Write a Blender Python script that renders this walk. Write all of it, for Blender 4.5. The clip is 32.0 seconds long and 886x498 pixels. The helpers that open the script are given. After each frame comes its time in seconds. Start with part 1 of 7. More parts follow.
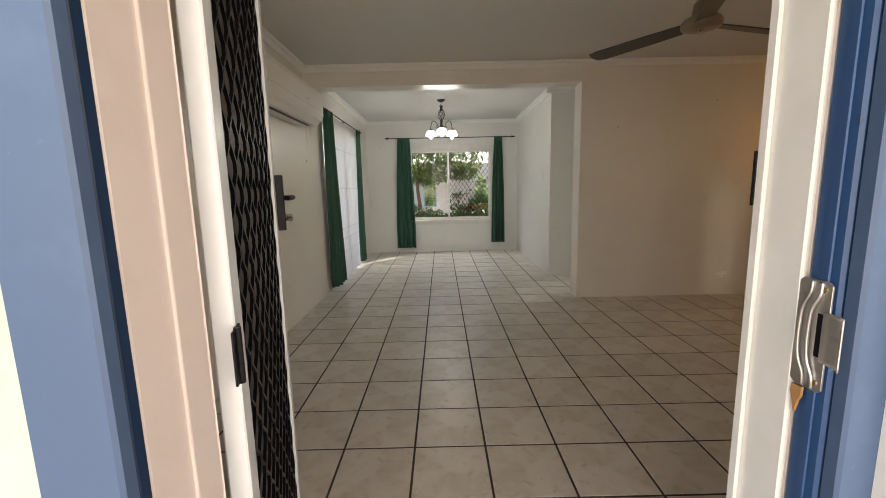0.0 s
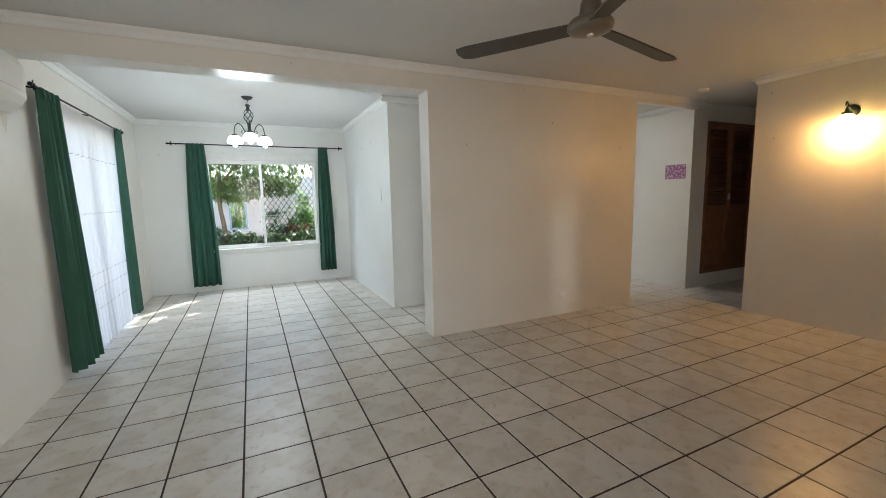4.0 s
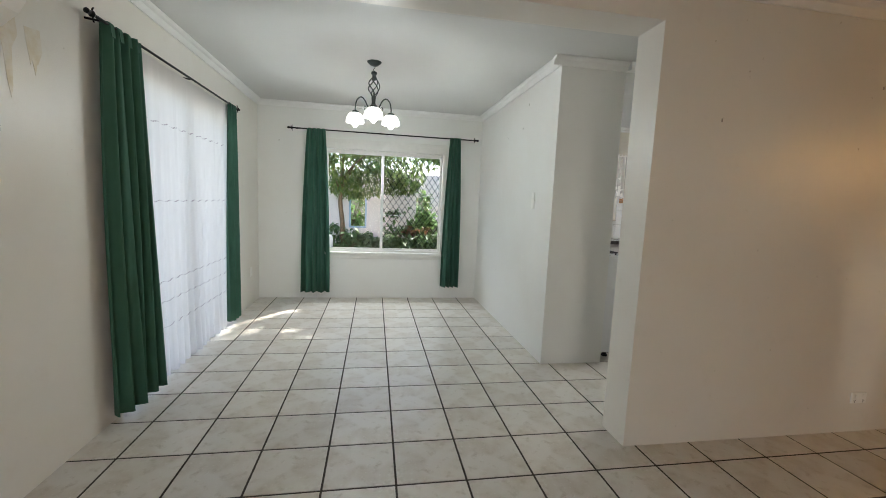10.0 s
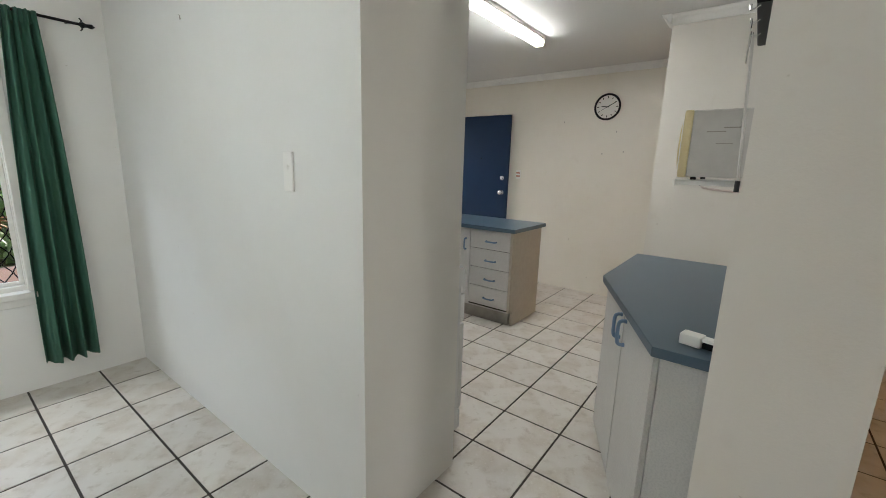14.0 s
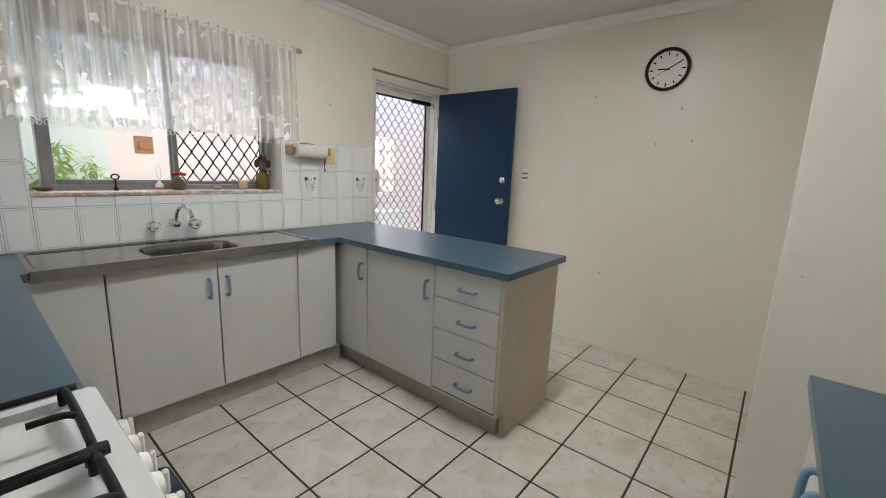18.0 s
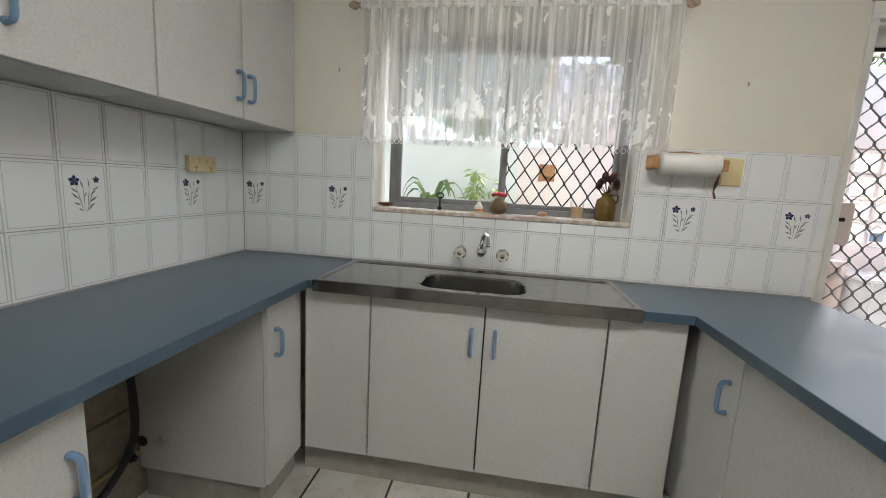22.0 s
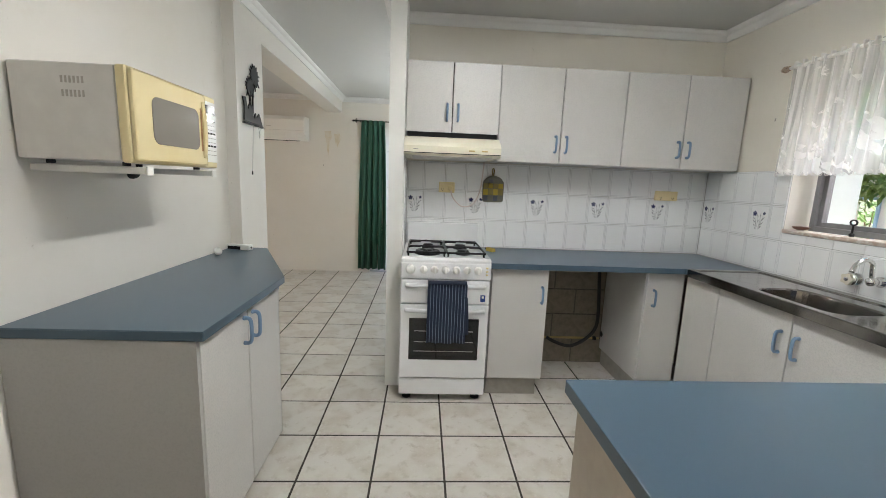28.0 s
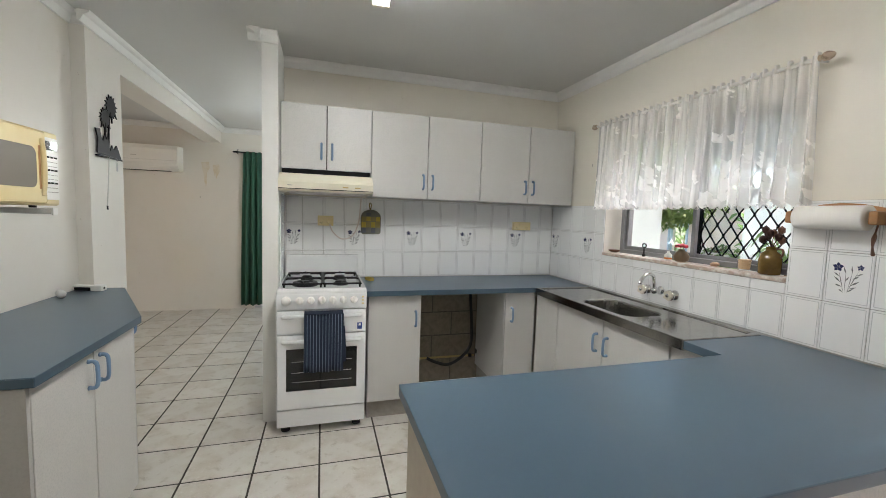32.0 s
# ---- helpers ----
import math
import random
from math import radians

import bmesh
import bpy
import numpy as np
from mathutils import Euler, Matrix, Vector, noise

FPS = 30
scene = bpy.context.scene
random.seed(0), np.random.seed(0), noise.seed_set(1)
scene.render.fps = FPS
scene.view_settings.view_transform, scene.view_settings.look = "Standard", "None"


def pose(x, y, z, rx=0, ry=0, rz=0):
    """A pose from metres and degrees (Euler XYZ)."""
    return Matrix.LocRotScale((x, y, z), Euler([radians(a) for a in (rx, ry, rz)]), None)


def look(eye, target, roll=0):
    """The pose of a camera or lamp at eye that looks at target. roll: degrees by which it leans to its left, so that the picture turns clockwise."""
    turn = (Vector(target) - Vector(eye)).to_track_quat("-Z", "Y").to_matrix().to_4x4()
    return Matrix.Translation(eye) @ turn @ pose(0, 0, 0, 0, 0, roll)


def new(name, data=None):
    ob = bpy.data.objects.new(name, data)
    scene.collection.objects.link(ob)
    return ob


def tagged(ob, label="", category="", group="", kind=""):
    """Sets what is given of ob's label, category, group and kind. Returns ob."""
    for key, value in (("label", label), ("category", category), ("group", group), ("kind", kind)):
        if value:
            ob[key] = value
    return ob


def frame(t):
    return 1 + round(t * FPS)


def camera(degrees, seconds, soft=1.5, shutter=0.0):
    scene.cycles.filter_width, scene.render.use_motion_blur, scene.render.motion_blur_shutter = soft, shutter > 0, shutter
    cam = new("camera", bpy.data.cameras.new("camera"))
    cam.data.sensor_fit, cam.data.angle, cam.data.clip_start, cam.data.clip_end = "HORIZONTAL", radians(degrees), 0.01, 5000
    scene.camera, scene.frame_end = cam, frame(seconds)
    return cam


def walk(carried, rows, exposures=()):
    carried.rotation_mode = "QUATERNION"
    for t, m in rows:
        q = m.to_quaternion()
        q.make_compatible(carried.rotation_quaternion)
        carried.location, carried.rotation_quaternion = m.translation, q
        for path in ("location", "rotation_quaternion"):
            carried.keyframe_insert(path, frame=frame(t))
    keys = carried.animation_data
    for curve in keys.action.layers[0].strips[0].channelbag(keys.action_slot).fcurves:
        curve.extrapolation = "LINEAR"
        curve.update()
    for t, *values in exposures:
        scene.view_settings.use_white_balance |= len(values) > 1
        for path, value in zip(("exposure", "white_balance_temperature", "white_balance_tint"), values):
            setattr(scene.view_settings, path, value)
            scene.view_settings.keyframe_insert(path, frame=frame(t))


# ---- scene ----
cam = camera(95.27, 32.0, 0.9)
PATH = [
    (0, (0.060, 0.234, 1.244), (0.064, 2.212, 0.943), -1.28),
    (0.5, (0.088, 0.390, 1.248), (0.065, 2.370, 0.963), -1.54),
    (1, (0.115, 0.513, 1.246), (0.080, 2.494, 0.972), -1.62),
    (1.5, (0.096, 0.646, 1.279), (0.097, 2.626, 0.996), -1.48),
    (2, (0.057, 0.764, 1.267), (0.127, 2.742, 0.982), -1.33),
    (2.5, (0.042, 0.872, 1.266), (0.246, 2.839, 0.973), -1.18),
    (3, (0.064, 1.038, 1.318), (0.436, 2.980, 1.022), -1.32),
    (3.5, (0.065, 1.105, 1.336), (0.654, 2.996, 1.055), -1.29),
    (4, (0.038, 1.159, 1.343), (0.882, 2.954, 1.086), -1.31),
    (4.5, (0.056, 1.162, 1.339), (1.132, 2.832, 1.107), -1.38),
    (6.5, (0.099, 1.225, 1.339), (1.431, 2.703, 1.139), -0.17),
    (7, (0.064, 1.289, 1.306), (1.208, 2.917, 1.106), 0.27),
    (7.5, (0.071, 1.440, 1.302), (0.997, 3.202, 1.108), 0.77),
    (8, (0.063, 1.611, 1.325), (0.776, 3.469, 1.127), 1.12),
    (8.5, (0.038, 1.854, 1.336), (0.576, 3.771, 1.150), 1.59),
    (9, (0.064, 2.123, 1.337), (0.478, 4.069, 1.129), 2.02),
    (9.5, (0.118, 2.372, 1.333), (0.460, 4.329, 1.107), 2.34),
    (10, (0.119, 2.658, 1.336), (0.457, 4.615, 1.104), 2.43),
    (10.5, (0.130, 2.962, 1.336), (0.493, 4.911, 1.076), 2.25),
    (11, (0.174, 3.293, 1.343), (0.602, 5.225, 1.048), 1.76),
    (11.5, (0.184, 3.592, 1.336), (0.732, 5.489, 1.019), 1.55),
    (12, (0.235, 3.854, 1.358), (0.937, 5.696, 1.018), 1.56),
    (12.5, (0.316, 4.150, 1.404), (1.230, 5.889, 1.026), 1.42),
    (13, (0.398, 4.392, 1.407), (1.537, 5.987, 1.009), 1.42),
    (13.5, (0.513, 4.624, 1.434), (1.873, 6.032, 1.027), 1.49),
    (14, (0.680, 4.793, 1.413), (2.239, 5.980, 1.013), 1.63),
    (14.5, (0.848, 4.936, 1.443), (2.547, 5.908, 1.035), 1.64),
    (16.5, (1.725, 5.260, 1.344), (3.517, 6.072, 0.984), 2.27),
    (17, (1.910, 5.375, 1.352), (3.650, 6.293, 0.993), 2.65),
    (17.5, (2.024, 5.423, 1.347), (3.635, 6.505, 0.977), 2.47),
    (18, (2.164, 5.462, 1.359), (3.680, 6.709, 0.976), 2.38),
    (18.5, (2.282, 5.512, 1.347), (3.621, 6.946, 0.957), 2.09),
    (19, (2.418, 5.645, 1.322), (3.559, 7.243, 0.943), 1.89),
    (19.5, (2.558, 5.750, 1.320), (3.480, 7.486, 0.953), 1.87),
    (20, (2.702, 5.803, 1.312), (3.402, 7.642, 0.956), 1.93),
    (20.5, (2.830, 5.855, 1.311), (3.330, 7.760, 0.963), 2.11),
    (21, (2.893, 5.916, 1.303), (3.183, 7.863, 0.951), 2.36),
    (21.5, (2.958, 6.032, 1.294), (2.965, 8.003, 0.958), 2.62),
    (22, (3.036, 6.156, 1.309), (2.757, 8.112, 0.994), 3.21),
    (22.5, (3.127, 6.223, 1.321), (2.511, 8.103, 1.028), 3.54),
    (23, (3.232, 6.249, 1.324), (2.312, 8.003, 1.045), 4.15),
    (23.5, (3.337, 6.210, 1.308), (2.095, 7.749, 1.012), 4.48),
    (24, (3.518, 6.154, 1.319), (2.024, 7.443, 0.993), 4.58),
    (24.5, (3.655, 6.114, 1.336), (1.957, 7.108, 0.981), 4.52),
    (25, (3.814, 6.089, 1.346), (1.977, 6.785, 0.970), 4.35),
    (25.5, (3.954, 6.061, 1.359), (2.041, 6.514, 0.995), 4.18),
    (26, (4.109, 5.994, 1.359), (2.162, 6.289, 1.010), 3.63),
    (26.5, (4.240, 5.965, 1.361), (2.281, 6.174, 1.020), 3.30),
    (28.5, (4.772, 5.999, 1.377), (2.801, 6.100, 1.052), 2.17),
    (29, (4.843, 5.985, 1.378), (2.872, 6.156, 1.080), 2.04),
    (29.5, (4.878, 6.010, 1.386), (2.912, 6.275, 1.133), 1.94),
    (30, (4.902, 6.045, 1.400), (2.954, 6.446, 1.189), 2.01),
    (30.5, (4.914, 6.075, 1.413), (2.997, 6.614, 1.232), 2.06),
    (31, (4.917, 6.111, 1.411), (3.030, 6.754, 1.250), 2.03),
    (31.5, (4.907, 6.135, 1.414), (3.027, 6.798, 1.255), 1.98),
    (32, (4.890, 6.140, 1.408), (2.981, 6.713, 1.243), 1.90),
]
walk(cam, [(t, look(eye, target, roll)) for t, eye, target, roll in PATH],
     [(0.0, 1.42, 7000, 15), (1.0, 1.88, 6350, 0), (1.5, 2.08, 6250, -3), (2.0, 2.38, 6100, 6), (3.0, 2.25, 5900, 8), (4.0, 2.14, 5900, 10), (7.0, 2.14, 6100, 10), (8.0, 2.11, 6350, 12), (9.0, 2.0, 6250, 11), (10.0, 1.82, 6300, 11),
      (11.0, 1.78, 6300, 12), (12.0, 1.64, 6350, 13), (13.0, 1.70, 6350, 13), (14.0, 1.84, 6350, 12), (17.0, 1.98, 6250, 12), (19.0, 1.80, 6350, 11), (23.0, 1.85, 6400, 11), (26.0, 2.15, 6350, 13), (29.0, 2.15, 6300, 12), (32.0, 2.05, 6350, 12)])

# ---- light ----
world = bpy.data.worlds.new("sky")
scene.world = world
world.use_nodes = True
_n = world.node_tree.nodes
_sky = _n.new("ShaderNodeTexSky")
_sky.sky_type, _sky.sun_disc = "NISHITA", False
_sky.sun_elevation, _sky.sun_rotation = radians(41), radians(38)
world.node_tree.links.new(_sky.outputs[0], _n["Background"].inputs[0])
_n["Background"].inputs[1].default_value = 0.15


def lamp(name, kind, m, power, colour=(1, 1, 1), **more):
    data = bpy.data.lights.new(name, kind)
    data.energy, data.color = power, colour
    for key, value in more.items():
        if key == "size":
            data.shape, data.size, data.size_y = "RECTANGLE", value[0], value[1]
        elif key == "radius":
            data.shadow_soft_size = value
        elif key == "angle":
            data.angle = radians(value)
    ob = new(name, data)
    ob.matrix_world = m
    return ob


SUN = Vector((0.61, 0.79, 0.86)).normalized()
lamp("sun", "SUN", look(SUN * 20, (0, 0, 0)), 5.0, (1, 0.95, 0.86), angle=0.6)

# lamp powers in watts
CHANDELIER, SCONCE, FLUORO = 2.2, 5.8, 4.0
SLIDER_SKY, DINING_SKY, KITCHEN_SKY, BACKDOOR_SKY, ENTRY_SKY, SIDE_SKY = 5.0, 17.0, 6.0, 6.5, 72.0, 24.0

# ---- plan ----
LX, RX, KX, HX = -1.338, 4.95, 5.37, 8.4      # living-room side walls, kitchen end wall, hall end
Y0, FY = 0.83, 8.125                           # front wall, back wall
PY0, PY1 = 4.60, 4.815                        # partition and beam
DX0, DX1 = 1.54, 1.675                         # wall between dining and kitchen
NY0, NY1, NX = 5.772, 5.868, 2.090             # its nib beside the cooker
HN = 4.68                                     # hall wall beyond the kitchen end wall
CZ = 2.495                                    # ceiling
BEAM = 2.29
TX, TY, TP = 0.248, 2.7145, 0.342             # floor tile grid
T, TN = 0.15, 0.20                            # wall thickness, and that of the back wall

# ---- helpers ----
def mesh_object(name, bm, mat, parent=None, smooth=False):
    me = bpy.data.meshes.new(name)
    if smooth:
        for f in bm.faces:
            f.smooth = True
    bm.normal_update()
    bm.to_mesh(me)
    bm.free()
    me.materials.append(mat)
    ob = new(name, me)
    if parent:
        ob.parent = parent
    return ob


def part(name, bm, mat, parent, label="", smooth=False):
    ob = mesh_object(name, bm, mat, parent, smooth)
    if label:
        ob["label"] = label
    return ob


def thing(name, label, category, group="", at=(0, 0, 0), turn=0.0):
    ob = new(name)
    ob.empty_display_size = 0.05
    ob.matrix_basis = pose(*at, 0, 0, turn)
    return tagged(ob, label, category, group)


def structure(name, bm, mat, label, smooth=False):
    return tagged(mesh_object(name, bm, mat, None, smooth), label, name.split("_")[0], "", "structure")


def add_box(bm, x0, x1, y0, y1, z0, z1, bevel=0.0, seg=1):
    m = Matrix.Translation(((x0 + x1) / 2, (y0 + y1) / 2, (z0 + z1) / 2)) @ Matrix.Diagonal((abs(x1 - x0), abs(y1 - y0), abs(z1 - z0), 1))
    made = bmesh.ops.create_cube(bm, size=1, matrix=m)["verts"]
    if bevel:
        edges = list({e for v in made for e in v.link_edges})
        bmesh.ops.bevel(bm, geom=edges, offset=bevel, segments=seg, affect="EDGES", profile=0.6)
    return bm


def box(x0, x1, y0, y1, z0, z1, bevel=0.0, seg=1):
    return add_box(bmesh.new(), x0, x1, y0, y1, z0, z1, bevel, seg)


def boxes(*rows, bevel=0.0):
    bm = bmesh.new()
    for r in rows:
        add_box(bm, *r, bevel=bevel)
    return bm


def prism(points, z0, z1, bevel=0.0):
    """A flat outline in x and y, raised from z0 to z1."""
    bm = bmesh.new()
    low = [bm.verts.new((x, y, z0)) for x, y in points]
    top = [bm.verts.new((x, y, z1)) for x, y in points]
    bm.faces.new(low[::-1]), bm.faces.new(top)
    n = len(points)
    for i in range(n):
        bm.faces.new((low[i], low[(i + 1) % n], top[(i + 1) % n], top[i]))
    bmesh.ops.recalc_face_normals(bm, faces=bm.faces)
    if bevel:
        bmesh.ops.bevel(bm, geom=list(bm.edges), offset=bevel, segments=2, affect="EDGES", profile=0.6)
    return bm


def lathe(profile, steps=20, axis="Z", at=(0, 0, 0), bm=None, cap=True):
    """Rows of radius and height turned about an axis."""
    bm = bm or bmesh.new()
    rings = []
    for r, h in profile:
        ring = []
        for k in range(steps):
            a = 2 * math.pi * k / steps
            p = (r * math.cos(a), r * math.sin(a), h)
            if axis == "Y":
                p = (p[0], -p[2], p[1])
            elif axis == "X":
                p = (p[2], p[0], p[1])
            ring.append(bm.verts.new((p[0] + at[0], p[1] + at[1], p[2] + at[2])))
        rings.append(ring)
    for a, b in zip(rings, rings[1:]):
        for k in range(steps):
            bm.faces.new((a[k], a[(k + 1) % steps], b[(k + 1) % steps], b[k]))
    for ring, flip in ((rings[0], True), (rings[-1], False)) if cap else ():
        try:
            bm.faces.new(ring[::-1] if flip else ring)
        except ValueError:
            pass
    bmesh.ops.recalc_face_normals(bm, faces=bm.faces)
    return bm


def tube(points, radius, steps=8, bm=None, flat=None):
    """A round (or, with flat, elliptic) bar along points."""
    bm = bm or bmesh.new()
    pts = [Vector(p) for p in points]
    rings, up = [], None
    for i, p in enumerate(pts):
        d = (pts[min(i + 1, len(pts) - 1)] - pts[max(i - 1, 0)]).normalized()
        if up is None:
            up = Vector((0, 0, 1)) if abs(d.z) < 0.9 else Vector((1, 0, 0))
        side = d.cross(up).normalized()
        up = side.cross(d).normalized()
        r = radius[i] if isinstance(radius, (list, tuple)) else radius
        s = flat or 1.0
        rings.append([bm.verts.new(p + side * r * math.cos(a) + up * r * s * math.sin(a)) for a in (2 * math.pi * k / steps for k in range(steps))])
    for a, b in zip(rings, rings[1:]):
        for k in range(steps):
            bm.faces.new((a[k], a[(k + 1) % steps], b[(k + 1) % steps], b[k]))
    bm.faces.new(rings[0][::-1]), bm.faces.new(rings[-1])
    bmesh.ops.recalc_face_normals(bm, faces=bm.faces)
    return bm


def arc(points, per=6):
    """A smooth line through points."""
    out, p = [], [Vector(q) for q in points]
    for i in range(len(p) - 1):
        a, b, c, d = p[max(i - 1, 0)], p[i], p[i + 1], p[min(i + 2, len(p) - 1)]
        for k in range(per):
            t = k / per
            out.append(0.5 * (2 * b + (c - a) * t + (2 * a - 5 * b + 4 * c - d) * t * t + (3 * b - a - 3 * c + d) * t ** 3))
    return out + [p[-1]]


def moved(bm, m):
    bmesh.ops.transform(bm, matrix=m, verts=bm.verts)
    return bm


# ---- materials ----
def material(name, colour, rough=0.5, metal=0.0, spots=None, grain=None, bump=None, coat=0.0, spec=0.5, vary=0.0):
    """spots: (scale, colour, low, high); grain: (scale, amount); bump: (scale, strength, distance)."""
    mat = bpy.data.materials.new(name)
    mat.use_nodes = True
    nt = mat.node_tree
    n, l, b = nt.nodes, nt.links, nt.nodes["Principled BSDF"]
    b.inputs["Roughness"].default_value, b.inputs["Metallic"].default_value = rough, metal
    b.inputs["Coat Weight"].default_value = coat
    b.inputs["Specular IOR Level"].default_value = spec
    where = n.new("ShaderNodeTexCoord").outputs["Object"]
    out = None
    col = n.new("ShaderNodeRGB")
    col.outputs[0].default_value = (*colour, 1)
    out = col.outputs[0]

    def noise_tex(scale, detail=4.0, rough_=0.6):
        t = n.new("ShaderNodeTexNoise")
        t.inputs["Scale"].default_value, t.inputs["Detail"].default_value, t.inputs["Roughness"].default_value = scale, detail, rough_
        l.new(where, t.inputs["Vector"])
        return t.outputs["Fac"]

    def mix(a, bcol, fac):
        m = n.new("ShaderNodeMix")
        m.data_type = "RGBA"
        l.new(a, m.inputs["A"])
        if isinstance(bcol, tuple):
            m.inputs["B"].default_value = (*bcol, 1)
        else:
            l.new(bcol, m.inputs["B"])
        l.new(fac, m.inputs["Factor"])
        return m.outputs["Result"]

    def ramp(value, low, high, top=1.0):
        m = n.new("ShaderNodeMapRange")
        m.inputs["From Min"].default_value, m.inputs["From Max"].default_value, m.inputs["To Max"].default_value = low, high, top
        l.new(value, m.inputs["Value"])
        return m.outputs["Result"]

    for scale, c2, low, high in spots or ():
        out = mix(out, c2, ramp(noise_tex(scale), low, high))
    if grain:
        scale, amount = grain
        v = n.new("ShaderNodeHueSaturation")
        l.new(out, v.inputs["Color"])
        l.new(ramp(noise_tex(scale, 3.0), 0.3, 0.7, 1.0), v.inputs["Value"])
        m = n.new("ShaderNodeMapRange")
        m.inputs["From Min"].default_value, m.inputs["From Max"].default_value = 0.3, 0.7
        m.inputs["To Min"].default_value, m.inputs["To Max"].default_value = 1 - amount, 1 + amount
        l.new(noise_tex(scale, 3.0), m.inputs["Value"])
        l.new(m.outputs[0], v.inputs["Value"])
        out = v.outputs[0]
    if vary:
        info = n.new("ShaderNodeObjectInfo")
        v = n.new("ShaderNodeHueSaturation")
        m = n.new("ShaderNodeMapRange")
        m.inputs["To Min"].default_value, m.inputs["To Max"].default_value = 1 - vary, 1 + vary
        l.new(info.outputs["Random"], m.inputs["Value"])
        l.new(m.outputs[0], v.inputs["Value"])
        l.new(out, v.inputs["Color"])
        out = v.outputs[0]
    l.new(out, b.inputs["Base Color"])
    if bump:
        scale, strength, distance = bump
        bp = n.new("ShaderNodeBump")
        bp.inputs["Strength"].default_value, bp.inputs["Distance"].default_value = strength, distance
        l.new(noise_tex(scale, 5.0), bp.inputs["Height"])
        l.new(bp.outputs[0], b.inputs["Normal"])
    if bump or spots:
        l.new(ramp(noise_tex(9.0), 0.2, 0.8), (m := n.new("ShaderNodeMapRange")).inputs["Value"])
        m.inputs["To Min"].default_value, m.inputs["To Max"].default_value = max(0.02, rough - 0.06), min(1, rough + 0.06)
        l.new(m.outputs[0], b.inputs["Roughness"])
    return mat


def glow(name, colour, strength):
    mat = material(name, (0.9, 0.9, 0.88), 0.4)
    b = mat.node_tree.nodes["Principled BSDF"]
    b.inputs["Emission Color"].default_value, b.inputs["Emission Strength"].default_value = (*colour, 1), strength
    return mat


def glass(name, tint=(1, 1, 1), gloss=0.012):
    mat = bpy.data.materials.new(name)
    mat.use_nodes = True
    n, l = mat.node_tree.nodes, mat.node_tree.links
    n.remove(n["Principled BSDF"])
    clear, shiny, m = n.new("ShaderNodeBsdfTransparent"), n.new("ShaderNodeBsdfGlossy"), n.new("ShaderNodeMixShader")
    clear.inputs[0].default_value = (*tint, 1)
    shiny.inputs["Roughness"].default_value = 0.02
    fr, pw, mr = n.new("ShaderNodeLayerWeight"), n.new("ShaderNodeMath"), n.new("ShaderNodeMapRange")
    pw.operation, pw.inputs[1].default_value = "POWER", 4.0
    mr.inputs["To Min"].default_value, mr.inputs["To Max"].default_value = gloss, 0.7
    l.new(fr.outputs["Facing"], pw.inputs[0]), l.new(pw.outputs[0], mr.inputs["Value"])
    l.new(mr.outputs[0], m.inputs[0]), l.new(clear.outputs[0], m.inputs[1]), l.new(shiny.outputs[0], m.inputs[2])
    l.new(m.outputs[0], n["Material Output"].inputs[0])
    return mat


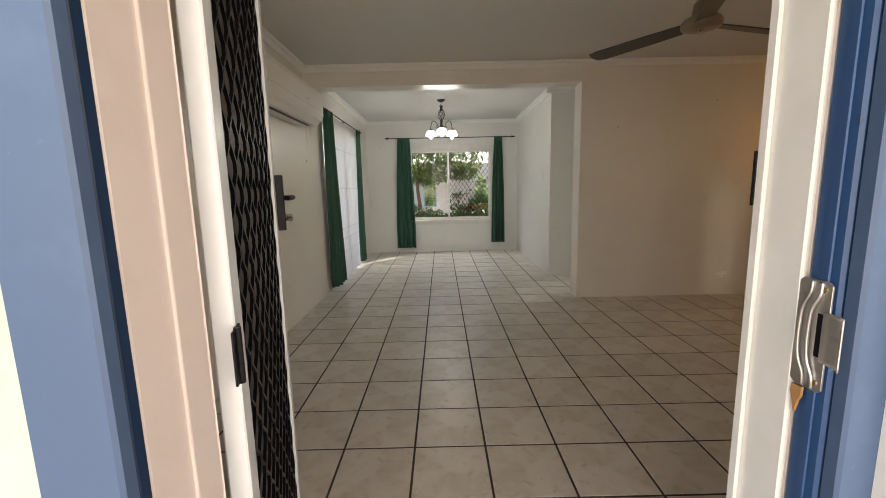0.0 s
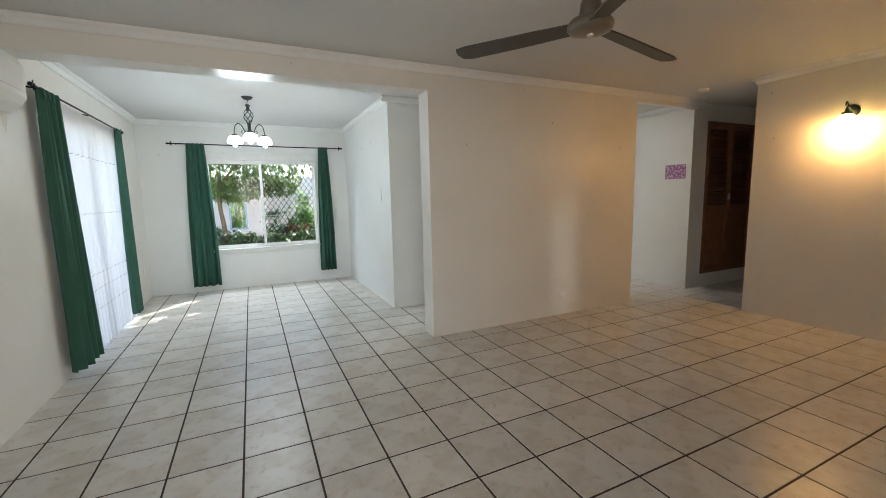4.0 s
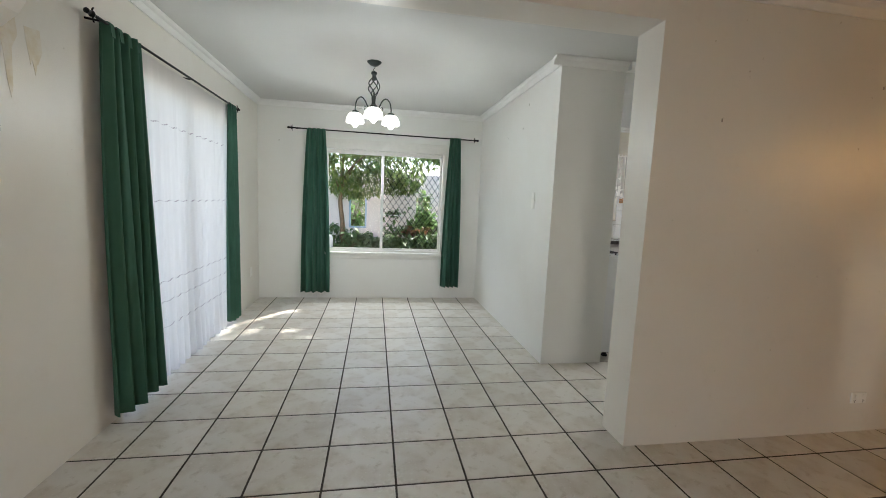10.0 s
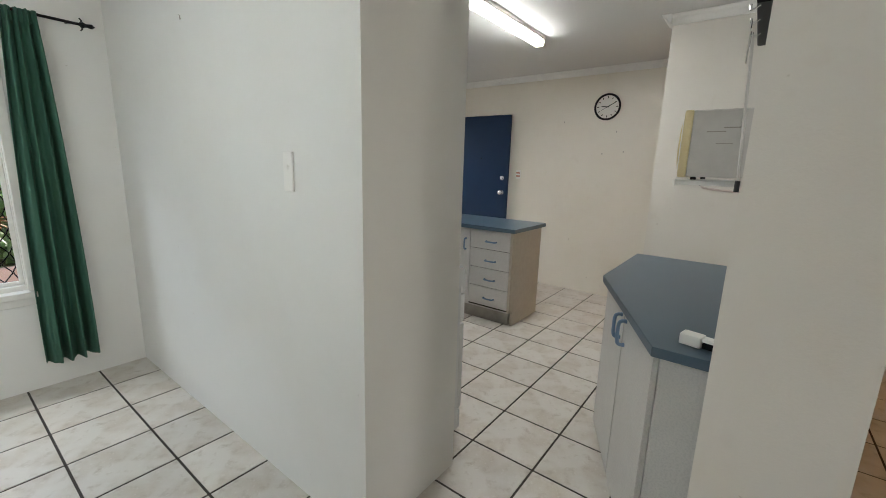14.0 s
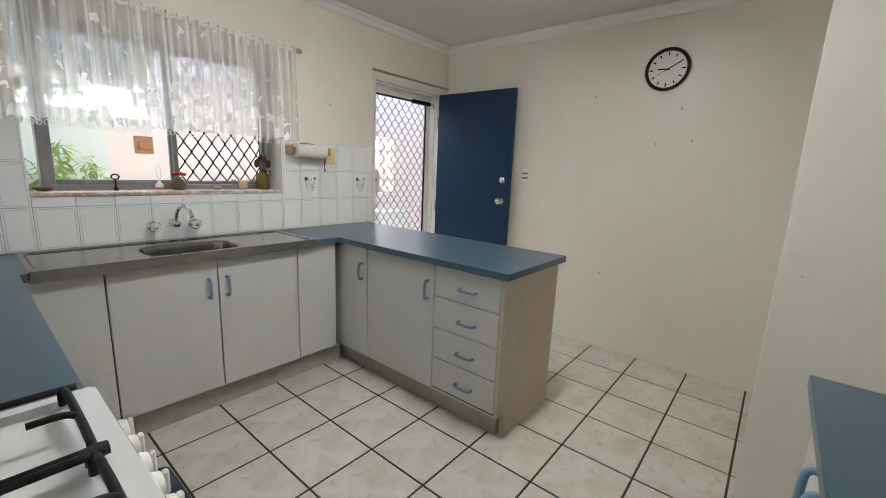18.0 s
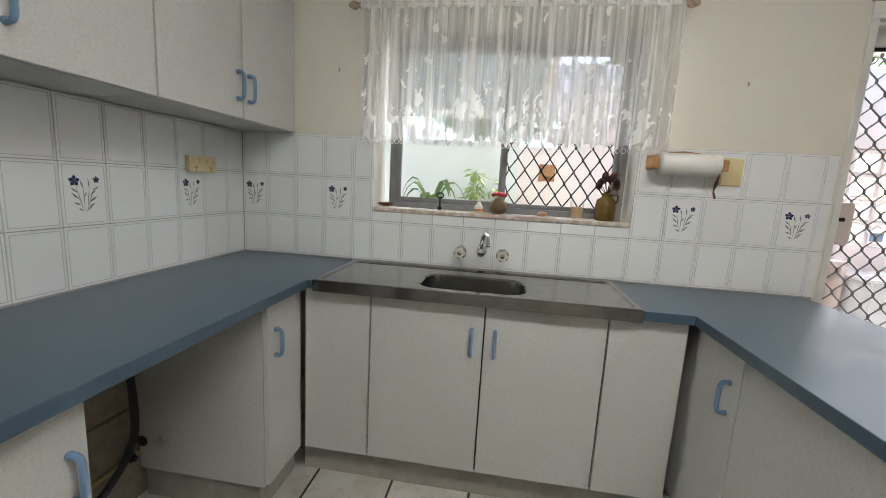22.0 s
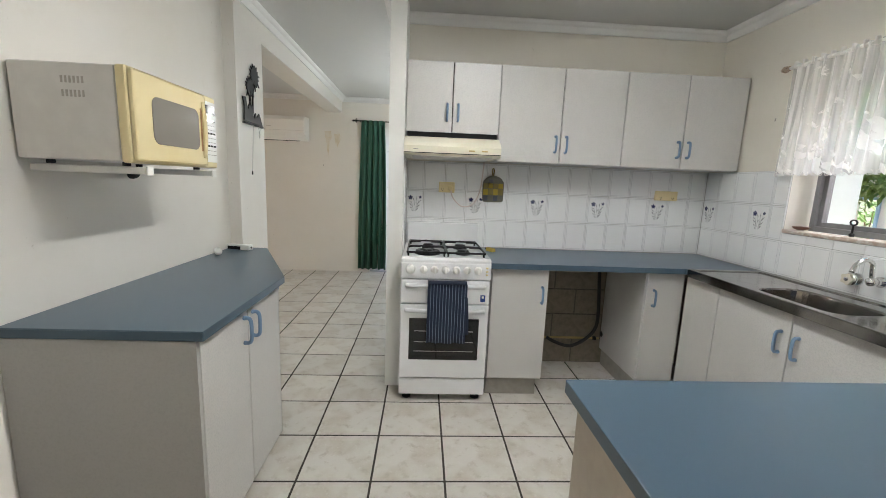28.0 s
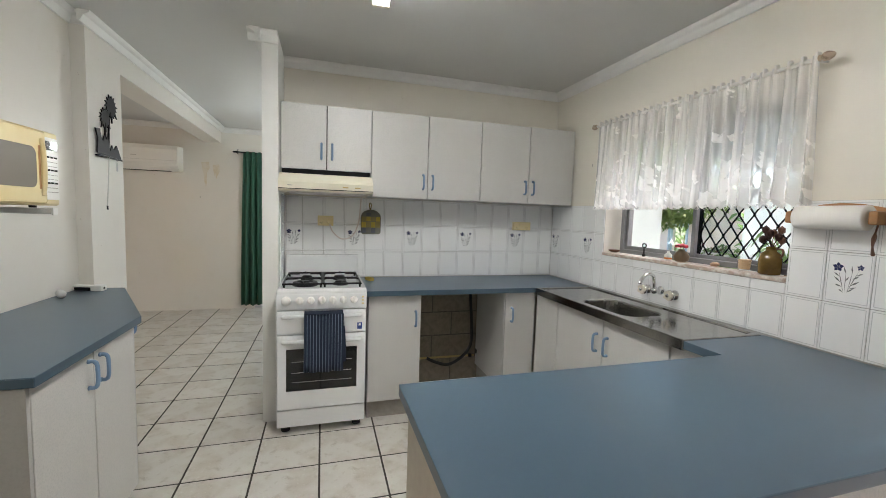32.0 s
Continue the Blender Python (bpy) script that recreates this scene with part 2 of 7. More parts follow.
def cloth_sheer(name, colour, holes, lace=False):
    """Thin woven cloth: part see-through, part lit through from behind."""
    mat = bpy.data.materials.new(name)
    mat.use_nodes = True
    n, l = mat.node_tree.nodes, mat.node_tree.links
    n.remove(n["Principled BSDF"])
    clear, trans, diff = n.new("ShaderNodeBsdfTransparent"), n.new("ShaderNodeBsdfTranslucent"), n.new("ShaderNodeBsdfDiffuse")
    trans.inputs[0].default_value = diff.inputs[0].default_value = (*colour, 1)
    m1, m2 = n.new("ShaderNodeMixShader"), n.new("ShaderNodeMixShader")
    m1.inputs[0].default_value = 0.5
    l.new(trans.outputs[0], m1.inputs[1]), l.new(diff.outputs[0], m1.inputs[2])
    l.new(clear.outputs[0], m2.inputs[1]), l.new(m1.outputs[0], m2.inputs[2])
    m2.inputs[0].default_value = 1 - holes
    if lace:
        where = n.new("ShaderNodeTexCoord").outputs["UV"]
        vor = n.new("ShaderNodeTexVoronoi")
        vor.inputs["Scale"].default_value, vor.inputs["Randomness"].default_value = 9, 0.7
        no = n.new("ShaderNodeTexNoise")
        no.inputs["Scale"].default_value, no.inputs["Detail"].default_value = 26, 3
        l.new(where, vor.inputs["Vector"]), l.new(where, no.inputs["Vector"])
        ad = n.new("ShaderNodeMath")
        ad.operation = "ADD"
        l.new(vor.outputs["Distance"], ad.inputs[0]), l.new(no.outputs["Fac"], ad.inputs[1])
        # motifs grow wider and closer toward the hem
        xy, low, sub = n.new("ShaderNodeSeparateXYZ"), n.new("ShaderNodeMapRange"), n.new("ShaderNodeMath")
        low.inputs["From Min"].default_value, low.inputs["From Max"].default_value = 0.22, 0.50
        low.inputs["To Min"].default_value, low.inputs["To Max"].default_value = -0.02, 0.24
        sub.operation = "SUBTRACT"
        l.new(where, xy.inputs[0]), l.new(xy.outputs["Y"], low.inputs["Value"])
        l.new(ad.outputs[0], sub.inputs[0]), l.new(low.outputs[0], sub.inputs[1])
        mr = n.new("ShaderNodeMapRange")
        mr.inputs["From Min"].default_value, mr.inputs["From Max"].default_value = 0.66, 0.74
        mr.inputs["To Min"].default_value, mr.inputs["To Max"].default_value = 0.92, 1 - holes
        l.new(sub.outputs[0], mr.inputs["Value"])
        # gathered threads running down the cloth
        mp, th, tr = n.new("ShaderNodeMapping"), n.new("ShaderNodeTexNoise"), n.new("ShaderNodeMapRange")
        mp.inputs["Scale"].default_value = (1, 0.03, 1)
        th.inputs["Scale"].default_value, th.inputs["Detail"].default_value = 20, 6
        tr.inputs["From Min"].default_value, tr.inputs["From Max"].default_value = 0.44, 0.60
        tr.inputs["To Min"].default_value, tr.inputs["To Max"].default_value = 0.0, 0.46
        l.new(where, mp.inputs["Vector"]), l.new(mp.outputs[0], th.inputs["Vector"]), l.new(th.outputs["Fac"], tr.inputs["Value"])
        both = n.new("ShaderNodeMath")
        both.operation, both.use_clamp = "ADD", True
        l.new(mr.outputs[0], both.inputs[0]), l.new(tr.outputs[0], both.inputs[1])
        l.new(both.outputs[0], m2.inputs[0])
    l.new(m2.outputs[0], n["Material Output"].inputs[0])
    return mat


M = {}
M["wall"] = material("painted_render", (0.77, 0.742, 0.685), 0.36, spots=[(1.3, (0.74, 0.705, 0.635), 0.45, 0.75), (7, (0.72, 0.68, 0.61), 0.62, 0.85), (24, (0.50, 0.45, 0.38), 0.71, 0.78)], bump=(160, 0.25, 0.002))
M["wall_kitchen"] = material("cream_kitchen_paint", (0.78, 0.745, 0.66), 0.36, spots=[(1.3, (0.75, 0.71, 0.615), 0.45, 0.75), (7, (0.73, 0.685, 0.59), 0.62, 0.85), (24, (0.50, 0.45, 0.37), 0.71, 0.78)], bump=(160, 0.25, 0.002))
M["wall_white"] = material("painted_white_wall", (0.78, 0.78, 0.75), 0.45, spots=[(1.1, (0.75, 0.74, 0.70), 0.45, 0.75), (22, (0.55, 0.52, 0.46), 0.72, 0.79)], bump=(150, 0.25, 0.002))
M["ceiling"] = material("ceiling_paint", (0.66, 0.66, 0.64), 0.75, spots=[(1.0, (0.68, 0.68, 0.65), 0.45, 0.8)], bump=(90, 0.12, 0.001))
M["cornice"] = material("cornice_paint", (0.81, 0.81, 0.785), 0.45, grain=(8, 0.02))
M["tile"] = material("beige_floor_tile", (0.63, 0.60, 0.545), 0.34, spots=[(5, (0.52, 0.465, 0.39), 0.45, 0.70), (17, (0.45, 0.40, 0.33), 0.54, 0.76), (40, (0.69, 0.67, 0.62), 0.56, 0.80)], vary=0.06, bump=(14, 0.04, 0.002))
M["grout"] = material("dark_grout", (0.05, 0.042, 0.034), 0.9, grain=(60, 0.3))
M["laminate"] = material("offwhite_laminate", (0.61, 0.60, 0.575), 0.36, spots=[(3, (0.58, 0.565, 0.535), 0.42, 0.72), (150, (0.53, 0.525, 0.505), 0.44, 0.66)], bump=(420, 0.2, 0.001))
M["laminate_edge"] = material("beige_end_panel", (0.51, 0.45, 0.365), 0.4, spots=[(30, (0.47, 0.41, 0.33), 0.4, 0.7)])
M["plinth"] = material("grey_plinth", (0.36, 0.34, 0.30), 0.45, grain=(20, 0.1))
M["bench"] = material("blue_laminate_bench", (0.060, 0.100, 0.137), 0.29, grain=(2.5, 0.04))
M["handle"] = material("powder_blue_plastic", (0.17, 0.27, 0.41), 0.28)
M["steel"] = material("stainless_steel", (0.34, 0.33, 0.31), 0.14, 1.0, spots=[(18, (0.28, 0.27, 0.255), 0.45, 0.7)])
M["pearl"] = material("pearl_plastic", (0.70, 0.66, 0.55), 0.15)
M["chrome"] = material("chrome", (0.75, 0.75, 0.74), 0.08, 1.0)
M["brass"] = material("aged_brass", (0.55, 0.42, 0.2), 0.3, 1.0)
M["white_enamel"] = material("white_enamel", (0.80, 0.81, 0.81), 0.15, grain=(6, 0.02))
M["black_iron"] = material("black_cast_iron", (0.012, 0.012, 0.012), 0.45, grain=(80, 0.3), spec=0.25)
M["black_metal"] = material("black_powder_coat", (0.005, 0.005, 0.006), 0.33, spec=0.2)
M["grille"] = material("black_gloss_grille", (0.004, 0.004, 0.005), 0.30, spec=0.05)
M["worn_steel"] = material("worn_zinc_plate", (0.52, 0.50, 0.48), 0.34, 0.85, spots=[(40, (0.38, 0.36, 0.34), 0.5, 0.7)])
M["dark_glass"] = material("oven_glass", (0.012, 0.013, 0.014), 0.05)
M["cream_plastic"] = material("yellowed_cream_plastic", (0.75, 0.64, 0.36), 0.35, spots=[(5, (0.72, 0.58, 0.28), 0.45, 0.75)])
M["cream_hood"] = material("cream_enamel", (0.76, 0.72, 0.58), 0.3, spots=[(4, (0.72, 0.65, 0.46), 0.5, 0.8)])
M["white_plastic"] = material("white_plastic", (0.84, 0.83, 0.79), 0.35)
M["grey_metal"] = material("grey_steel_case", (0.60, 0.58, 0.545), 0.35, grain=(12, 0.05))
M["white_alu"] = material("white_aluminium", (0.75, 0.74, 0.70), 0.3, grain=(10, 0.04))
M["screen_white"] = material("white_powder_coat", (0.72, 0.74, 0.76), 0.25, grain=(10, 0.03))
M["window_alu"] = material("weathered_grey_aluminium", (0.25, 0.25, 0.255), 0.4, 0.35, grain=(14, 0.12))
M["grey_alu"] = material("anodised_aluminium", (0.55, 0.55, 0.55), 0.35, 0.6)
M["green"] = material("green_curtain_cloth", (0.036, 0.115, 0.077), 0.85, spots=[(4, (0.030, 0.097, 0.064), 0.45, 0.75)], bump=(700, 0.3, 0.001))
M["navy"] = material("navy_door_paint", (0.008, 0.027, 0.070), 0.42, spots=[(3, (0.007, 0.023, 0.060), 0.5, 0.8)], bump=(40, 0.06, 0.001), spec=0.3)
M["blue_frame"] = material("weathered_blue_paint", (0.058, 0.098, 0.185), 0.45, spots=[(6, (0.075, 0.125, 0.22), 0.5, 0.75), (40, (0.08, 0.13, 0.26), 0.68, 0.78)], bump=(30, 0.1, 0.002))
M["blue_dark"] = material("deep_blue_gloss_paint", (0.025, 0.075, 0.19), 0.35, spots=[(25, (0.02, 0.04, 0.08), 0.66, 0.76)])
M["cream_frame"] = material("cream_gloss_paint", (0.66, 0.57, 0.53), 0.35, spots=[(9, (0.61, 0.52, 0.48), 0.5, 0.8)])
# Near-black brown that paints the shade in gaps between cabinet fronts.
M["gap_shade"] = material("dark_gap_shade", (0.05, 0.042, 0.034), 0.9, grain=(90, 0.3))
M["timber"] = material("dark_stained_timber", (0.13, 0.05, 0.022), 0.4, spots=[(14, (0.085, 0.03, 0.014), 0.4, 0.7)])
M["louvre"] = material("brown_varnished_timber", (0.24, 0.10, 0.038), 0.35, spots=[(14, (0.16, 0.062, 0.024), 0.4, 0.7)])
# Laminate darkened to grey, with the shade on the end panel in its colour.
M["shaded_panel"] = material("shaded_end_panel", (0.44, 0.43, 0.41), 0.4, spots=[(120, (0.41, 0.40, 0.38), 0.45, 0.7)])
M["pale_timber"] = material("pine", (0.42, 0.22, 0.09), 0.5, spots=[(20, (0.33, 0.16, 0.06), 0.4, 0.7)])
M["fan_metal"] = material("brushed_nickel", (0.30, 0.26, 0.21), 0.3, 1.0)
M["fan_blade"] = material("dark_grey_fan_blade", (0.07, 0.062, 0.052), 0.45)
M["wrought"] = material("dark_green_wrought_iron", (0.018, 0.03, 0.026), 0.45, grain=(60, 0.3))
M["shade"] = glow("lit_opal_glass", (1.0, 0.97, 0.92), 1.8)
M["tube_glow"] = glow("lit_fluorescent_diffuser", (0.98, 0.98, 0.94), 9.5)
M["amber"] = glow("lit_amber_shade", (1.0, 0.62, 0.18), 4.0)
M["glass"] = glass("window_glass")
M["sheer"] = cloth_sheer("white_sheer", (0.69, 0.66, 0.64), 0.0)
M["lace"] = cloth_sheer("white_lace", (0.97, 0.96, 0.94), 0.56, True)
M["wtile"] = material("white_wall_tile", (0.86, 0.87, 0.865), 0.07, vary=0.025, bump=(12, 0.02, 0.001))
M["wgrout"] = material("grey_tile_grout", (0.42, 0.41, 0.39), 0.8)
M["groove"] = material("grey_tile_line", (0.52, 0.53, 0.54), 0.3)
M["block"] = material("raw_concrete_block", (0.27, 0.235, 0.18), 0.9, spots=[(25, (0.20, 0.17, 0.13), 0.4, 0.7)], bump=(120, 0.5, 0.003))
M["towel"] = material("navy_towel", (0.012, 0.018, 0.04), 0.95, bump=(400, 0.5, 0.002))
_t = M["towel"].node_tree
_uv, _sp, _w, _g, _m = [_t.nodes.new("ShaderNode" + k) for k in ("TexCoord", "SeparateXYZ", "Math", "Math", "Mix")]
_w.operation, _g.operation, _m.data_type = "PINGPONG", "LESS_THAN", "RGBA"
_w.inputs[1].default_value, _g.inputs[1].default_value = 0.0165, 0.0032
_m.inputs["A"].default_value, _m.inputs["B"].default_value = (0.012, 0.020, 0.042, 1), (0.13, 0.17, 0.23, 1)
_t.links.new(_uv.outputs["UV"], _sp.inputs[0]), _t.links.new(_sp.outputs["X"], _w.inputs[0]), _t.links.new(_w.outputs[0], _g.inputs[0])
_t.links.new(_g.outputs[0], _m.inputs["Factor"]), _t.links.new(_m.outputs["Result"], _t.nodes["Principled BSDF"].inputs["Base Color"])
M["rubber"] = material("black_rubber", (0.02, 0.02, 0.02), 0.7)
M["white_paper"] = material("white_paper", (0.82, 0.80, 0.76), 0.8)
M["exterior"] = material("pale_green_render", (0.44, 0.51, 0.45), 0.8, spots=[(5, (0.38, 0.43, 0.37), 0.5, 0.7), (30, (0.68, 0.70, 0.63), 0.66, 0.72)], bump=(60, 0.4, 0.004))
M["garden_wall"] = material("grey_pink_render", (0.87, 0.78, 0.74), 0.85, spots=[(2, (0.81, 0.71, 0.67), 0.45, 0.75)], bump=(50, 0.3, 0.003))
M["ground"] = material("garden_soil_and_grass", (0.13, 0.12, 0.07), 0.95, spots=[(1.5, (0.10, 0.14, 0.05), 0.45, 0.6), (20, (0.18, 0.14, 0.09), 0.55, 0.75)], bump=(30, 0.6, 0.02))
M["paving"] = material("pale_concrete", (0.66, 0.61, 0.56), 0.85, spots=[(6, (0.58, 0.53, 0.48), 0.45, 0.7)], bump=(60, 0.3, 0.003))
M["leaf"] = material("green_leaf", (0.07, 0.15, 0.035), 0.45, vary=0.25)
M["bark"] = material("brown_bark", (0.16, 0.105, 0.06), 0.9, bump=(30, 0.6, 0.01))
M["roof"] = material("roof_metal", (0.35, 0.30, 0.27), 0.5)
M["pink"] = material("mauve_print", (0.34, 0.12, 0.24), 0.6, spots=[(30, (0.60, 0.46, 0.55), 0.48, 0.6)])
M["red"] = material("red_plastic", (0.45, 0.02, 0.03), 0.4)
M["label_red"] = material("faded_red_label", (0.48, 0.11, 0.05), 0.5)


# ---- structure ----
def wall_along_x(name, x0, x1, y0, y1, z0, z1, mat, label, holes=()):
    bm = bmesh.new()
    xs = sorted({x0, x1, *[h[0] for h in holes], *[h[1] for h in holes]})
    for a, b in zip(xs, xs[1:]):
        hs = sorted((h for h in holes if h[0] <= a + 1e-6 and h[1] >= b - 1e-6), key=lambda h: h[2])
        z = z0
        for h in hs:
            if h[2] > z + 1e-6:
                add_box(bm, a, b, y0, y1, z, h[2])
            z = h[3]
        if z < z1 - 1e-6:
            add_box(bm, a, b, y0, y1, z, z1)
    return structure(name, bm, mat, label)


def wall_along_y(name, y0, y1, x0, x1, z0, z1, mat, label, holes=()):
    ob = wall_along_x(name, y0, y1, -x1, -x0, z0, z1, mat, label, holes)
    ob.data.transform(Matrix.Rotation(radians(90), 4, "Z"))
    return ob


SLIDE = (5.22, 7.12, 0.0, 2.08)
DWIN = (-0.54, 1.04, 0.60, 2.02)
KWIN = (2.386, 3.62, 1.16, 2.02)
KDOOR = (4.428, 5.29, 0.0, 2.085)
SIDE = (3.065, 3.225, 1.36, 1.98)
ENTRY = (-0.319, 0.622, 0.0, 2.10)
wall_along_y("wall_west", Y0 - T, FY + TN, LX - T, LX, 0, CZ, M["wall"], "cream painted rendered block wall with a sliding door opening", [SLIDE])
wall_along_x("wall_north_dining", LX, DX0, FY, FY + TN, 0, CZ, M["wall_white"], "white painted block wall round the dining window", [DWIN])
wall_along_x("wall_north_kitchen", DX0, KX + 0.1, FY, FY + TN, 0, CZ, M["wall_kitchen"], "cream painted block wall with kitchen window and back door", [KWIN, KDOOR])
wall_along_y("wall_between_dining_and_kitchen", NY1, FY, DX0, DX1 - 0.05, 0, CZ, M["wall_white"], "white painted wall between dining area and kitchen")
wall_along_y("wall_behind_cooker", NY1, FY, DX1 - 0.05, DX1, 0, CZ, M["wall_kitchen"], "cream painted kitchen wall behind the cooker")
structure("wall_nib", box(DX0, NX, NY0, NY1, 0, CZ), M["wall_white"], "short white wall nib beside the cooker")
bm = box(DX0, 1.965, PY0, PY1, 0, CZ)
add_box(bm, 1.965, 4.205, PY0, 4.74, 0, CZ)
add_box(bm, 4.127, 4.238, 4.74, 5.43, 0, CZ)
structure("wall_partition", bm, M["wall"], "cream painted partition between living room and kitchen")
structure("beam", box(LX, DX0, PY0, PY1, BEAM, CZ), M["wall"], "cream painted ceiling beam across the living room")
structure("header", box(4.205, KX, PY0 + 0.004, HN, 2.39, CZ), M["wall"], "low header over the hall opening")
wall_along_y("wall_kitchen_end", HN, FY, KX, KX + 0.1, 0, CZ, M["wall_kitchen"], "cream painted kitchen end wall")
CLOSET = (5.665, 6.80, 0.185, 2.268)
wall_along_x("wall_hall_north", KX + 0.1, HX, HN, HN + 0.1, 0, CZ, M["wall"], "cream painted hall wall round a built-in cupboard", [CLOSET])
wall_along_x("wall_hall_south", RX + 0.1, HX, 3.635, 3.735, 0, CZ, M["wall"], "cream painted hall wall")
wall_along_y("wall_hall_end", 3.635, HN + 0.1, HX, HX + 0.1, 0, CZ, M["wall"], "cream painted hall end wall")
wall_along_y("wall_east", Y0, 3.735, RX, RX + 0.1, 0, CZ, M["wall"], "cream painted living-room wall with a wall light")
wall_along_x("wall_south", LX, RX + 0.1, Y0 - T, Y0, 0, CZ, M["wall"], "cream painted front wall with entry door and unseen side window", [ENTRY, SIDE])
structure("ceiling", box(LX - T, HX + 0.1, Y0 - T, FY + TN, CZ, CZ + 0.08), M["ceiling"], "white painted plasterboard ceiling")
structure("roof", box(LX - 0.75, HX + 0.4, Y0 - 0.9, FY + 0.75, CZ + 0.12, CZ + 0.25), M["roof"], "flat metal roof with eaves")
structure("slab", box(LX - T, HX + 0.1, Y0 - T, FY + TN, -0.12, -0.006), M["grout"], "dark grout bed under the floor tiles")


def cornice(name, x0, y0, x1, y1, nx, ny, s=0.062):
    """A coved strip along a wall line; (nx, ny) points into the room."""
    bm = bmesh.new()
    prof = [(0, CZ - s), (0.012, CZ - s), (0.02, CZ - s + 0.012), (0.032, CZ - s + 0.034), (s - 0.012, CZ - 0.02), (s - 0.004, CZ - 0.012), (s, CZ - 0.002), (0, CZ - 0.002)]
    d = Vector((x1 - x0, y1 - y0)).normalized()
    rings = []
    for px, py in ((x0, y0), (x1, y1)):
        rings.append([bm.verts.new((px + nx * o, py + ny * o, z)) for o, z in prof])
    k = len(prof)
    for i in range(k):
        bm.faces.new((rings[0][i], rings[1][i], rings[1][(i + 1) % k], rings[0][(i + 1) % k]))
    bm.faces.new(rings[0]), bm.faces.new(rings[1][::-1])
    bmesh.ops.recalc_face_normals(bm, faces=bm.faces)
    return structure(name, bm, M["cornice"], "white painted coved plaster cornice")


for row in (
    (LX, Y0, LX, PY0, 1, 0), (LX, PY1, LX, FY, 1, 0), (LX, FY, DX0, FY, 0, -1), (DX0, NY0, DX0, FY, -1, 0),
    (DX0 - 0.075, NY0, NX + 0.075, NY0, 0, -1), (NX, NY0 - 0.075, NX, NY1, 1, 0), (DX1, NY1, DX1, FY, 1, 0), (DX1, FY, KX, FY, 0, -1),
    (KX, HN, KX, FY, -1, 0), (1.965, 4.74, 4.127, 4.74, 0, 1), (LX, PY1, 2.04, PY1, 0, 1), (1.965, 4.74, 1.965, PY1, 1, 0), (LX, PY0, KX, PY0, 0, -1),
    (RX, Y0, RX, 3.735, -1, 0), (RX, 3.735, HX, 3.735, 0, 1), (KX, HN, HX, HN, 0, -1), (4.238, 5.43, 4.238, 4.74, 1, 0), (4.127, 4.74, 4.127, 5.43, -1, 0),
    (4.052, 5.43, 4.313, 5.43, 0, 1), (LX, Y0, RX, Y0, 0, 1),
):
    cornice("cornice", *row)


# ---- kitchen cabinets ----
def d_handle(parent, x, y, z, nx, ny, upright=True, span=0.1):
    """A blue bow handle with two feet on a front that faces (nx, ny)."""
    h = span / 2
    pts = [(0, -h, 0), (0.018, -h, 0), (0.028, -h + 0.012, 0), (0.030, 0, 0), (0.028, h - 0.012, 0), (0.018, h, 0), (0, h, 0)]
    bm = tube(arc(pts, 3), 0.0075, 8)
    for s in (-h, h):
        lathe([(0.0088, 0), (0.0088, 0.006), (0.0076, 0.008)], 10, "X", (0, s, 0), bm)
    if upright:
        moved(bm, Matrix.Rotation(radians(90), 4, "X"))
    moved(bm, Matrix.Translation((x, y, z)) @ Matrix.Rotation(math.atan2(ny, nx), 4, "Z"))
    return part("handle", bm, M["handle"], parent, "powder-blue bow handle", True)


def front(parent, name, a, b, z0, z1, plane, axis, out, handle=None, upright=True, gap=0.0032, mat="laminate"):
    """A door or drawer front on a cabinet, in the plane x or y = plane, facing out (+1 or -1)."""
    t = 0.018
    lo, hi = (plane - t, plane) if out > 0 else (plane, plane + t)
    bm = box(lo, hi, a + gap, b - gap, z0 + gap, z1 - gap, 0.0015) if axis == "x" else box(a + gap, b - gap, lo, hi, z0 + gap, z1 - gap, 0.0015)
    ob = part(name, bm, M[mat], parent)
    if handle:
        u, z = handle
        if axis == "x":
            d_handle(ob, plane, u, z, out, 0, upright)
        else:
            d_handle(ob, u, plane, z, 0, out, upright)
    return ob


# sink run, against the back wall
FYK = 7.672
unit = thing("base_cabinet", "off-white laminate sink cabinet with two doors and blue handles", "cabinet", "kitchen base cabinets")
part("body", box(2.27, 3.72, FYK + 0.02, FY - 0.012, 0.13, 0.735), M["laminate"], unit)
# Thin dark sheet behind the fronts, standing in for shade in their gaps.
part("carcass_edge", box(2.272, 3.718, FYK + 0.0184, FYK + 0.0196, 0.142, 0.864), M["gap_shade"], unit)
part("plinth", box(2.23, 3.80, FYK + 0.055, FYK + 0.075, 0.0, 0.128), M["plinth"], unit)
front(unit, "filler_panel", 2.255, 2.538, 0.14, 0.866, FYK, "y", -1)
front(unit, "door", 2.538, 2.999, 0.14, 0.866, FYK, "y", -1, (2.953, 0.705))
front(unit, "door", 2.999, 3.458, 0.14, 0.866, FYK, "y", -1, (3.043, 0.705))
front(unit, "filler_panel", 3.458, 3.735, 0.14, 0.866, FYK, "y", -1)
# side run, against the dining wall
FXK = 2.240
unit = thing("base_cabinet", "narrow off-white laminate cabinet beside the cooker", "cabinet", "kitchen base cabinets")
part("body", box(DX1 + 0.012, FXK - 0.019, 6.435, 6.795, 0.13, 0.866), M["laminate"], unit)
part("carcass_edge", box(FXK - 0.0188, FXK - 0.0182, 6.437, 6.793, 0.142, 0.864), M["gap_shade"], unit)
part("plinth", box(DX1 + 0.02, FXK - 0.06, 6.44, 6.775, 0.0, 0.129), M["plinth"], unit)
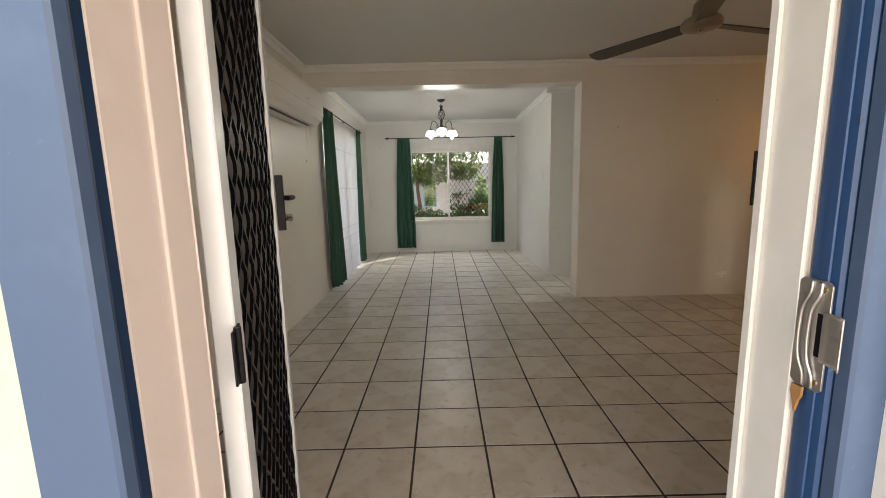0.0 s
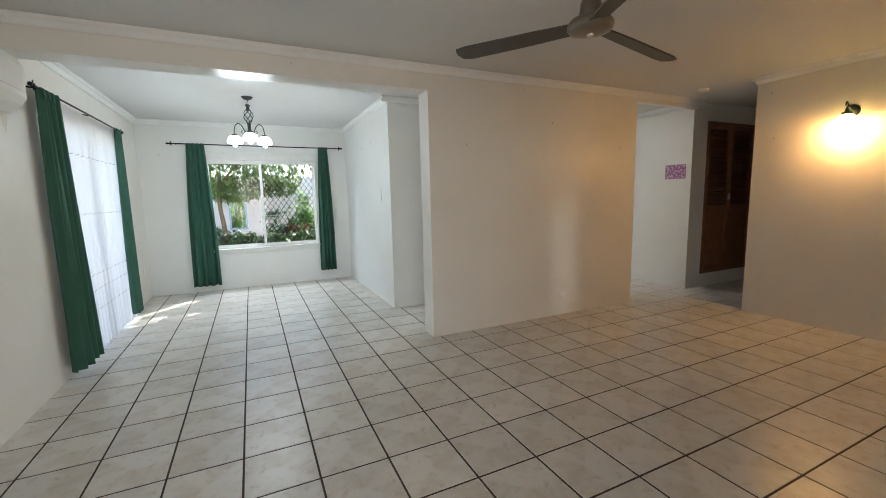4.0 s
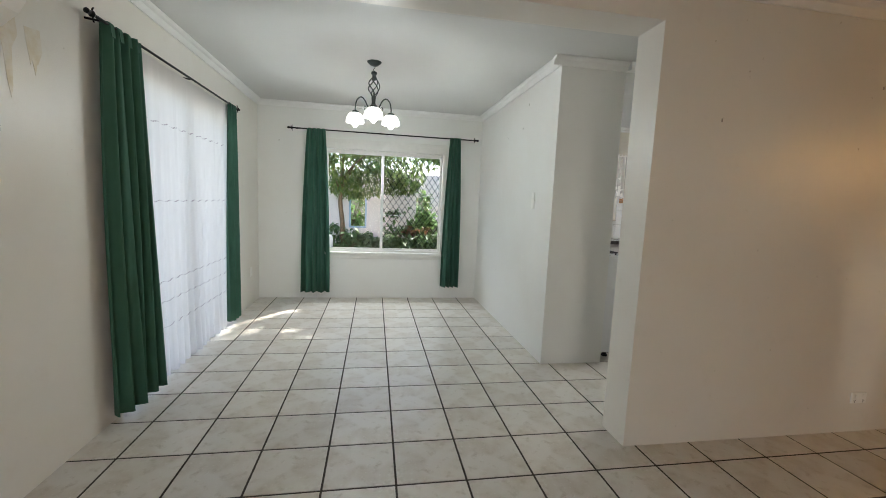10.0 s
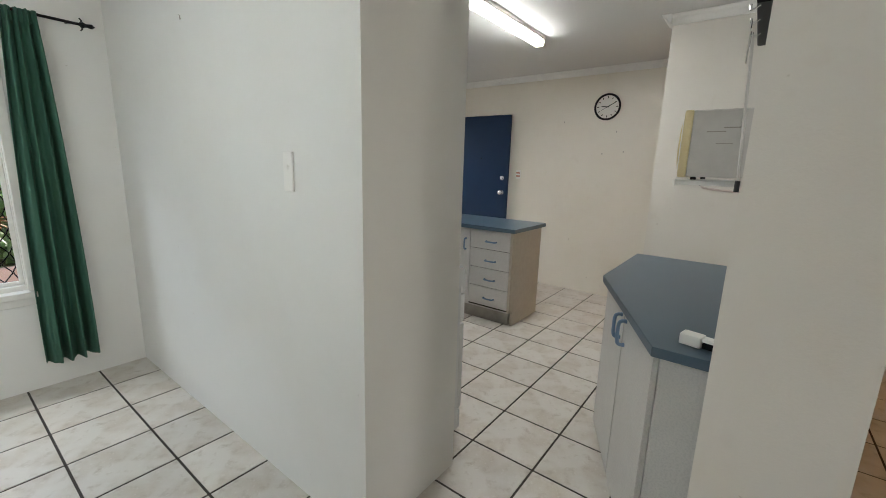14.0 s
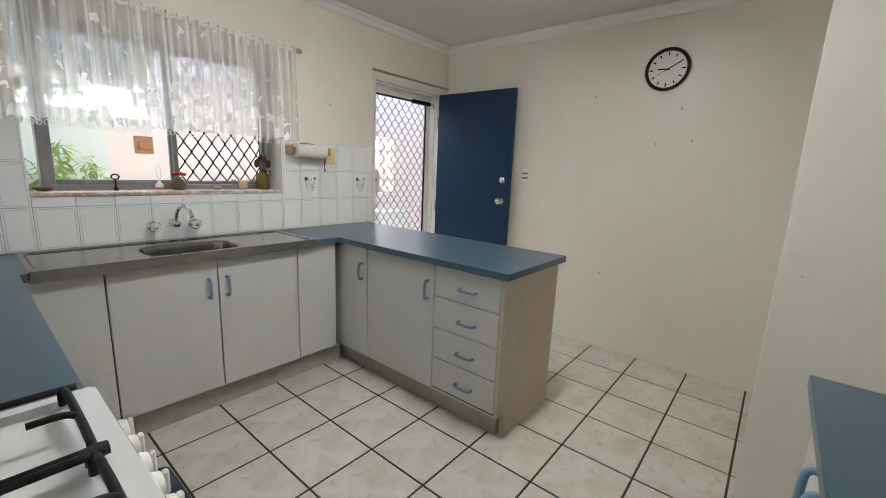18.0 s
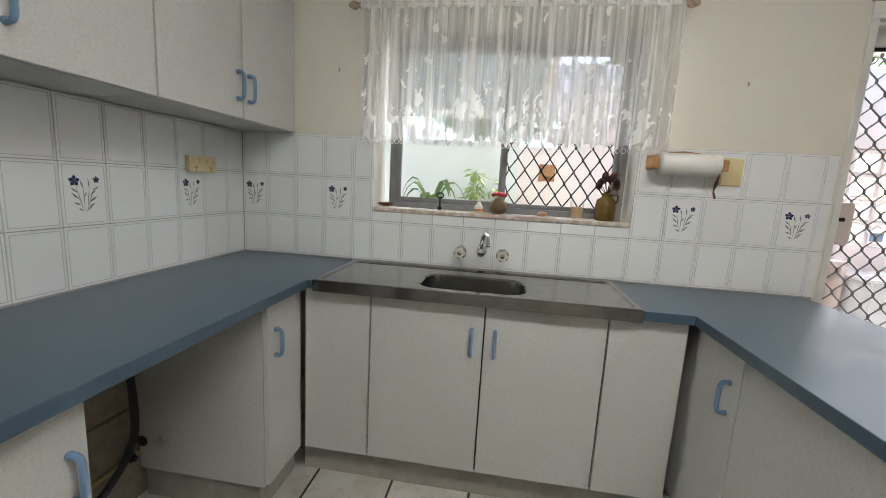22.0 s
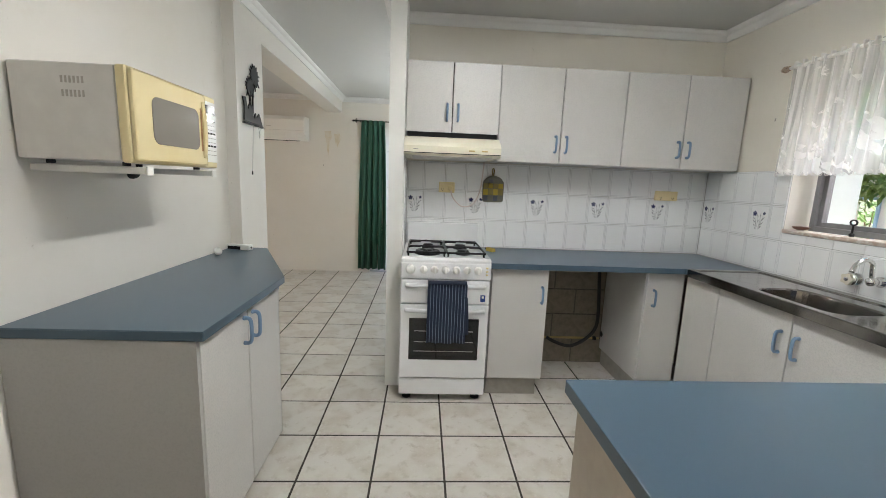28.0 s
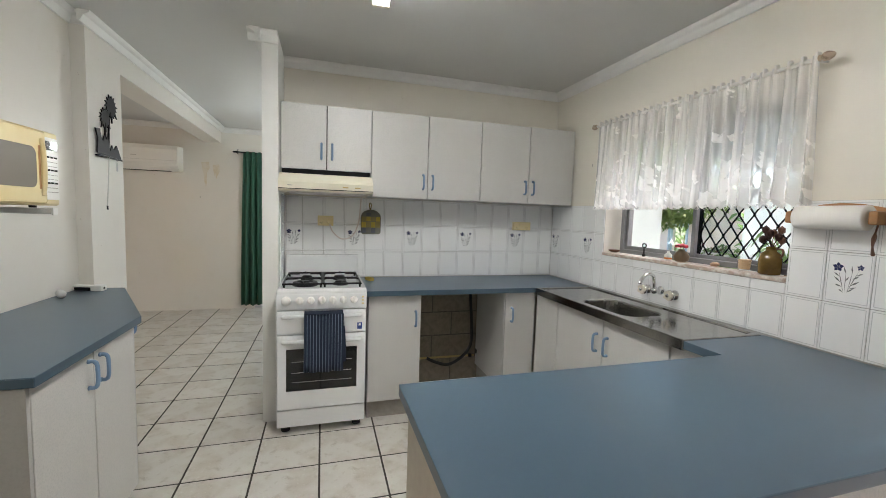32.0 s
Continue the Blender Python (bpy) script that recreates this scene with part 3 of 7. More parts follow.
front(unit, "door", 6.435, 6.795, 0.14, 0.866, FXK, "x", 1, (6.755, 0.70))
unit = thing("base_cabinet", "off-white laminate corner cabinet beside the open appliance space", "cabinet", "kitchen base cabinets")
part("body", box(DX1 + 0.012, FXK - 0.019, 7.425, 7.662, 0.13, 0.866), M["laminate"], unit)
part("plinth", box(DX1 + 0.02, FXK - 0.05, 7.44, 7.70, 0.0, 0.129), M["plinth"], unit)
front(unit, "door", 7.425, 7.670, 0.14, 0.866, FXK, "x", 1, (7.475, 0.70))
# peninsula
FXP = 3.764
unit = thing("peninsula_cabinet", "off-white laminate peninsula with two doors and four drawers", "cabinet", "kitchen base cabinets")
part("body", box(FXP + 0.019, 4.30, 6.41, FY - 0.012, 0.13, 0.866), M["laminate"], unit)
part("carcass_edge", box(FXP + 0.0182, FXP + 0.0188, 6.412, 7.665, 0.142, 0.864), M["gap_shade"], unit)
part("plinth", box(FXP + 0.068, 4.29, 6.43, FY - 0.02, 0.0, 0.129), M["plinth"], unit)
part("end_panel", moved(prism([(FXP + 0.001, 0.14), (FXP + 0.068, 0.14), (FXP + 0.068, 0.002), (4.34, 0.002), (4.34, 0.866), (FXP + 0.001, 0.866)], -6.409, -6.388), Matrix(((1, 0, 0, 0), (0, 0, -1, 0), (0, 1, 0, 0), (0, 0, 0, 1)))), M["laminate_edge"], unit, "beige laminate end panel")
part("back_panel", box(4.302, 4.329, 6.41, FY - 0.012, 0.002, 0.866), M["laminate"], unit)
front(unit, "door", 7.385, 7.662, 0.14, 0.866, FXP, "x", -1, (7.435, 0.71))
front(unit, "door", 6.825, 7.385, 0.14, 0.866, FXP, "x", -1, (6.873, 0.715))
for z0, z1 in ((0.690, 0.866), (0.514, 0.690), (0.338, 0.514), (0.158, 0.338)):
    front(unit, "drawer", 6.409, 6.825, z0, z1, FXP, "x", -1, (6.60, (z0 + z1) / 2 - 0.012), False)

# worktop in three runs
wt = thing("worktop", "blue-grey laminate worktop in a U round the kitchen", "worktop")
part("side_run", prism([(DX1 + 0.012, 6.42), (2.284, 6.42), (2.284, 7.636), (2.312, 7.636), (2.312, FY - 0.012), (DX1 + 0.012, FY - 0.012)], 0.868, 0.903, 0.003), M["bench"], wt)
part("peninsula_run", prism([(3.545, 7.636), (3.732, 7.636), (3.738, 6.362), (4.381, 6.362), (4.381, FY - 0.012), (3.545, FY - 0.012)], 0.868, 0.903, 0.003), M["bench"], wt)
part("back_strip", box(2.313, 3.544, 8.08, FY - 0.012, 0.868, 0.901), M["bench"], wt)

# uppers
def upper(y0, ym, y1, z0, z1, label):
    u = thing("wall_cabinet", label, "cabinet", "kitchen wall cabinets")
    x1 = 1.975
    part("body", box(DX1 + 0.002, x1 - 0.019, y0 + 0.001, y1 - 0.001, z0 + 0.002, z1), M["laminate"], u)
    # Same dark sheet, drawn for the shade between the doors.
    part("carcass_edge", box(x1 - 0.0188, x1 - 0.0182, y0 + 0.003, y1 - 0.003, z0 + 0.004, z1 - 0.002), M["gap_shade"], u)
    hz = z0 + 0.125
    front(u, "door", y0, ym, z0, z1, x1, "x", 1, (ym - 0.035, hz))
    front(u, "door", ym, y1, z0, z1, x1, "x", 1, (ym + 0.035, hz))
    return u


upper(5.870, 6.165, 6.467, 1.690, 2.125, "short off-white laminate wall cabinet above the range hood")
upper(6.467, 6.880, 7.296, 1.522, 2.125, "off-white laminate wall cabinet with two doors and blue handles")
upper(7.296, 7.706, 8.112, 1.522, 2.125, "off-white laminate wall cabinet in the corner by the window")

# low bench under the microwave
LZ = 0.900
unit = thing("base_cabinet", "off-white laminate cabinet with a chamfered end under the microwave", "cabinet", "kitchen base cabinets")
part("body", prism([(2.0, 4.744), (3.446, 4.744), (3.446, 5.30), (2.76, 5.30), (2.0, 4.95)], 0.10, LZ - 0.034), M["laminate"], unit)
part("plinth", prism([(2.03, 4.75), (3.416, 4.75), (3.416, 5.25), (2.77, 5.25), (2.03, 4.90)], 0.0, 0.099), M["plinth"], unit)
# End panel coloured darker because it stands in shade.
part("end_panel", box(3.447, 3.463, 4.744, 5.318, 0.0, LZ - 0.034), M["shaded_panel"], unit, "laminate end panel in a grey that includes its shade")
for a, b, hx in ((2.76, 3.10, 3.06), (3.10, 3.446, 3.14)):
    front(unit, "door", a, b, 0.10, LZ - 0.036, 5.319, "y", 1, (hx, 0.78))
cx, cy = Vector((2.0, 4.95)), Vector((2.76, 5.30))
d = (cy - cx)
ang = math.degrees(math.atan2(d.y, d.x))
for k in (0, 1):
    a, b = 0.008 + k * d.length / 2, (k + 1) * d.length / 2 - 0.004
    bm = moved(box(a, b, 0.001, 0.019, 0.10, LZ - 0.036, 0.0015), Matrix.Translation((cx.x, cx.y, 0)) @ Matrix.Rotation(radians(ang), 4, "Z"))
    dr = part("door", bm, M["laminate"], unit)
    u = (b - 0.035) if k == 0 else (a + 0.035)
    p = cx + d.normalized() * u + Vector((-d.y, d.x)).normalized() * 0.019
    d_handle(dr, p.x, p.y, 0.78, -d.y / d.length, d.x / d.length)
wt = thing("worktop", "blue-grey laminate worktop with a chamfered corner", "worktop")
part("slab", prism([(1.968, 4.744), (3.466, 4.744), (3.466, 5.342), (2.738, 5.342), (1.968, 4.974)], LZ - 0.032, LZ, 0.003), M["bench"], wt)
part("end_strip", box(3.4662, 3.4672, 4.746, 5.340, LZ - 0.029, LZ - 0.003), M["bench"], wt)


# ---- sink ----
sink = thing("kitchen_sink", "stainless steel double-drainer sink set in the worktop", "sink")
bm = bmesh.new()
sx0, sx1, sy0, sy1, bx0, bx1, by0, by1, zt, zb = 2.306, 3.560, 7.630, 8.090, 2.72, 3.15, 7.70, 7.96, 0.909, 0.77


def rrect(x0, x1, y0, y1, z, r, seg=5):
    out = []
    for cx_, cy_, a0 in ((x1 - r, y1 - r, 0), (x0 + r, y1 - r, 90), (x0 + r, y0 + r, 180), (x1 - r, y0 + r, 270)):
        for k in range(seg + 1):
            a = radians(a0 + 90 * k / seg)
            out.append((cx_ + r * math.cos(a), cy_ + r * math.sin(a), z))
    return out


def loft(bm, loops, cap=True):
    rings = [[bm.verts.new(p) for p in loop] for loop in loops]
    n = len(rings[0])
    for a, b in zip(rings, rings[1:]):
        for k in range(n):
            bm.faces.new((a[k], a[(k + 1) % n], b[(k + 1) % n], b[k]))
    if cap:
        bm.faces.new(rings[-1])
    return bm


loft(bm, [rrect(sx0, sx1, sy0, sy1, 0.862, 0.004), rrect(sx0, sx1, sy0, sy1, zt - 0.003, 0.006), rrect(sx0 + 0.004, sx1 - 0.004, sy0 + 0.004, sy1 - 0.004, zt, 0.006),
          rrect(sx0 + 0.02, sx1 - 0.02, sy0 + 0.02, sy1 - 0.02, zt, 0.02), rrect(sx0 + 0.028, sx1 - 0.028, sy0 + 0.028, sy1 - 0.028, zt - 0.006, 0.02),
          rrect(bx0 - 0.006, bx1 + 0.006, by0 - 0.006, by1 + 0.006, zt - 0.007, 0.08), rrect(bx0, bx1, by0, by1, zt - 0.014, 0.075),
          rrect(bx0 + 0.012, bx1 - 0.012, by0 + 0.012, by1 - 0.012, zb + 0.03, 0.07), rrect(bx0 + 0.05, bx1 - 0.05, by0 + 0.05, by1 - 0.05, zb, 0.05)])
bmesh.ops.recalc_face_normals(bm, faces=bm.faces)
part("basin", bm, M["steel"], sink)
part("drain", lathe([(0.036, zb + 0.001), (0.036, zb + 0.004), (0.028, zb + 0.004), (0.02, zb + 0.001)], 20, at=((bx0 + bx1) / 2, (by0 + by1) / 2, 0)), M["chrome"], sink)

# ---- cooker ----
SY0, SY1, SX0, SX1, SZ = 5.874, 6.418, 1.70, 2.292, 0.930
ck = thing("gas_cooker", "white enamel freestanding gas cooker with four burners", "cooker")
part("body", box(SX0, SX1 - 0.03, SY0, SY1, 0.048, 0.84, 0.004), M["white_enamel"], ck)
bm = bmesh.new()
loft(bm, [rrect(SX0, SX1, SY0, SY1, 0.838, 0.012), rrect(SX0, SX1 + 0.004, SY0, SY1, SZ - 0.015, 0.012), rrect(SX0 + 0.004, SX1 - 0.002, SY0 + 0.006, SY1 - 0.006, SZ, 0.012),
          rrect(SX0 + 0.02, SX1 - 0.035, SY0 + 0.03, SY1 - 0.03, SZ, 0.02), rrect(SX0 + 0.025, SX1 - 0.042, SY0 + 0.038, SY1 - 0.038, SZ - 0.012, 0.02)])
bmesh.ops.recalc_face_normals(bm, faces=bm.faces)
part("hob", bm, M["white_enamel"], ck)
bm = box(SX0 - 0.015, SX0 + 0.03, SY0 + 0.01, SY1 - 0.01, 0.84, 1.085, 0.012, 3)
part("splashback", bm, M["white_enamel"], ck)
part("control_panel", box(SX1 - 0.03, SX1 + 0.006, SY0, SY1, 0.800, 0.898, 0.006, 2), M["white_enamel"], ck)
for k in range(7):
    y = SY0 + 0.058 + k * 0.0655 + (0.012 if k else 0)
    big = k == 0
    r = 0.029 if big else 0.023
    kn = part("knob", lathe([(r, 0), (r, 0.006), (r * 0.86, 0.018), (r * 0.8, 0.02)], 18, "X", (SX1 + 0.007, y, 0.858)), M["white_plastic"], ck, "", True)
    if not big:
        part("grip", box(SX1 + 0.026, SX1 + 0.036, y - 0.006, y + 0.006, 0.837, 0.879, 0.003), M["white_plastic"], kn)
for k in range(3):
    part("igniter_button", box(SX1 + 0.006, SX1 + 0.011, SY1 - 0.032, SY1 - 0.018, 0.826 + k * 0.021, 0.837 + k * 0.021, 0.002), M["cream_plastic"], ck)


def oven_handle(parent, z):
    pts = [(SX1 + 0.004, SY0 + 0.03, z - 0.004), (SX1 + 0.03, SY0 + 0.10, z), (SX1 + 0.042, SY0 + 0.18, z + 0.002), (SX1 + 0.044, (SY0 + SY1) / 2, z + 0.003),
           (SX1 + 0.042, SY1 - 0.18, z + 0.002), (SX1 + 0.03, SY1 - 0.10, z), (SX1 + 0.004, SY1 - 0.03, z - 0.004)]
    part("handle", tube(arc(pts, 4), 0.009, 8, flat=1.5), M["white_enamel"], parent, "", True)


gr = part("grill_door", box(SX1 - 0.028, SX1 + 0.006, SY0 + 0.002, SY1 - 0.002, 0.646, 0.793, 0.008, 2), M["white_enamel"], ck)
oven_handle(gr, 0.762)
part("badge", box(SX1 + 0.006, SX1 + 0.0075, SY1 - 0.058, SY1 - 0.028, 0.664, 0.706), material("deep_blue_enamel", (0.02, 0.06, 0.26), 0.3), gr, "small blue and white badge")
part("badge_mark", box(SX1 + 0.0076, SX1 + 0.0080, SY1 - 0.050, SY1 - 0.036, 0.686, 0.700), M["white_enamel"], gr)
od = part("oven_door", box(SX1 - 0.028, SX1 + 0.006, SY0 + 0.002, SY1 - 0.002, 0.165, 0.639, 0.008, 2), M["white_enamel"], ck)
oven_handle(od, 0.606)
part("window", box(SX1 + 0.0055, SX1 + 0.008, SY0 + 0.058, SY1 - 0.058, 0.285, 0.553, 0.001), M["dark_glass"], od, "dark oven door glass")
for z in (0.34, 0.40, 0.47):
    part("oven_rack", box(SX1 + 0.0078, SX1 + 0.0086, SY0 + 0.09, SY1 - 0.09, z, z + 0.003), M["grey_metal"], od)
part("kick_panel", box(SX1 - 0.028, SX1 - 0.004, SY0 + 0.002, SY1 - 0.002, 0.048, 0.158, 0.005, 2), M["white_enamel"], ck)
for x in (SX0 + 0.06, SX1 - 0.07):
    for y in (SY0 + 0.05, SY1 - 0.05):
        part("foot", lathe([(0.028, 0), (0.028, 0.012), (0.018, 0.014), (0.018, 0.050)], 14, at=(x, y, 0)), M["rubber"], ck)
yc = (SY0 + SY1) / 2
for (x, y, r) in ((1.865, SY0 + 0.165, 0.034), (2.095, SY0 + 0.160, 0.066), (1.865, SY1 - 0.155, 0.038), (2.085, SY1 - 0.155, 0.038)):
    wok = [(r * 1.22, SZ - 0.012), (r * 1.2, SZ + 0.004), (r * 1.12, SZ + 0.012), (r * 0.78, SZ + 0.013), (r * 0.72, SZ + 0.004), (r * 0.50, SZ + 0.004), (r * 0.48, SZ + 0.015), (r * 0.40, SZ + 0.018), (0.003, SZ + 0.018)]
    cap = [(r * 1.3, SZ - 0.012), (r * 1.25, SZ + 0.001), (r * 1.02, SZ + 0.004), (r, SZ + 0.012), (r * 0.85, SZ + 0.017), (0.004, SZ + 0.018)]
    part("burner", lathe(wok if r > 0.05 else cap, 30, at=(x, y, 0)), M["black_iron"], ck, "large double-ring burner" if r > 0.05 else "", True)
for y0, y1 in ((SY0 + 0.035, yc - 0.006), (yc + 0.006, SY1 - 0.035)):
    bm = bmesh.new()
    z, q = SZ + 0.022, 0.022
    x0, x1 = SX0 + 0.06, SX1 - 0.045
    tube(arc([(x0, y0 + q, z), (x0 + q * 0.3, y0 + q * 0.3, z), (x0 + q, y0, z), (x1 - q, y0, z), (x1 - q * 0.3, y0 + q * 0.3, z), (x1, y0 + q, z), (x1, y1 - q, z), (x1 - q * 0.3, y1 - q * 0.3, z), (x1 - q, y1, z),
              (x0 + q, y1, z), (x0 + q * 0.3, y1 - q * 0.3, z), (x0, y1 - q, z), (x0, y0 + q, z)], 3), 0.0062, 8, bm)
    ym = (y0 + y1) / 2
    for cx_ in (1.865, 2.085):
        for s_, ye in ((1, y0), (-1, y1)):
            tube(arc([(cx_, ye, z), (cx_, ye + s_ * 0.012, z + 0.007), (cx_, ye + s_ * 0.03, z + 0.009), (cx_, ym - s_ * 0.035, z + 0.009)], 3), 0.0058, 8, bm)
    tube([((x0 + x1) / 2, y0, z), ((x0 + x1) / 2, y1, z)], 0.0058, 8, bm)
    for xe, s_ in ((x0, 1), (x1, -1)):
        tube(arc([(xe, ym, z), (xe + s_ * 0.012, ym, z + 0.007), (xe + s_ * 0.03, ym, z + 0.009), (xe + s_ * 0.058, ym, z + 0.009)], 3), 0.0058, 8, bm)
    for x in (x0 + 0.006, x1 - 0.006):
        for y in (y0 + 0.006, y1 - 0.006):
            tube([(x, y, z), (x, y, SZ - 0.004)], 0.006, 8, bm)
    part("trivet", bm, M["black_iron"], ck, "black cast-iron pan support", True)

# ---- range hood ----
hd = thing("range_hood", "yellowed cream range hood under the wall cabinet", "range hood")
bm = bmesh.new()
y0, y1 = 5.868, 6.468
prof = [(DX1 + 0.015, 1.535), (2.107, 1.535), (2.117, 1.545), (2.117, 1.592), (2.097, 1.612), (2.02, 1.655), (1.99, 1.655), (DX1 + 0.015, 1.655)]
ra = [bm.verts.new((x, y0, z)) for x, z in prof]
rb = [bm.verts.new((x, y1, z)) for x, z in prof]
for i in range(len(prof)):
    bm.faces.new((ra[i], rb[i], rb[(i + 1) % 8], ra[(i + 1) % 8]))
bm.faces.new(ra), bm.faces.new(rb[::-1])
bmesh.ops.recalc_face_normals(bm, faces=bm.faces)
part("canopy", bm, M["cream_hood"], hd)
part("vent_strip", box(1.80, 1.996, y0 + 0.012, y1 - 0.012, 1.656, 1.688), M["black_metal"], hd, "black vent slot")
part("top_rail", box(1.80, 1.999, y0 + 0.004, y1 - 0.004, 1.6885, 1.6895), M["white_enamel"], hd)
part("filter", box(1.74, 2.08, y0 + 0.05, y1 - 0.05, 1.528, 1.536), M["grey_metal"], hd, "greasy metal filter")
part("trim_line", box(2.1165, 2.1185, y0 + 0.002, y1 - 0.002, 1.547, 1.552), M["black_metal"], hd)
for y in (6.285, 6.365):
    part("switch", box(2.1175, 2.124, y - 0.018, y + 0.018, 1.566, 1.574, 0.002), M["brass"], hd)
part("nameplate", box(2.1175, 2.1192, 5.925, 5.955, 1.568, 1.573), M["plinth"], hd)


# ---- windows, doors and curtains ----
def diamond_mesh(x0, x1, z0, z1, w, h, bar, depth, plane=0.0, first=0.0, flat=0.06):
    """An expanded-metal grille in the x-z plane: zigzag strands that meet at knuckles."""
    bm = bmesh.new()
    k = 0
    xs = x0 + first
    while xs < x1 + w / 4:
        pts, j, z = [], 0, z0
        while z <= z1 + 1e-6:
            s = (w / 4 - bar / 2 - 0.0003) * (1 if (j + k) % 2 else -1)
            for dz in (-h * flat, h * flat):
                zz = min(max(z + dz, z0), z1)
                pts.append((min(max(xs + s, x0), x1), plane, zz))
            z += h / 2
            j += 1
        rings = []
        for i, p in enumerate(pts):
            a, b = Vector(pts[max(i - 1, 0)]), Vector(pts[min(i + 1, len(pts) - 1)])
            d = (b - a).normalized() if (b - a).length else Vector((0, 0, 1))
            side = Vector((d.z, 0, -d.x)) * bar / 2
            q = Vector(p)
            rings.append([bm.verts.new(q + side + Vector((0, -depth / 2, 0))), bm.verts.new(q + side + Vector((0, depth / 2, 0))),
                          bm.verts.new(q - side + Vector((0, depth / 2, 0))), bm.verts.new(q - side + Vector((0, -depth / 2, 0)))])
        for a, b in zip(rings, rings[1:]):
            for i in range(4):
                bm.faces.new((a[i], a[(i + 1) % 4], b[(i + 1) % 4], b[i]))
        xs += w / 2
        k += 1
    bmesh.ops.recalc_face_normals(bm, faces=bm.faces)
    return bm


def frame_bars(x0, x1, z0, z1, y0, y1, wide, bevel=0.002):
    bm = bmesh.new()
    add_box(bm, x0, x0 + wide, y0, y1, z0, z1, bevel)
    add_box(bm, x1 - wide, x1, y0, y1, z0, z1, bevel)
    add_box(bm, x0 + wide, x1 - wide, y0, y1, z0, z0 + wide, bevel)
    add_box(bm, x0 + wide, x1 - wide, y0, y1, z1 - wide, z1, bevel)
    return bm


def sliding_window(name, label, x0, x1, z0, z1, xm, mat, y=None, cell=(0.081, 0.116)):
    w = tagged(new(name), label, "window", "", "structure")
    y = y or FY + 0.07
    part("window_frame", frame_bars(x0, x1, z0, z1, y - 0.03, y + 0.05, 0.028), mat, w)
    part("sash", frame_bars(x0 + 0.028, xm + 0.018, z0 + 0.028, z1 - 0.028, y - 0.012, y + 0.008, 0.026), mat, w)
    part("sash", frame_bars(xm - 0.018, x1 - 0.028, z0 + 0.028, z1 - 0.028, y + 0.012, y + 0.030, 0.022), mat, w)
    for a, b, yy in ((x0 + 0.05, xm, y - 0.002), (xm, x1 - 0.05, y + 0.021)):
        g = part("pane", box(a, b, yy - 0.002, yy + 0.002, z0 + 0.05, z1 - 0.05), M["glass"], w)
        g.visible_shadow = False
    part("screen_frame", frame_bars(xm - 0.005, x1 - 0.028, z0 + 0.028, z1 - 0.028, y + 0.036, y + 0.048, 0.018), M["black_metal"], w)
    part("security_grille", diamond_mesh(xm + 0.01, x1 - 0.042, z0 + 0.044, z1 - 0.044, cell[0], cell[1], 0.006, 0.006, y + 0.042), M["grille"], w, "black diamond security grille")
    part("grille_frame", frame_bars(xm + 0.004, x1 - 0.036, z0 + 0.036, z1 - 0.036, y + 0.0385, y + 0.0465, 0.012), M["grille"], w, "black grille frame")
    return w


w = sliding_window("window_1", "white aluminium sliding window with a black diamond grille on one pane", DWIN[0], DWIN[1], DWIN[2] + 0.02, DWIN[3] - 0.06, 0.215, M["white_alu"])
part("window_sill", box(DWIN[0] - 0.03, DWIN[1] + 0.03, FY - 0.035, FY + 0.045, DWIN[2] - 0.015, DWIN[2] + 0.02, 0.006, 2), M["white_alu"], w, "white painted timber sill")
part("apron", box(DWIN[0] - 0.02, DWIN[1] + 0.02, FY - 0.014, FY - 0.001, DWIN[2] - 0.065, DWIN[2] - 0.017, 0.003), M["white_alu"], w)
part("head_board", box(DWIN[0] - 0.02, DWIN[1] + 0.02, FY - 0.012, FY + 0.04, DWIN[3] - 0.06, DWIN[3] + 0.055, 0.004), M["white_alu"], w)
part("head_strip", box(DWIN[0] - 0.03, DWIN[1] + 0.03, FY - 0.02, FY - 0.0125, DWIN[3] + 0.02, DWIN[3] + 0.062, 0.003), M["white_alu"], w)
for x in (DWIN[0] - 0.02, DWIN[1] - 0.025):
    part("side_board", box(x, x + 0.045, FY - 0.010, FY + 0.04, DWIN[2] + 0.022, DWIN[3] - 0.062, 0.003), M["white_alu"], w)

w = sliding_window("window_2", "grey aluminium kitchen window with a black diamond grille on one pane", KWIN[0] + 0.055, KWIN[1] - 0.02, KWIN[2] + 0.022, KWIN[3] - 0.02, 3.02, M["window_alu"], FY + 0.125, (0.080, 0.120))

slide = tagged(new("door_1"), "aluminium sliding glass door behind white sheer curtains", "door", "", "structure")
for a, b, xx in ((SLIDE[0], 6.20, LX - 0.06), (6.14, SLIDE[1], LX - 0.10)):
    bm = moved(frame_bars(a, b, 0.02, SLIDE[3], -0.015, 0.015, 0.045), Matrix.Translation((xx, 0, 0)) @ Matrix.Rotation(radians(90), 4, "Z") @ Matrix.Translation((0, 0, 0)))
    part("sash", bm, M["white_alu"], slide)
    g = part("pane", box(xx - 0.003, xx + 0.003, a + 0.045, b - 0.045, 0.065, SLIDE[3] - 0.045), M["glass"], slide)
    g.visible_shadow = False
part("track", box(LX - 0.14, LX - 0.02, SLIDE[0], SLIDE[1], 0.0, 0.019), M["grey_alu"], slide)


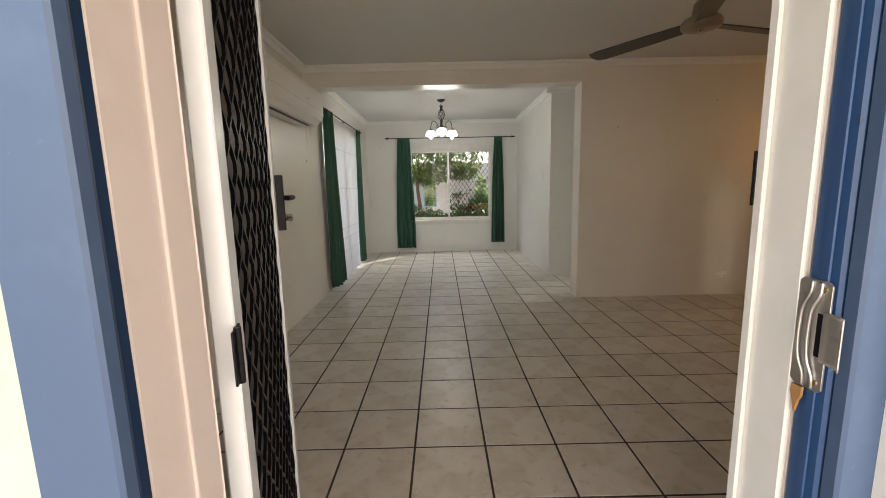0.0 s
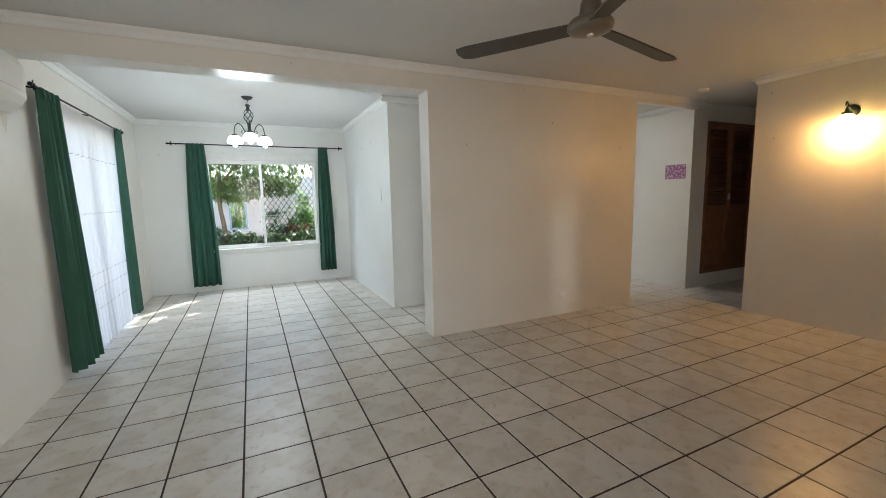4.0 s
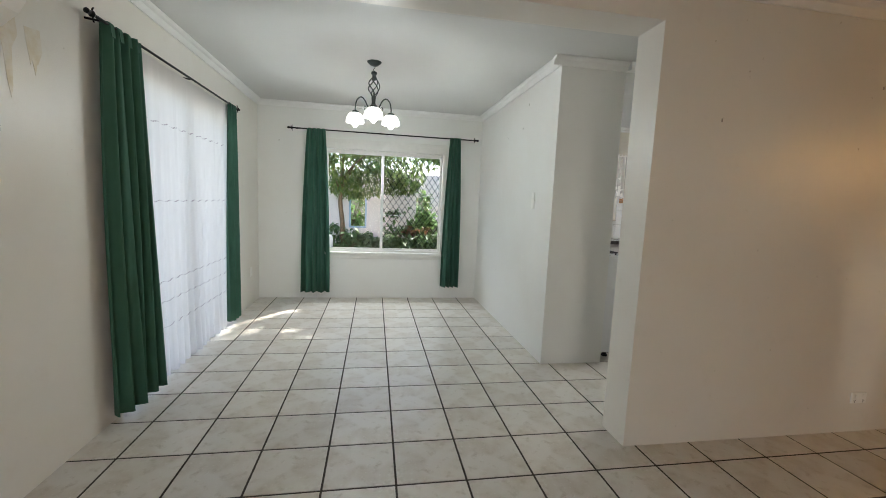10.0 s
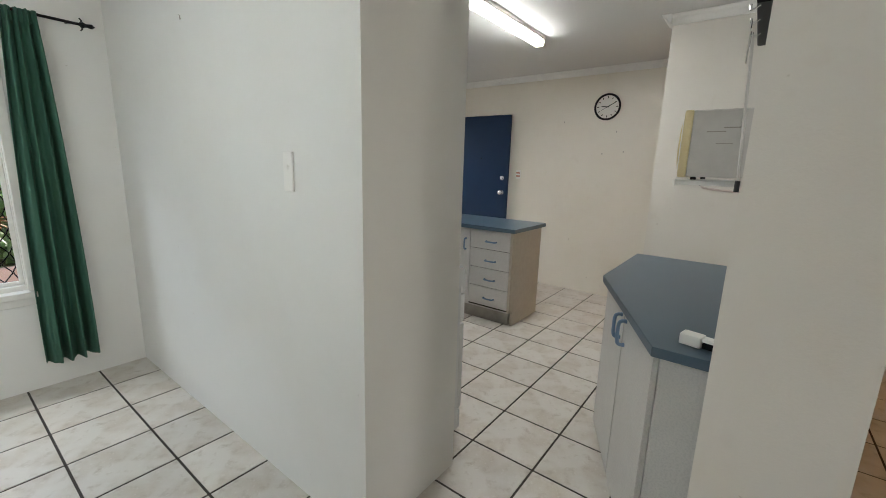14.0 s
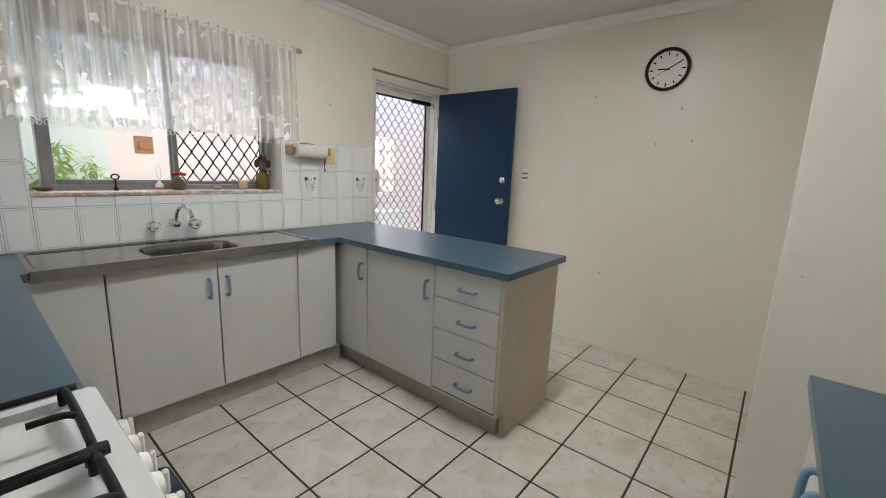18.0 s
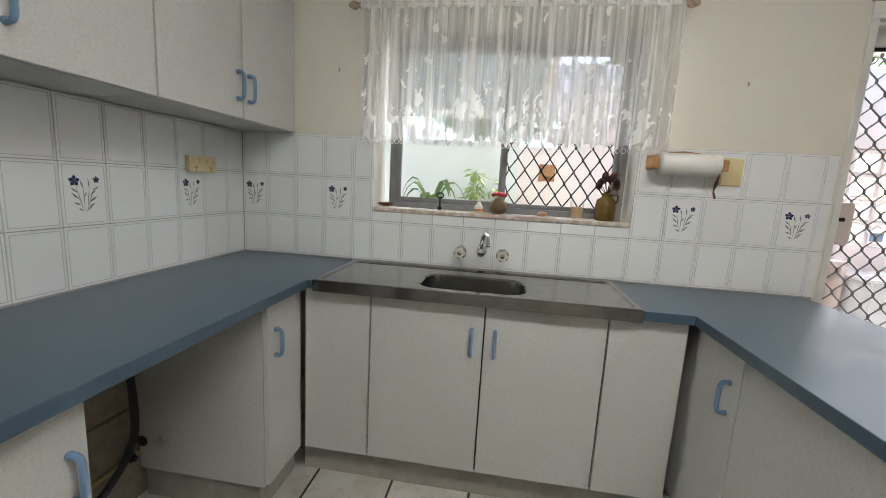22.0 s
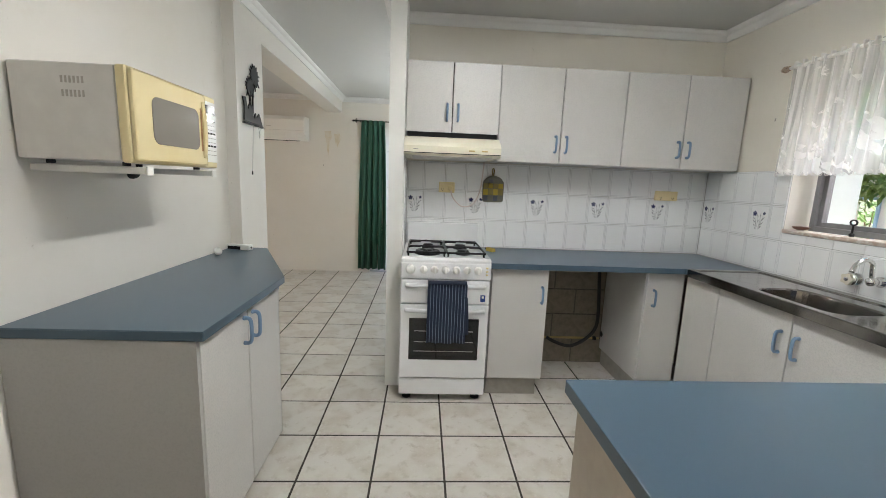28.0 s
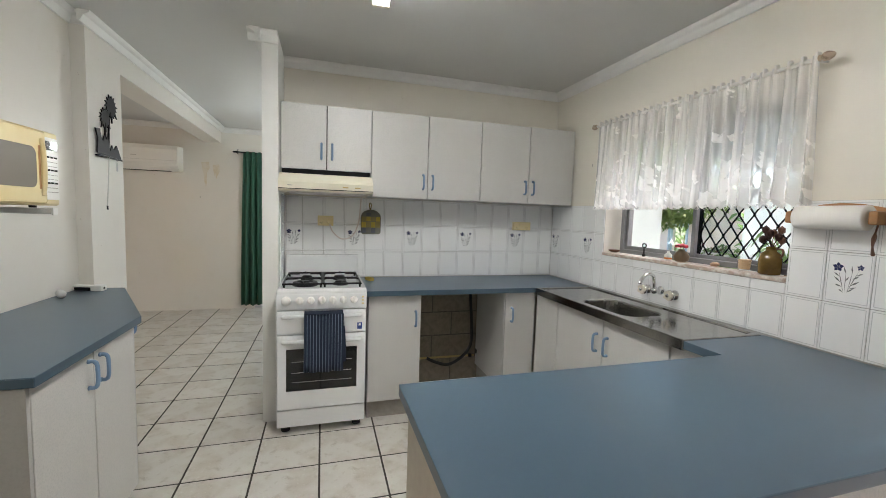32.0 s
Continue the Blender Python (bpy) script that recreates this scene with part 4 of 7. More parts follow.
def cloth(name, parent, mat, start, end, z0, z1, folds, depth, seed, top_pinch=1.0, thick=0.003, label="", hem=None, per=8, rows=14, lobes=0.0, calm=False):
    """A hanging cloth between two points on the floor plan, in vertical folds."""
    rng = random.Random(seed)
    a, b = Vector((*start, 0)), Vector((*end, 0))
    along = (b - a)
    side = Vector((-along.y, along.x, 0)).normalized()
    n = folds * per
    amp = [depth * rng.uniform(0.55, 1.25) for _ in range(folds + 1)]
    shift = [rng.uniform(-0.35, 0.35) for _ in range(folds + 1)]
    bm = bmesh.new()
    uv = bm.loops.layers.uv.new("cloth")
    grid, wide = [], along.length
    for r in range(rows + 1):
        v = r / rows
        line = []
        for k in range(n + 1):
            u = k / n
            f = u * folds
            i = min(int(f), folds - 1)
            am = amp[i] * (1 - (f - i)) + amp[i + 1] * (f - i)
            sh = shift[i] * (1 - (f - i)) + shift[i + 1] * (f - i)
            squeeze = 1 - (1 - top_pinch) * (1 - v) ** 2
            uu = 0.5 + (u - 0.5) * squeeze
            off = am * math.sin(2 * math.pi * f + sh * v * 2) * ((0.08 + 0.92 * v ** 3) if calm else (0.45 + 0.55 * v))
            wob = 0.006 * math.sin(3 * v + i * 1.7)
            if thick:
                off += 0.38 * am * math.sin(2 * math.pi * f * 1.73 + seed + 1.2 * v) * (0.3 + 0.7 * v)
            zb = z0 + lobes * abs(math.sin(math.pi * f * 1.0))
            line.append(bm.verts.new(a + along * uu + side * (off + wob) + Vector((0, 0, z1 + (zb - z1) * v))))
        grid.append(line)
    for r in range(rows):
        for k in range(n):
            fc = bm.faces.new((grid[r][k], grid[r + 1][k], grid[r + 1][k + 1], grid[r][k + 1]))
            fc.smooth = True
            for loop, (i, j) in zip(fc.loops, ((r, k), (r + 1, k), (r + 1, k + 1), (r, k + 1))):
                loop[uv].uv = (j / n * wide * 1.8, i / rows * (z1 - z0))
    ob = part(name, bm, mat, parent, label, True)
    if thick:
        s = ob.modifiers.new("thickness", "SOLIDIFY")
        s.thickness = thick
    return ob


def finial(parent, p, d):
    """An arrow-headed rod end."""
    d = Vector(d)
    bm = tube([Vector(p), Vector(p) + d * 0.02, Vector(p) + d * 0.035, Vector(p) + d * 0.06, Vector(p) + d * 0.075], [0.008, 0.017, 0.010, 0.014, 0.002], 8)
    part("finial", bm, M["black_metal"], parent)
    tip = Vector(p) + d * 0.0
    bm = bmesh.new()
    for s in (-1, 1):
        tube(arc([tip, tip + d * 0.015 + Vector((0, 0, 0.02 * s)), tip + d * 0.005 + Vector((0, 0, 0.034 * s))], 4), 0.004, 6, bm)
    part("scroll", bm, M["black_metal"], parent)


def tabs(parent, places, crosswise):
    """Cloth loops that carry a curtain on its rod."""
    for x, y, z in places:
        strap = [(-0.020, -0.060), (-0.016, -0.01), (-0.010, 0.010), (0.0, 0.0135), (0.010, 0.010), (0.014, -0.012), (0.012, -0.060), (0.009, -0.060), (0.011, -0.012), (0.008, 0.008), (0.0, 0.0105), (-0.008, 0.008), (-0.013, -0.01), (-0.017, -0.060)]
        bm = prism(strap, -0.017, 0.017)
        turn = Matrix(((0, 0, 1, 0), (1, 0, 0, 0), (0, 1, 0, 0), (0, 0, 0, 1))) if crosswise else Matrix(((-1, 0, 0, 0), (0, 0, 1, 0), (0, 1, 0, 0), (0, 0, 0, 1)))
        moved(bm, Matrix.Translation((x, y, z)) @ turn)
        bmesh.ops.recalc_face_normals(bm, faces=bm.faces)
        part("tab", bm, M["green"], parent)


# dining window rod and curtains
ry, rz = FY - 0.065, 2.172
rod = thing("curtain_rod", "black iron curtain rod over the dining window", "curtain rod")
part("pole", tube([(-0.90, ry, rz), (1.405, ry, rz - 0.006)], 0.008, 10), M["black_metal"], rod)
finial(rod, (-0.90, ry, rz), (-1, 0, 0)), finial(rod, (1.405, ry, rz - 0.006), (1, 0, 0))
for x in (-0.86, 0.25, 1.36):
    part("bracket", tube([(x, FY - 0.002, rz), (x, ry, rz - 0.009)], 0.006, 6), M["black_metal"], rod)
c = thing("curtain", "dark green cotton curtain hanging to near the floor", "curtain", "green curtains")
cloth("panel", c, M["green"], (-0.80, ry - 0.022), (-0.44, ry - 0.022), 0.095, rz + 0.004, 4, 0.044, 3, 0.62, per=14)
tabs(c, [(-0.62 + k * 0.055, ry, rz) for k in (-1.5, -0.5, 0.5, 1.5)], True)
c = thing("curtain", "dark green cotton curtain gathered beside the dining window", "curtain", "green curtains")
cloth("panel", c, M["green"], (1.03, ry - 0.018), (1.28, ry - 0.018), 0.17, rz + 0.004, 4, 0.040, 5, 0.55, per=14)
tabs(c, [(1.155 + k * 0.045, ry, rz - 0.005) for k in (-1, 0, 1)], True)
# sliding door rod, curtains and sheer
rx = LX + 0.07
rod = thing("curtain_rod", "black iron curtain rod over the sliding door", "curtain rod")
part("pole", tube([(rx, 5.04, 2.178), (rx, 7.15, 2.178)], 0.008, 10), M["black_metal"], rod)
finial(rod, (rx, 5.04, 2.178), (0, -1, 0)), finial(rod, (rx, 7.15, 2.178), (0, 1, 0))
for y in (5.08, 6.1, 7.11):
    part("bracket", tube([(LX + 0.002, y, 2.178), (rx, y, 2.169)], 0.006, 6), M["black_metal"], rod)
c = thing("curtain", "long dark green cotton curtain beside the sliding door", "curtain", "green curtains")
cloth("panel", c, M["green"], (rx, 5.06), (rx, 5.47), 0.06, 2.183, 5, 0.058, 7, 0.80, per=14)
tabs(c, [(rx, 5.265 + k * 0.075, 2.178) for k in (-1.5, -0.5, 0.5, 1.5)], False)
c = thing("curtain", "dark green cotton curtain at the far side of the sliding door", "curtain", "green curtains")
cloth("panel", c, M["green"], (rx, 6.86), (rx, 7.14), 0.06, 2.183, 4, 0.036, 9, 0.6, per=14)
tabs(c, [(rx, 7.0 + k * 0.06, 2.178) for k in (-1, 0, 1)], False)
c = thing("sheer_curtain", "white sheer curtain with fine embroidered bands before the sliding door", "curtain")
sh = cloth("panel", c, M["sheer"], (LX + 0.035, 5.30), (LX + 0.035, 7.05), 0.03, 2.17, 17, 0.026, 11, 1.0, 0, per=7, calm=True)
thread = material("mauve_grey_thread", (0.27, 0.21, 0.23), 0.9)
for z in (1.80, 1.29, 0.74, 0.60, 0.42):
    bm = bmesh.new()
    for k in range(90):
        y = 5.34 + k * 0.0188
        x = LX + 0.054 + 0.002 * math.sin(k * 1.3)
        add_box(bm, x, x + 0.001, y, y + 0.011, z - 0.03 + 0.006 * math.sin(k * 0.9), z - 0.026 + 0.006 * math.sin(k * 0.9 + 0.8))
    part("embroidery", bm, thread, c, "fine grey embroidered line")

# entry door frame
fr = tagged(new("door_frame"), "timber entry door frame, blue outside and cream within", "door frame", "", "structure")
JL, JR = -0.291, 0.569
part("jamb", box(JL - 0.027, JL, 0.668, 0.803, 0.0, 2.10, 0.003), M["cream_frame"], fr, "cream painted jamb")
part("door_stop", box(JL, JL + 0.003, 0.742, 0.803, 0.0, 2.086, 0.004), M["cream_frame"], fr)
# This side's rebate takes a darker navy, its shade put into the colour.
part("rebate", box(JL - 0.030, JL + 0.002, 0.647, 0.667, 0.0, 2.10, 0.003), M["navy"], fr, "deep blue rebate")
part("casing", box(JL - 0.086, JL + 0.006, 0.622, 0.646, 0.0, 2.16, 0.004), M["blue_frame"], fr, "weathered blue casing")
part("jamb", box(JR + 0.006, JR + 0.052, 0.790, 0.868, 0.0, 2.10, 0.003), M["cream_frame"], fr, "cream painted jamb")
part("screen_jamb", box(JR - 0.004, JR + 0.005, 0.788, 0.880, 0.013, 2.09, 0.003), M["white_alu"], fr, "white aluminium screen jamb")
part("jamb_lip", box(JR - 0.012, JR - 0.0045, 0.862, 0.880, 0.013, 2.09, 0.002), M["white_alu"], fr)
part("rebate", box(JR + 0.004, JR + 0.052, 0.738, 0.786, 0.0, 2.10, 0.004), M["blue_dark"], fr, "deep blue rebate")
part("rebate_bead", box(JR + 0.000, JR + 0.0035, 0.752, 0.766, 0.0, 2.10, 0.0015), M["blue_dark"], fr)
part("casing", box(JR + 0.006, JR + 0.13, 0.712, 0.737, 0.0, 2.16, 0.004), M["blue_frame"], fr, "weathered blue casing")
part("head", box(JL - 0.027, JR + 0.052, 0.665, 0.868, 2.1005, 2.13, 0.003), M["cream_frame"], fr)
part("threshold", box(JL, JR, 0.64, 0.86, -0.002, 0.012, 0.004), M["grey_alu"], fr)
part("catch", box(JR - 0.0145, JR - 0.0125, 0.877, 0.8835, 1.205, 1.29, 0.0005), M["black_metal"], fr, "dark lock keeper")
UPRIGHT = Matrix(((0, 0, 1, 0), (1, 0, 0, 0), (0, 1, 0, 0), (0, 0, 0, 1)))
sp = part("strike_plate", moved(prism([(0.742, 0.96), (0.748, 0.955), (0.784, 0.955), (0.790, 0.96), (0.790, 1.105), (0.784, 1.11), (0.748, 1.11), (0.742, 1.105)], 0.0, 0.003, 0.0006), Matrix.Translation((JR - 0.003, 0, 0)) @ UPRIGHT), M["worn_steel"], fr, "worn zinc strike plate")
bm = bmesh.new()
lip = [(0.748, 0.0), (0.736, -0.0005), (0.724, -0.002), (0.716, -0.005), (0.713, -0.009)]
rows = [[bm.verts.new((JR - 0.0035 + o, y, z)) for z in (1.000, 1.006, 1.064, 1.070)] for y, o in lip]
for a, b in zip(rows, rows[1:]):
    for k in range(3):
        bm.faces.new((a[k], a[k + 1], b[k + 1], b[k])).smooth = True
ob = part("lip", bm, M["worn_steel"], sp)
ob.modifiers.new("thickness", "SOLIDIFY").thickness = 0.002
for dy in (0.0, 0.014):
    part("rib", tube(arc([(JR - 0.0035, 0.756 + dy, 0.957), (JR - 0.005, 0.756 + dy, 0.975), (JR - 0.0065, 0.764 + dy, 0.997), (JR - 0.007, 0.766 + dy, 1.03), (JR - 0.0065, 0.764 + dy, 1.068), (JR - 0.005, 0.756 + dy, 1.09), (JR - 0.0035, 0.756 + dy, 1.108)], 4), 0.0024, 8), M["worn_steel"], sp, "", True)
part("strike_slot", box(JR - 0.0042, JR - 0.003, 0.747, 0.757, 1.005, 1.065), M["black_metal"], sp)
for z in (0.968, 1.098):
    part("screw", lathe([(0.004, -0.0045), (0.004, -0.003)], 10, "X", (JR, 0.752, z)), M["brass"], sp)
part("bare_timber_chip", moved(prism([(0.768, 0.953), (0.784, 0.952), (0.786, 0.94), (0.780, 0.925), (0.777, 0.912), (0.773, 0.93), (0.769, 0.938)], 0.0, 0.004), Matrix.Translation((JR - 0.0045, 0, 0)) @ UPRIGHT), M["pale_timber"], fr, "chip of bare timber under the plate")

# unseen side window of the living room, sized to throw the partition's light patch
w = tagged(new("window_4"), "unseen side window assumed from the partition's light patch", "window", "", "structure")
part("window_frame", frame_bars(SIDE[0], SIDE[1], SIDE[2], SIDE[3], Y0 - 0.10, Y0 - 0.05, 0.03), M["white_alu"], w)
g = part("pane", box(SIDE[0] + 0.03, SIDE[1] - 0.03, Y0 - 0.078, Y0 - 0.074, SIDE[2] + 0.03, SIDE[3] - 0.03), M["glass"], w)
g.visible_shadow = False

# security screen door, folded back into the room
sd = thing("security_door", "white aluminium security screen door with a black diamond grille, open", "door", "", (-0.3006, 0.8688, 0.012), math.degrees(math.atan2(0.963, -0.27)))
LW, LH = 0.72, 2.03
bm = bmesh.new()
for x0, x1, z0, z1 in ((0.0, 0.060, 0.0, LH), (LW - 0.052, LW, 0.0, LH), (0.060, LW - 0.052, 0.0, 0.06), (0.060, LW - 0.052, LH - 0.055, LH)):
    add_box(bm, x0, x1, -0.018, 0.018, z0, z1, 0.003)
part("leaf_frame", bm, M["screen_white"], sd)
part("diamond_grille", diamond_mesh(0.058, LW - 0.051, 0.037, LH - 0.05, 0.0846, 0.108, 0.0072, 0.007, -0.008, 0.0149, 0.10), M["grille"], sd, "black expanded diamond grille", False)
fly = material("grey_fly_mesh", (0.16, 0.14, 0.12), 0.8)
fm = fly.node_tree
_mx, _tr = fm.nodes.new("ShaderNodeMixShader"), fm.nodes.new("ShaderNodeBsdfTransparent")
_mx.inputs[0].default_value = 0.72
fm.links.new(_tr.outputs[0], _mx.inputs[1]), fm.links.new(fm.nodes["Principled BSDF"].outputs[0], _mx.inputs[2])
fm.links.new(_mx.outputs[0], fm.nodes["Material Output"].inputs[0])
part("fly_screen", box(0.05, LW - 0.05, 0.006, 0.0075, 0.05, LH - 0.05), fly, sd, "fine grey insect mesh")
lk = part("lock_plate", box(LW - 0.014, LW + 0.004, -0.042, -0.0182, 1.104, 1.283, 0.002), M["black_metal"], sd, "black lock plate")
part("lever", tube(arc([(LW - 0.004, -0.042, 1.21), (LW - 0.004, -0.062, 1.21), (LW - 0.014, -0.070, 1.211), (LW - 0.045, -0.066, 1.212), (LW - 0.075, -0.058, 1.21)], 4), 0.008, 8), M["black_metal"], lk)
part("cylinder", lathe([(0.011, 0), (0.011, 0.02), (0.009, 0.024)], 12, "Y", (LW - 0.004, -0.042, 1.145)), M["chrome"], lk)
part("outer_lever", tube(arc([(LW - 0.02, 0.018, 1.21), (LW - 0.02, 0.05, 1.21), (LW - 0.05, 0.058, 1.212), (LW - 0.12, 0.055, 1.214)], 4), 0.009, 8), M["black_metal"], sd)
for z in (0.35, 0.97, 1.75):
    hg = part("hinge", boxes((-0.016, 0.014, -0.0225, -0.0185, z - 0.045, z + 0.045), (-0.038, -0.017, -0.0225, -0.0185, z - 0.045, z + 0.045), bevel=0.001), M["black_metal"], sd, "black butt hinge")
    part("pin", tube([(-0.0165, -0.024, z - 0.047), (-0.0165, -0.024, z + 0.047)], 0.006, 8), M["black_metal"], hg)
    for dz in (-0.03, 0.0, 0.03):
        part("screw", lathe([(0.0045, 0), (0.004, 0.0015)], 8, "Y", (0.002, -0.0226, z + dz)), M["chrome"], hg)

# back door
kd = thing("door", "navy blue painted door standing open against the kitchen wall", "door", "", (5.254, FY - 0.012, 0.012), -88.6)
DL, DH = 0.82, 2.045
part("leaf", box(0.0, DL, -0.018, 0.018, 0.0, DH, 0.002), M["navy"], kd)
for z, r in ((1.28, 0.026), (1.098, 0.030)):
    kn = part("knob", lathe([(0.031, 0), (0.031, 0.004), (0.012, 0.008), (0.012, 0.03), (r, 0.038), (r * 1.05, 0.052), (r * 0.7, 0.062), (0.004, 0.064)] if z < 1.2 else
                            [(0.030, 0), (0.029, 0.008), (0.022, 0.012), (0.004, 0.013)], 18, "Y", (DL - 0.075, -0.018, z)), M["chrome"], kd, "chrome door knob" if z < 1.2 else "chrome deadlock", True)
for z in (0.2, 1.0, 1.8):
    part("hinge", tube([(-0.004, -0.022, z - 0.05), (-0.004, -0.022, z + 0.05)], 0.007, 8), M["brass"], kd)
fr = tagged(new("door_frame"), "white painted timber frame of the back door", "door frame", "", "structure")
for a, b in ((KDOOR[0], KDOOR[0] + 0.03), (KDOOR[1] - 0.03, KDOOR[1])):
    part("jamb", box(a, b, FY - 0.008, FY + 0.13, 0.0, KDOOR[3] - 0.031, 0.003), M["white_alu"], fr)
part("head", box(KDOOR[0], KDOOR[1], FY - 0.008, FY + 0.13, KDOOR[3] - 0.03, KDOOR[3], 0.003), M["white_alu"], fr)
part("architrave", box(KDOOR[0] - 0.01, KDOOR[1] + 0.06, FY - 0.016, FY - 0.009, KDOOR[3] - 0.012, KDOOR[3] + 0.032, 0.003), M["white_alu"], fr)
part("drip_cap", box(KDOOR[0] - 0.012, KDOOR[1] + 0.062, FY - 0.034, FY - 0.001, KDOOR[3] + 0.033, KDOOR[3] + 0.046, 0.003), M["plinth"], fr, "weathered grey cap strip")
part("head_bead", box(KDOOR[0] + 0.031, KDOOR[1] - 0.031, FY + 0.02, FY + 0.04, KDOOR[3] - 0.046, KDOOR[3] - 0.031, 0.003), M["white_alu"], fr)
part("viewer", lathe([(0.009, 0.0), (0.009, 0.003), (0.004, 0.004)], 12, "Y", (DL * 0.52, -0.018, 1.52)), M["black_metal"], kd, "dark door viewer")
part("door_stop", box(KDOOR[1] - 0.045, KDOOR[1] - 0.0305, FY + 0.05, FY + 0.10, 0.0, KDOOR[3] - 0.032, 0.003), M["white_alu"], fr)
ks = thing("screen_door", "closed security screen door with a diamond grille at the back door", "door")
SX_0, SX_1 = KDOOR[0] + 0.032, KDOOR[1] - 0.095
part("leaf_frame", frame_bars(SX_0, SX_1, 0.01, KDOOR[3] - 0.10, FY + 0.112, FY + 0.126, 0.015), M["black_metal"], ks)
part("head_bar", box(SX_0, KDOOR[1] - 0.032, FY + 0.10, FY + 0.13, KDOOR[3] - 0.099, KDOOR[3] - 0.032), M["white_alu"], ks)
part("side_bar", box(SX_1 + 0.001, KDOOR[1] - 0.046, FY + 0.10, FY + 0.13, 0.01, KDOOR[3] - 0.10), M["white_alu"], ks)
# Grille colour lifted to grey for the glare of the bright patio behind.
part("diamond_grille", diamond_mesh(SX_0 + 0.015, SX_1 - 0.015, 0.03, KDOOR[3] - 0.115, 0.0846, 0.104, 0.0052, 0.005, FY + 0.118, 0.0, 0.09), material("glare_grey_coat", (0.17, 0.165, 0.17), 0.5), ks, "thin grey diamond grille")
part("lock", box(SX_0 - 0.001, SX_0 + 0.105, FY + 0.060, FY + 0.106, 1.14, 1.33, 0.012, 2), M["cream_frame"], ks, "beige lock case")
part("lock_lever", box(SX_0 + 0.012, SX_0 + 0.065, FY + 0.048, FY + 0.0595, 1.245, 1.262, 0.004), M["black_metal"], ks, "black lever")
cl = part("closer", box(SX_1 - 0.24, SX_1 - 0.01, FY + 0.045, FY + 0.085, KDOOR[3] - 0.135, KDOOR[3] - 0.10, 0.008, 2), M["black_metal"], ks, "black door closer")
part("arm", tube([(SX_1 - 0.02, FY + 0.065, KDOOR[3] - 0.117), (SX_1 + 0.03, FY + 0.045, KDOOR[3] - 0.117), (SX_1 + 0.035, FY + 0.045, KDOOR[3] - 0.15)], 0.005, 6), M["black_metal"], cl)

# ---- living room things ----
ac = thing("air_conditioner", "white wall-mounted split air conditioner, one end peach-coloured", "air conditioner")
ay0, ay1 = 3.065, 4.36
prof = [(0.0, 1.872), (0.11, 1.860), (0.185, 1.868), (0.238, 1.915), (0.262, 1.955), (0.262, 2.125), (0.238, 2.175), (0.0, 2.192)]
bm = bmesh.new()
ra, rb = [[bm.verts.new((LX + 0.002 + x, y, z)) for x, z in prof] for y in (ay0, ay1)]
for i in range(len(prof)):
    bm.faces.new((ra[i], ra[(i + 1) % 8], rb[(i + 1) % 8], rb[i]))
bm.faces.new(ra), bm.faces.new(rb[::-1])
bmesh.ops.recalc_face_normals(bm, faces=bm.faces)
bmesh.ops.bevel(bm, geom=[e for e in bm.edges if abs(e.verts[0].co.y - e.verts[1].co.y) < 0.01], offset=0.008, segments=2, affect="EDGES")
part("body", bm, M["white_plastic"], ac)
# Yellowish end cap, its peach colour raised to include the warm light on it.
part("end_cap", moved(prism([(x, z) for x, z in [(0.004, 1.876), (0.109, 1.864), (0.183, 1.872), (0.234, 1.918), (0.257, 1.957), (0.257, 2.123), (0.235, 2.170), (0.004, 2.187)]], 0, 0.004),
     Matrix.Translation((LX + 0.002, ay0 - 0.001, 0)) @ Matrix.Rotation(radians(90), 4, "X")), material("peach_lit_plastic", (0.86, 0.67, 0.46), 0.4), ac, "yellowish end cap, brightened in colour for the warm light")
for a, b, c, d in ((0.012, 0.022, 1.900, 1.902), (0.028, 0.040, 1.900, 1.902), (0.048, 0.050, 1.903, 1.916), (0.048, 0.050, 1.922, 1.936), (0.012, 0.022, 1.938, 1.940), (0.028, 0.042, 1.938, 1.940)):
    part("knock_out_mark", box(LX + a, LX + b, ay0 - 0.0062, ay0 - 0.0045, c, d), M["black_metal"], ac)
part("outlet_slot", boxes((LX + 0.125, LX + 0.15, ay0 + 0.06, ay1 - 0.10, 1.857, 1.867)), M["black_metal"], ac, "dark air outlet slot")
part("louvre", moved(box(-0.03, 0.03, ay0 + 0.05, ay1 - 0.09, -0.003, 0.003, 0.002), Matrix.Translation((LX + 0.212, 0, 1.884)) @ Matrix.Rotation(radians(-45), 4, "Y")), M["white_plastic"], ac)
part("seam", box(LX + 0.2635, LX + 0.2655, ay0 + 0.01, ay1 - 0.01, 1.985, 1.988), M["grey_metal"], ac)
part("badge", box(LX + 0.2635, LX + 0.266, 3.86, 3.92, 2.03, 2.04), M["grey_metal"], ac)

fan = thing("ceiling_fan", "brushed metal ceiling fan with three dark blades", "ceiling fan", "", (1.577, 2.712, -0.053))
part("canopy", lathe([(0.0, 2.5465), (0.065, 2.5465), (0.065, 2.49), (0.03, 2.455), (0.0, 2.455)], 20), M["fan_metal"], fan, "", True)
part("downrod", tube([(0, 0, 2.465), (0, 0, 2.29)], 0.012, 12), M["fan_metal"], fan)
part("motor", lathe([(0.0, 2.315), (0.034, 2.315), (0.047, 2.30), (0.054, 2.235), (0.054, 2.225), (0.095, 2.218), (0.108, 2.20), (0.108, 2.185), (0.10, 2.17), (0.06, 2.158), (0.02, 2.154), (0.0, 2.154)], 28), M["fan_metal"], fan, "", True)
part("cap", lathe([(0.0, 2.156), (0.018, 2.155), (0.016, 2.146), (0.0, 2.145)], 12), M["chrome"], fan)
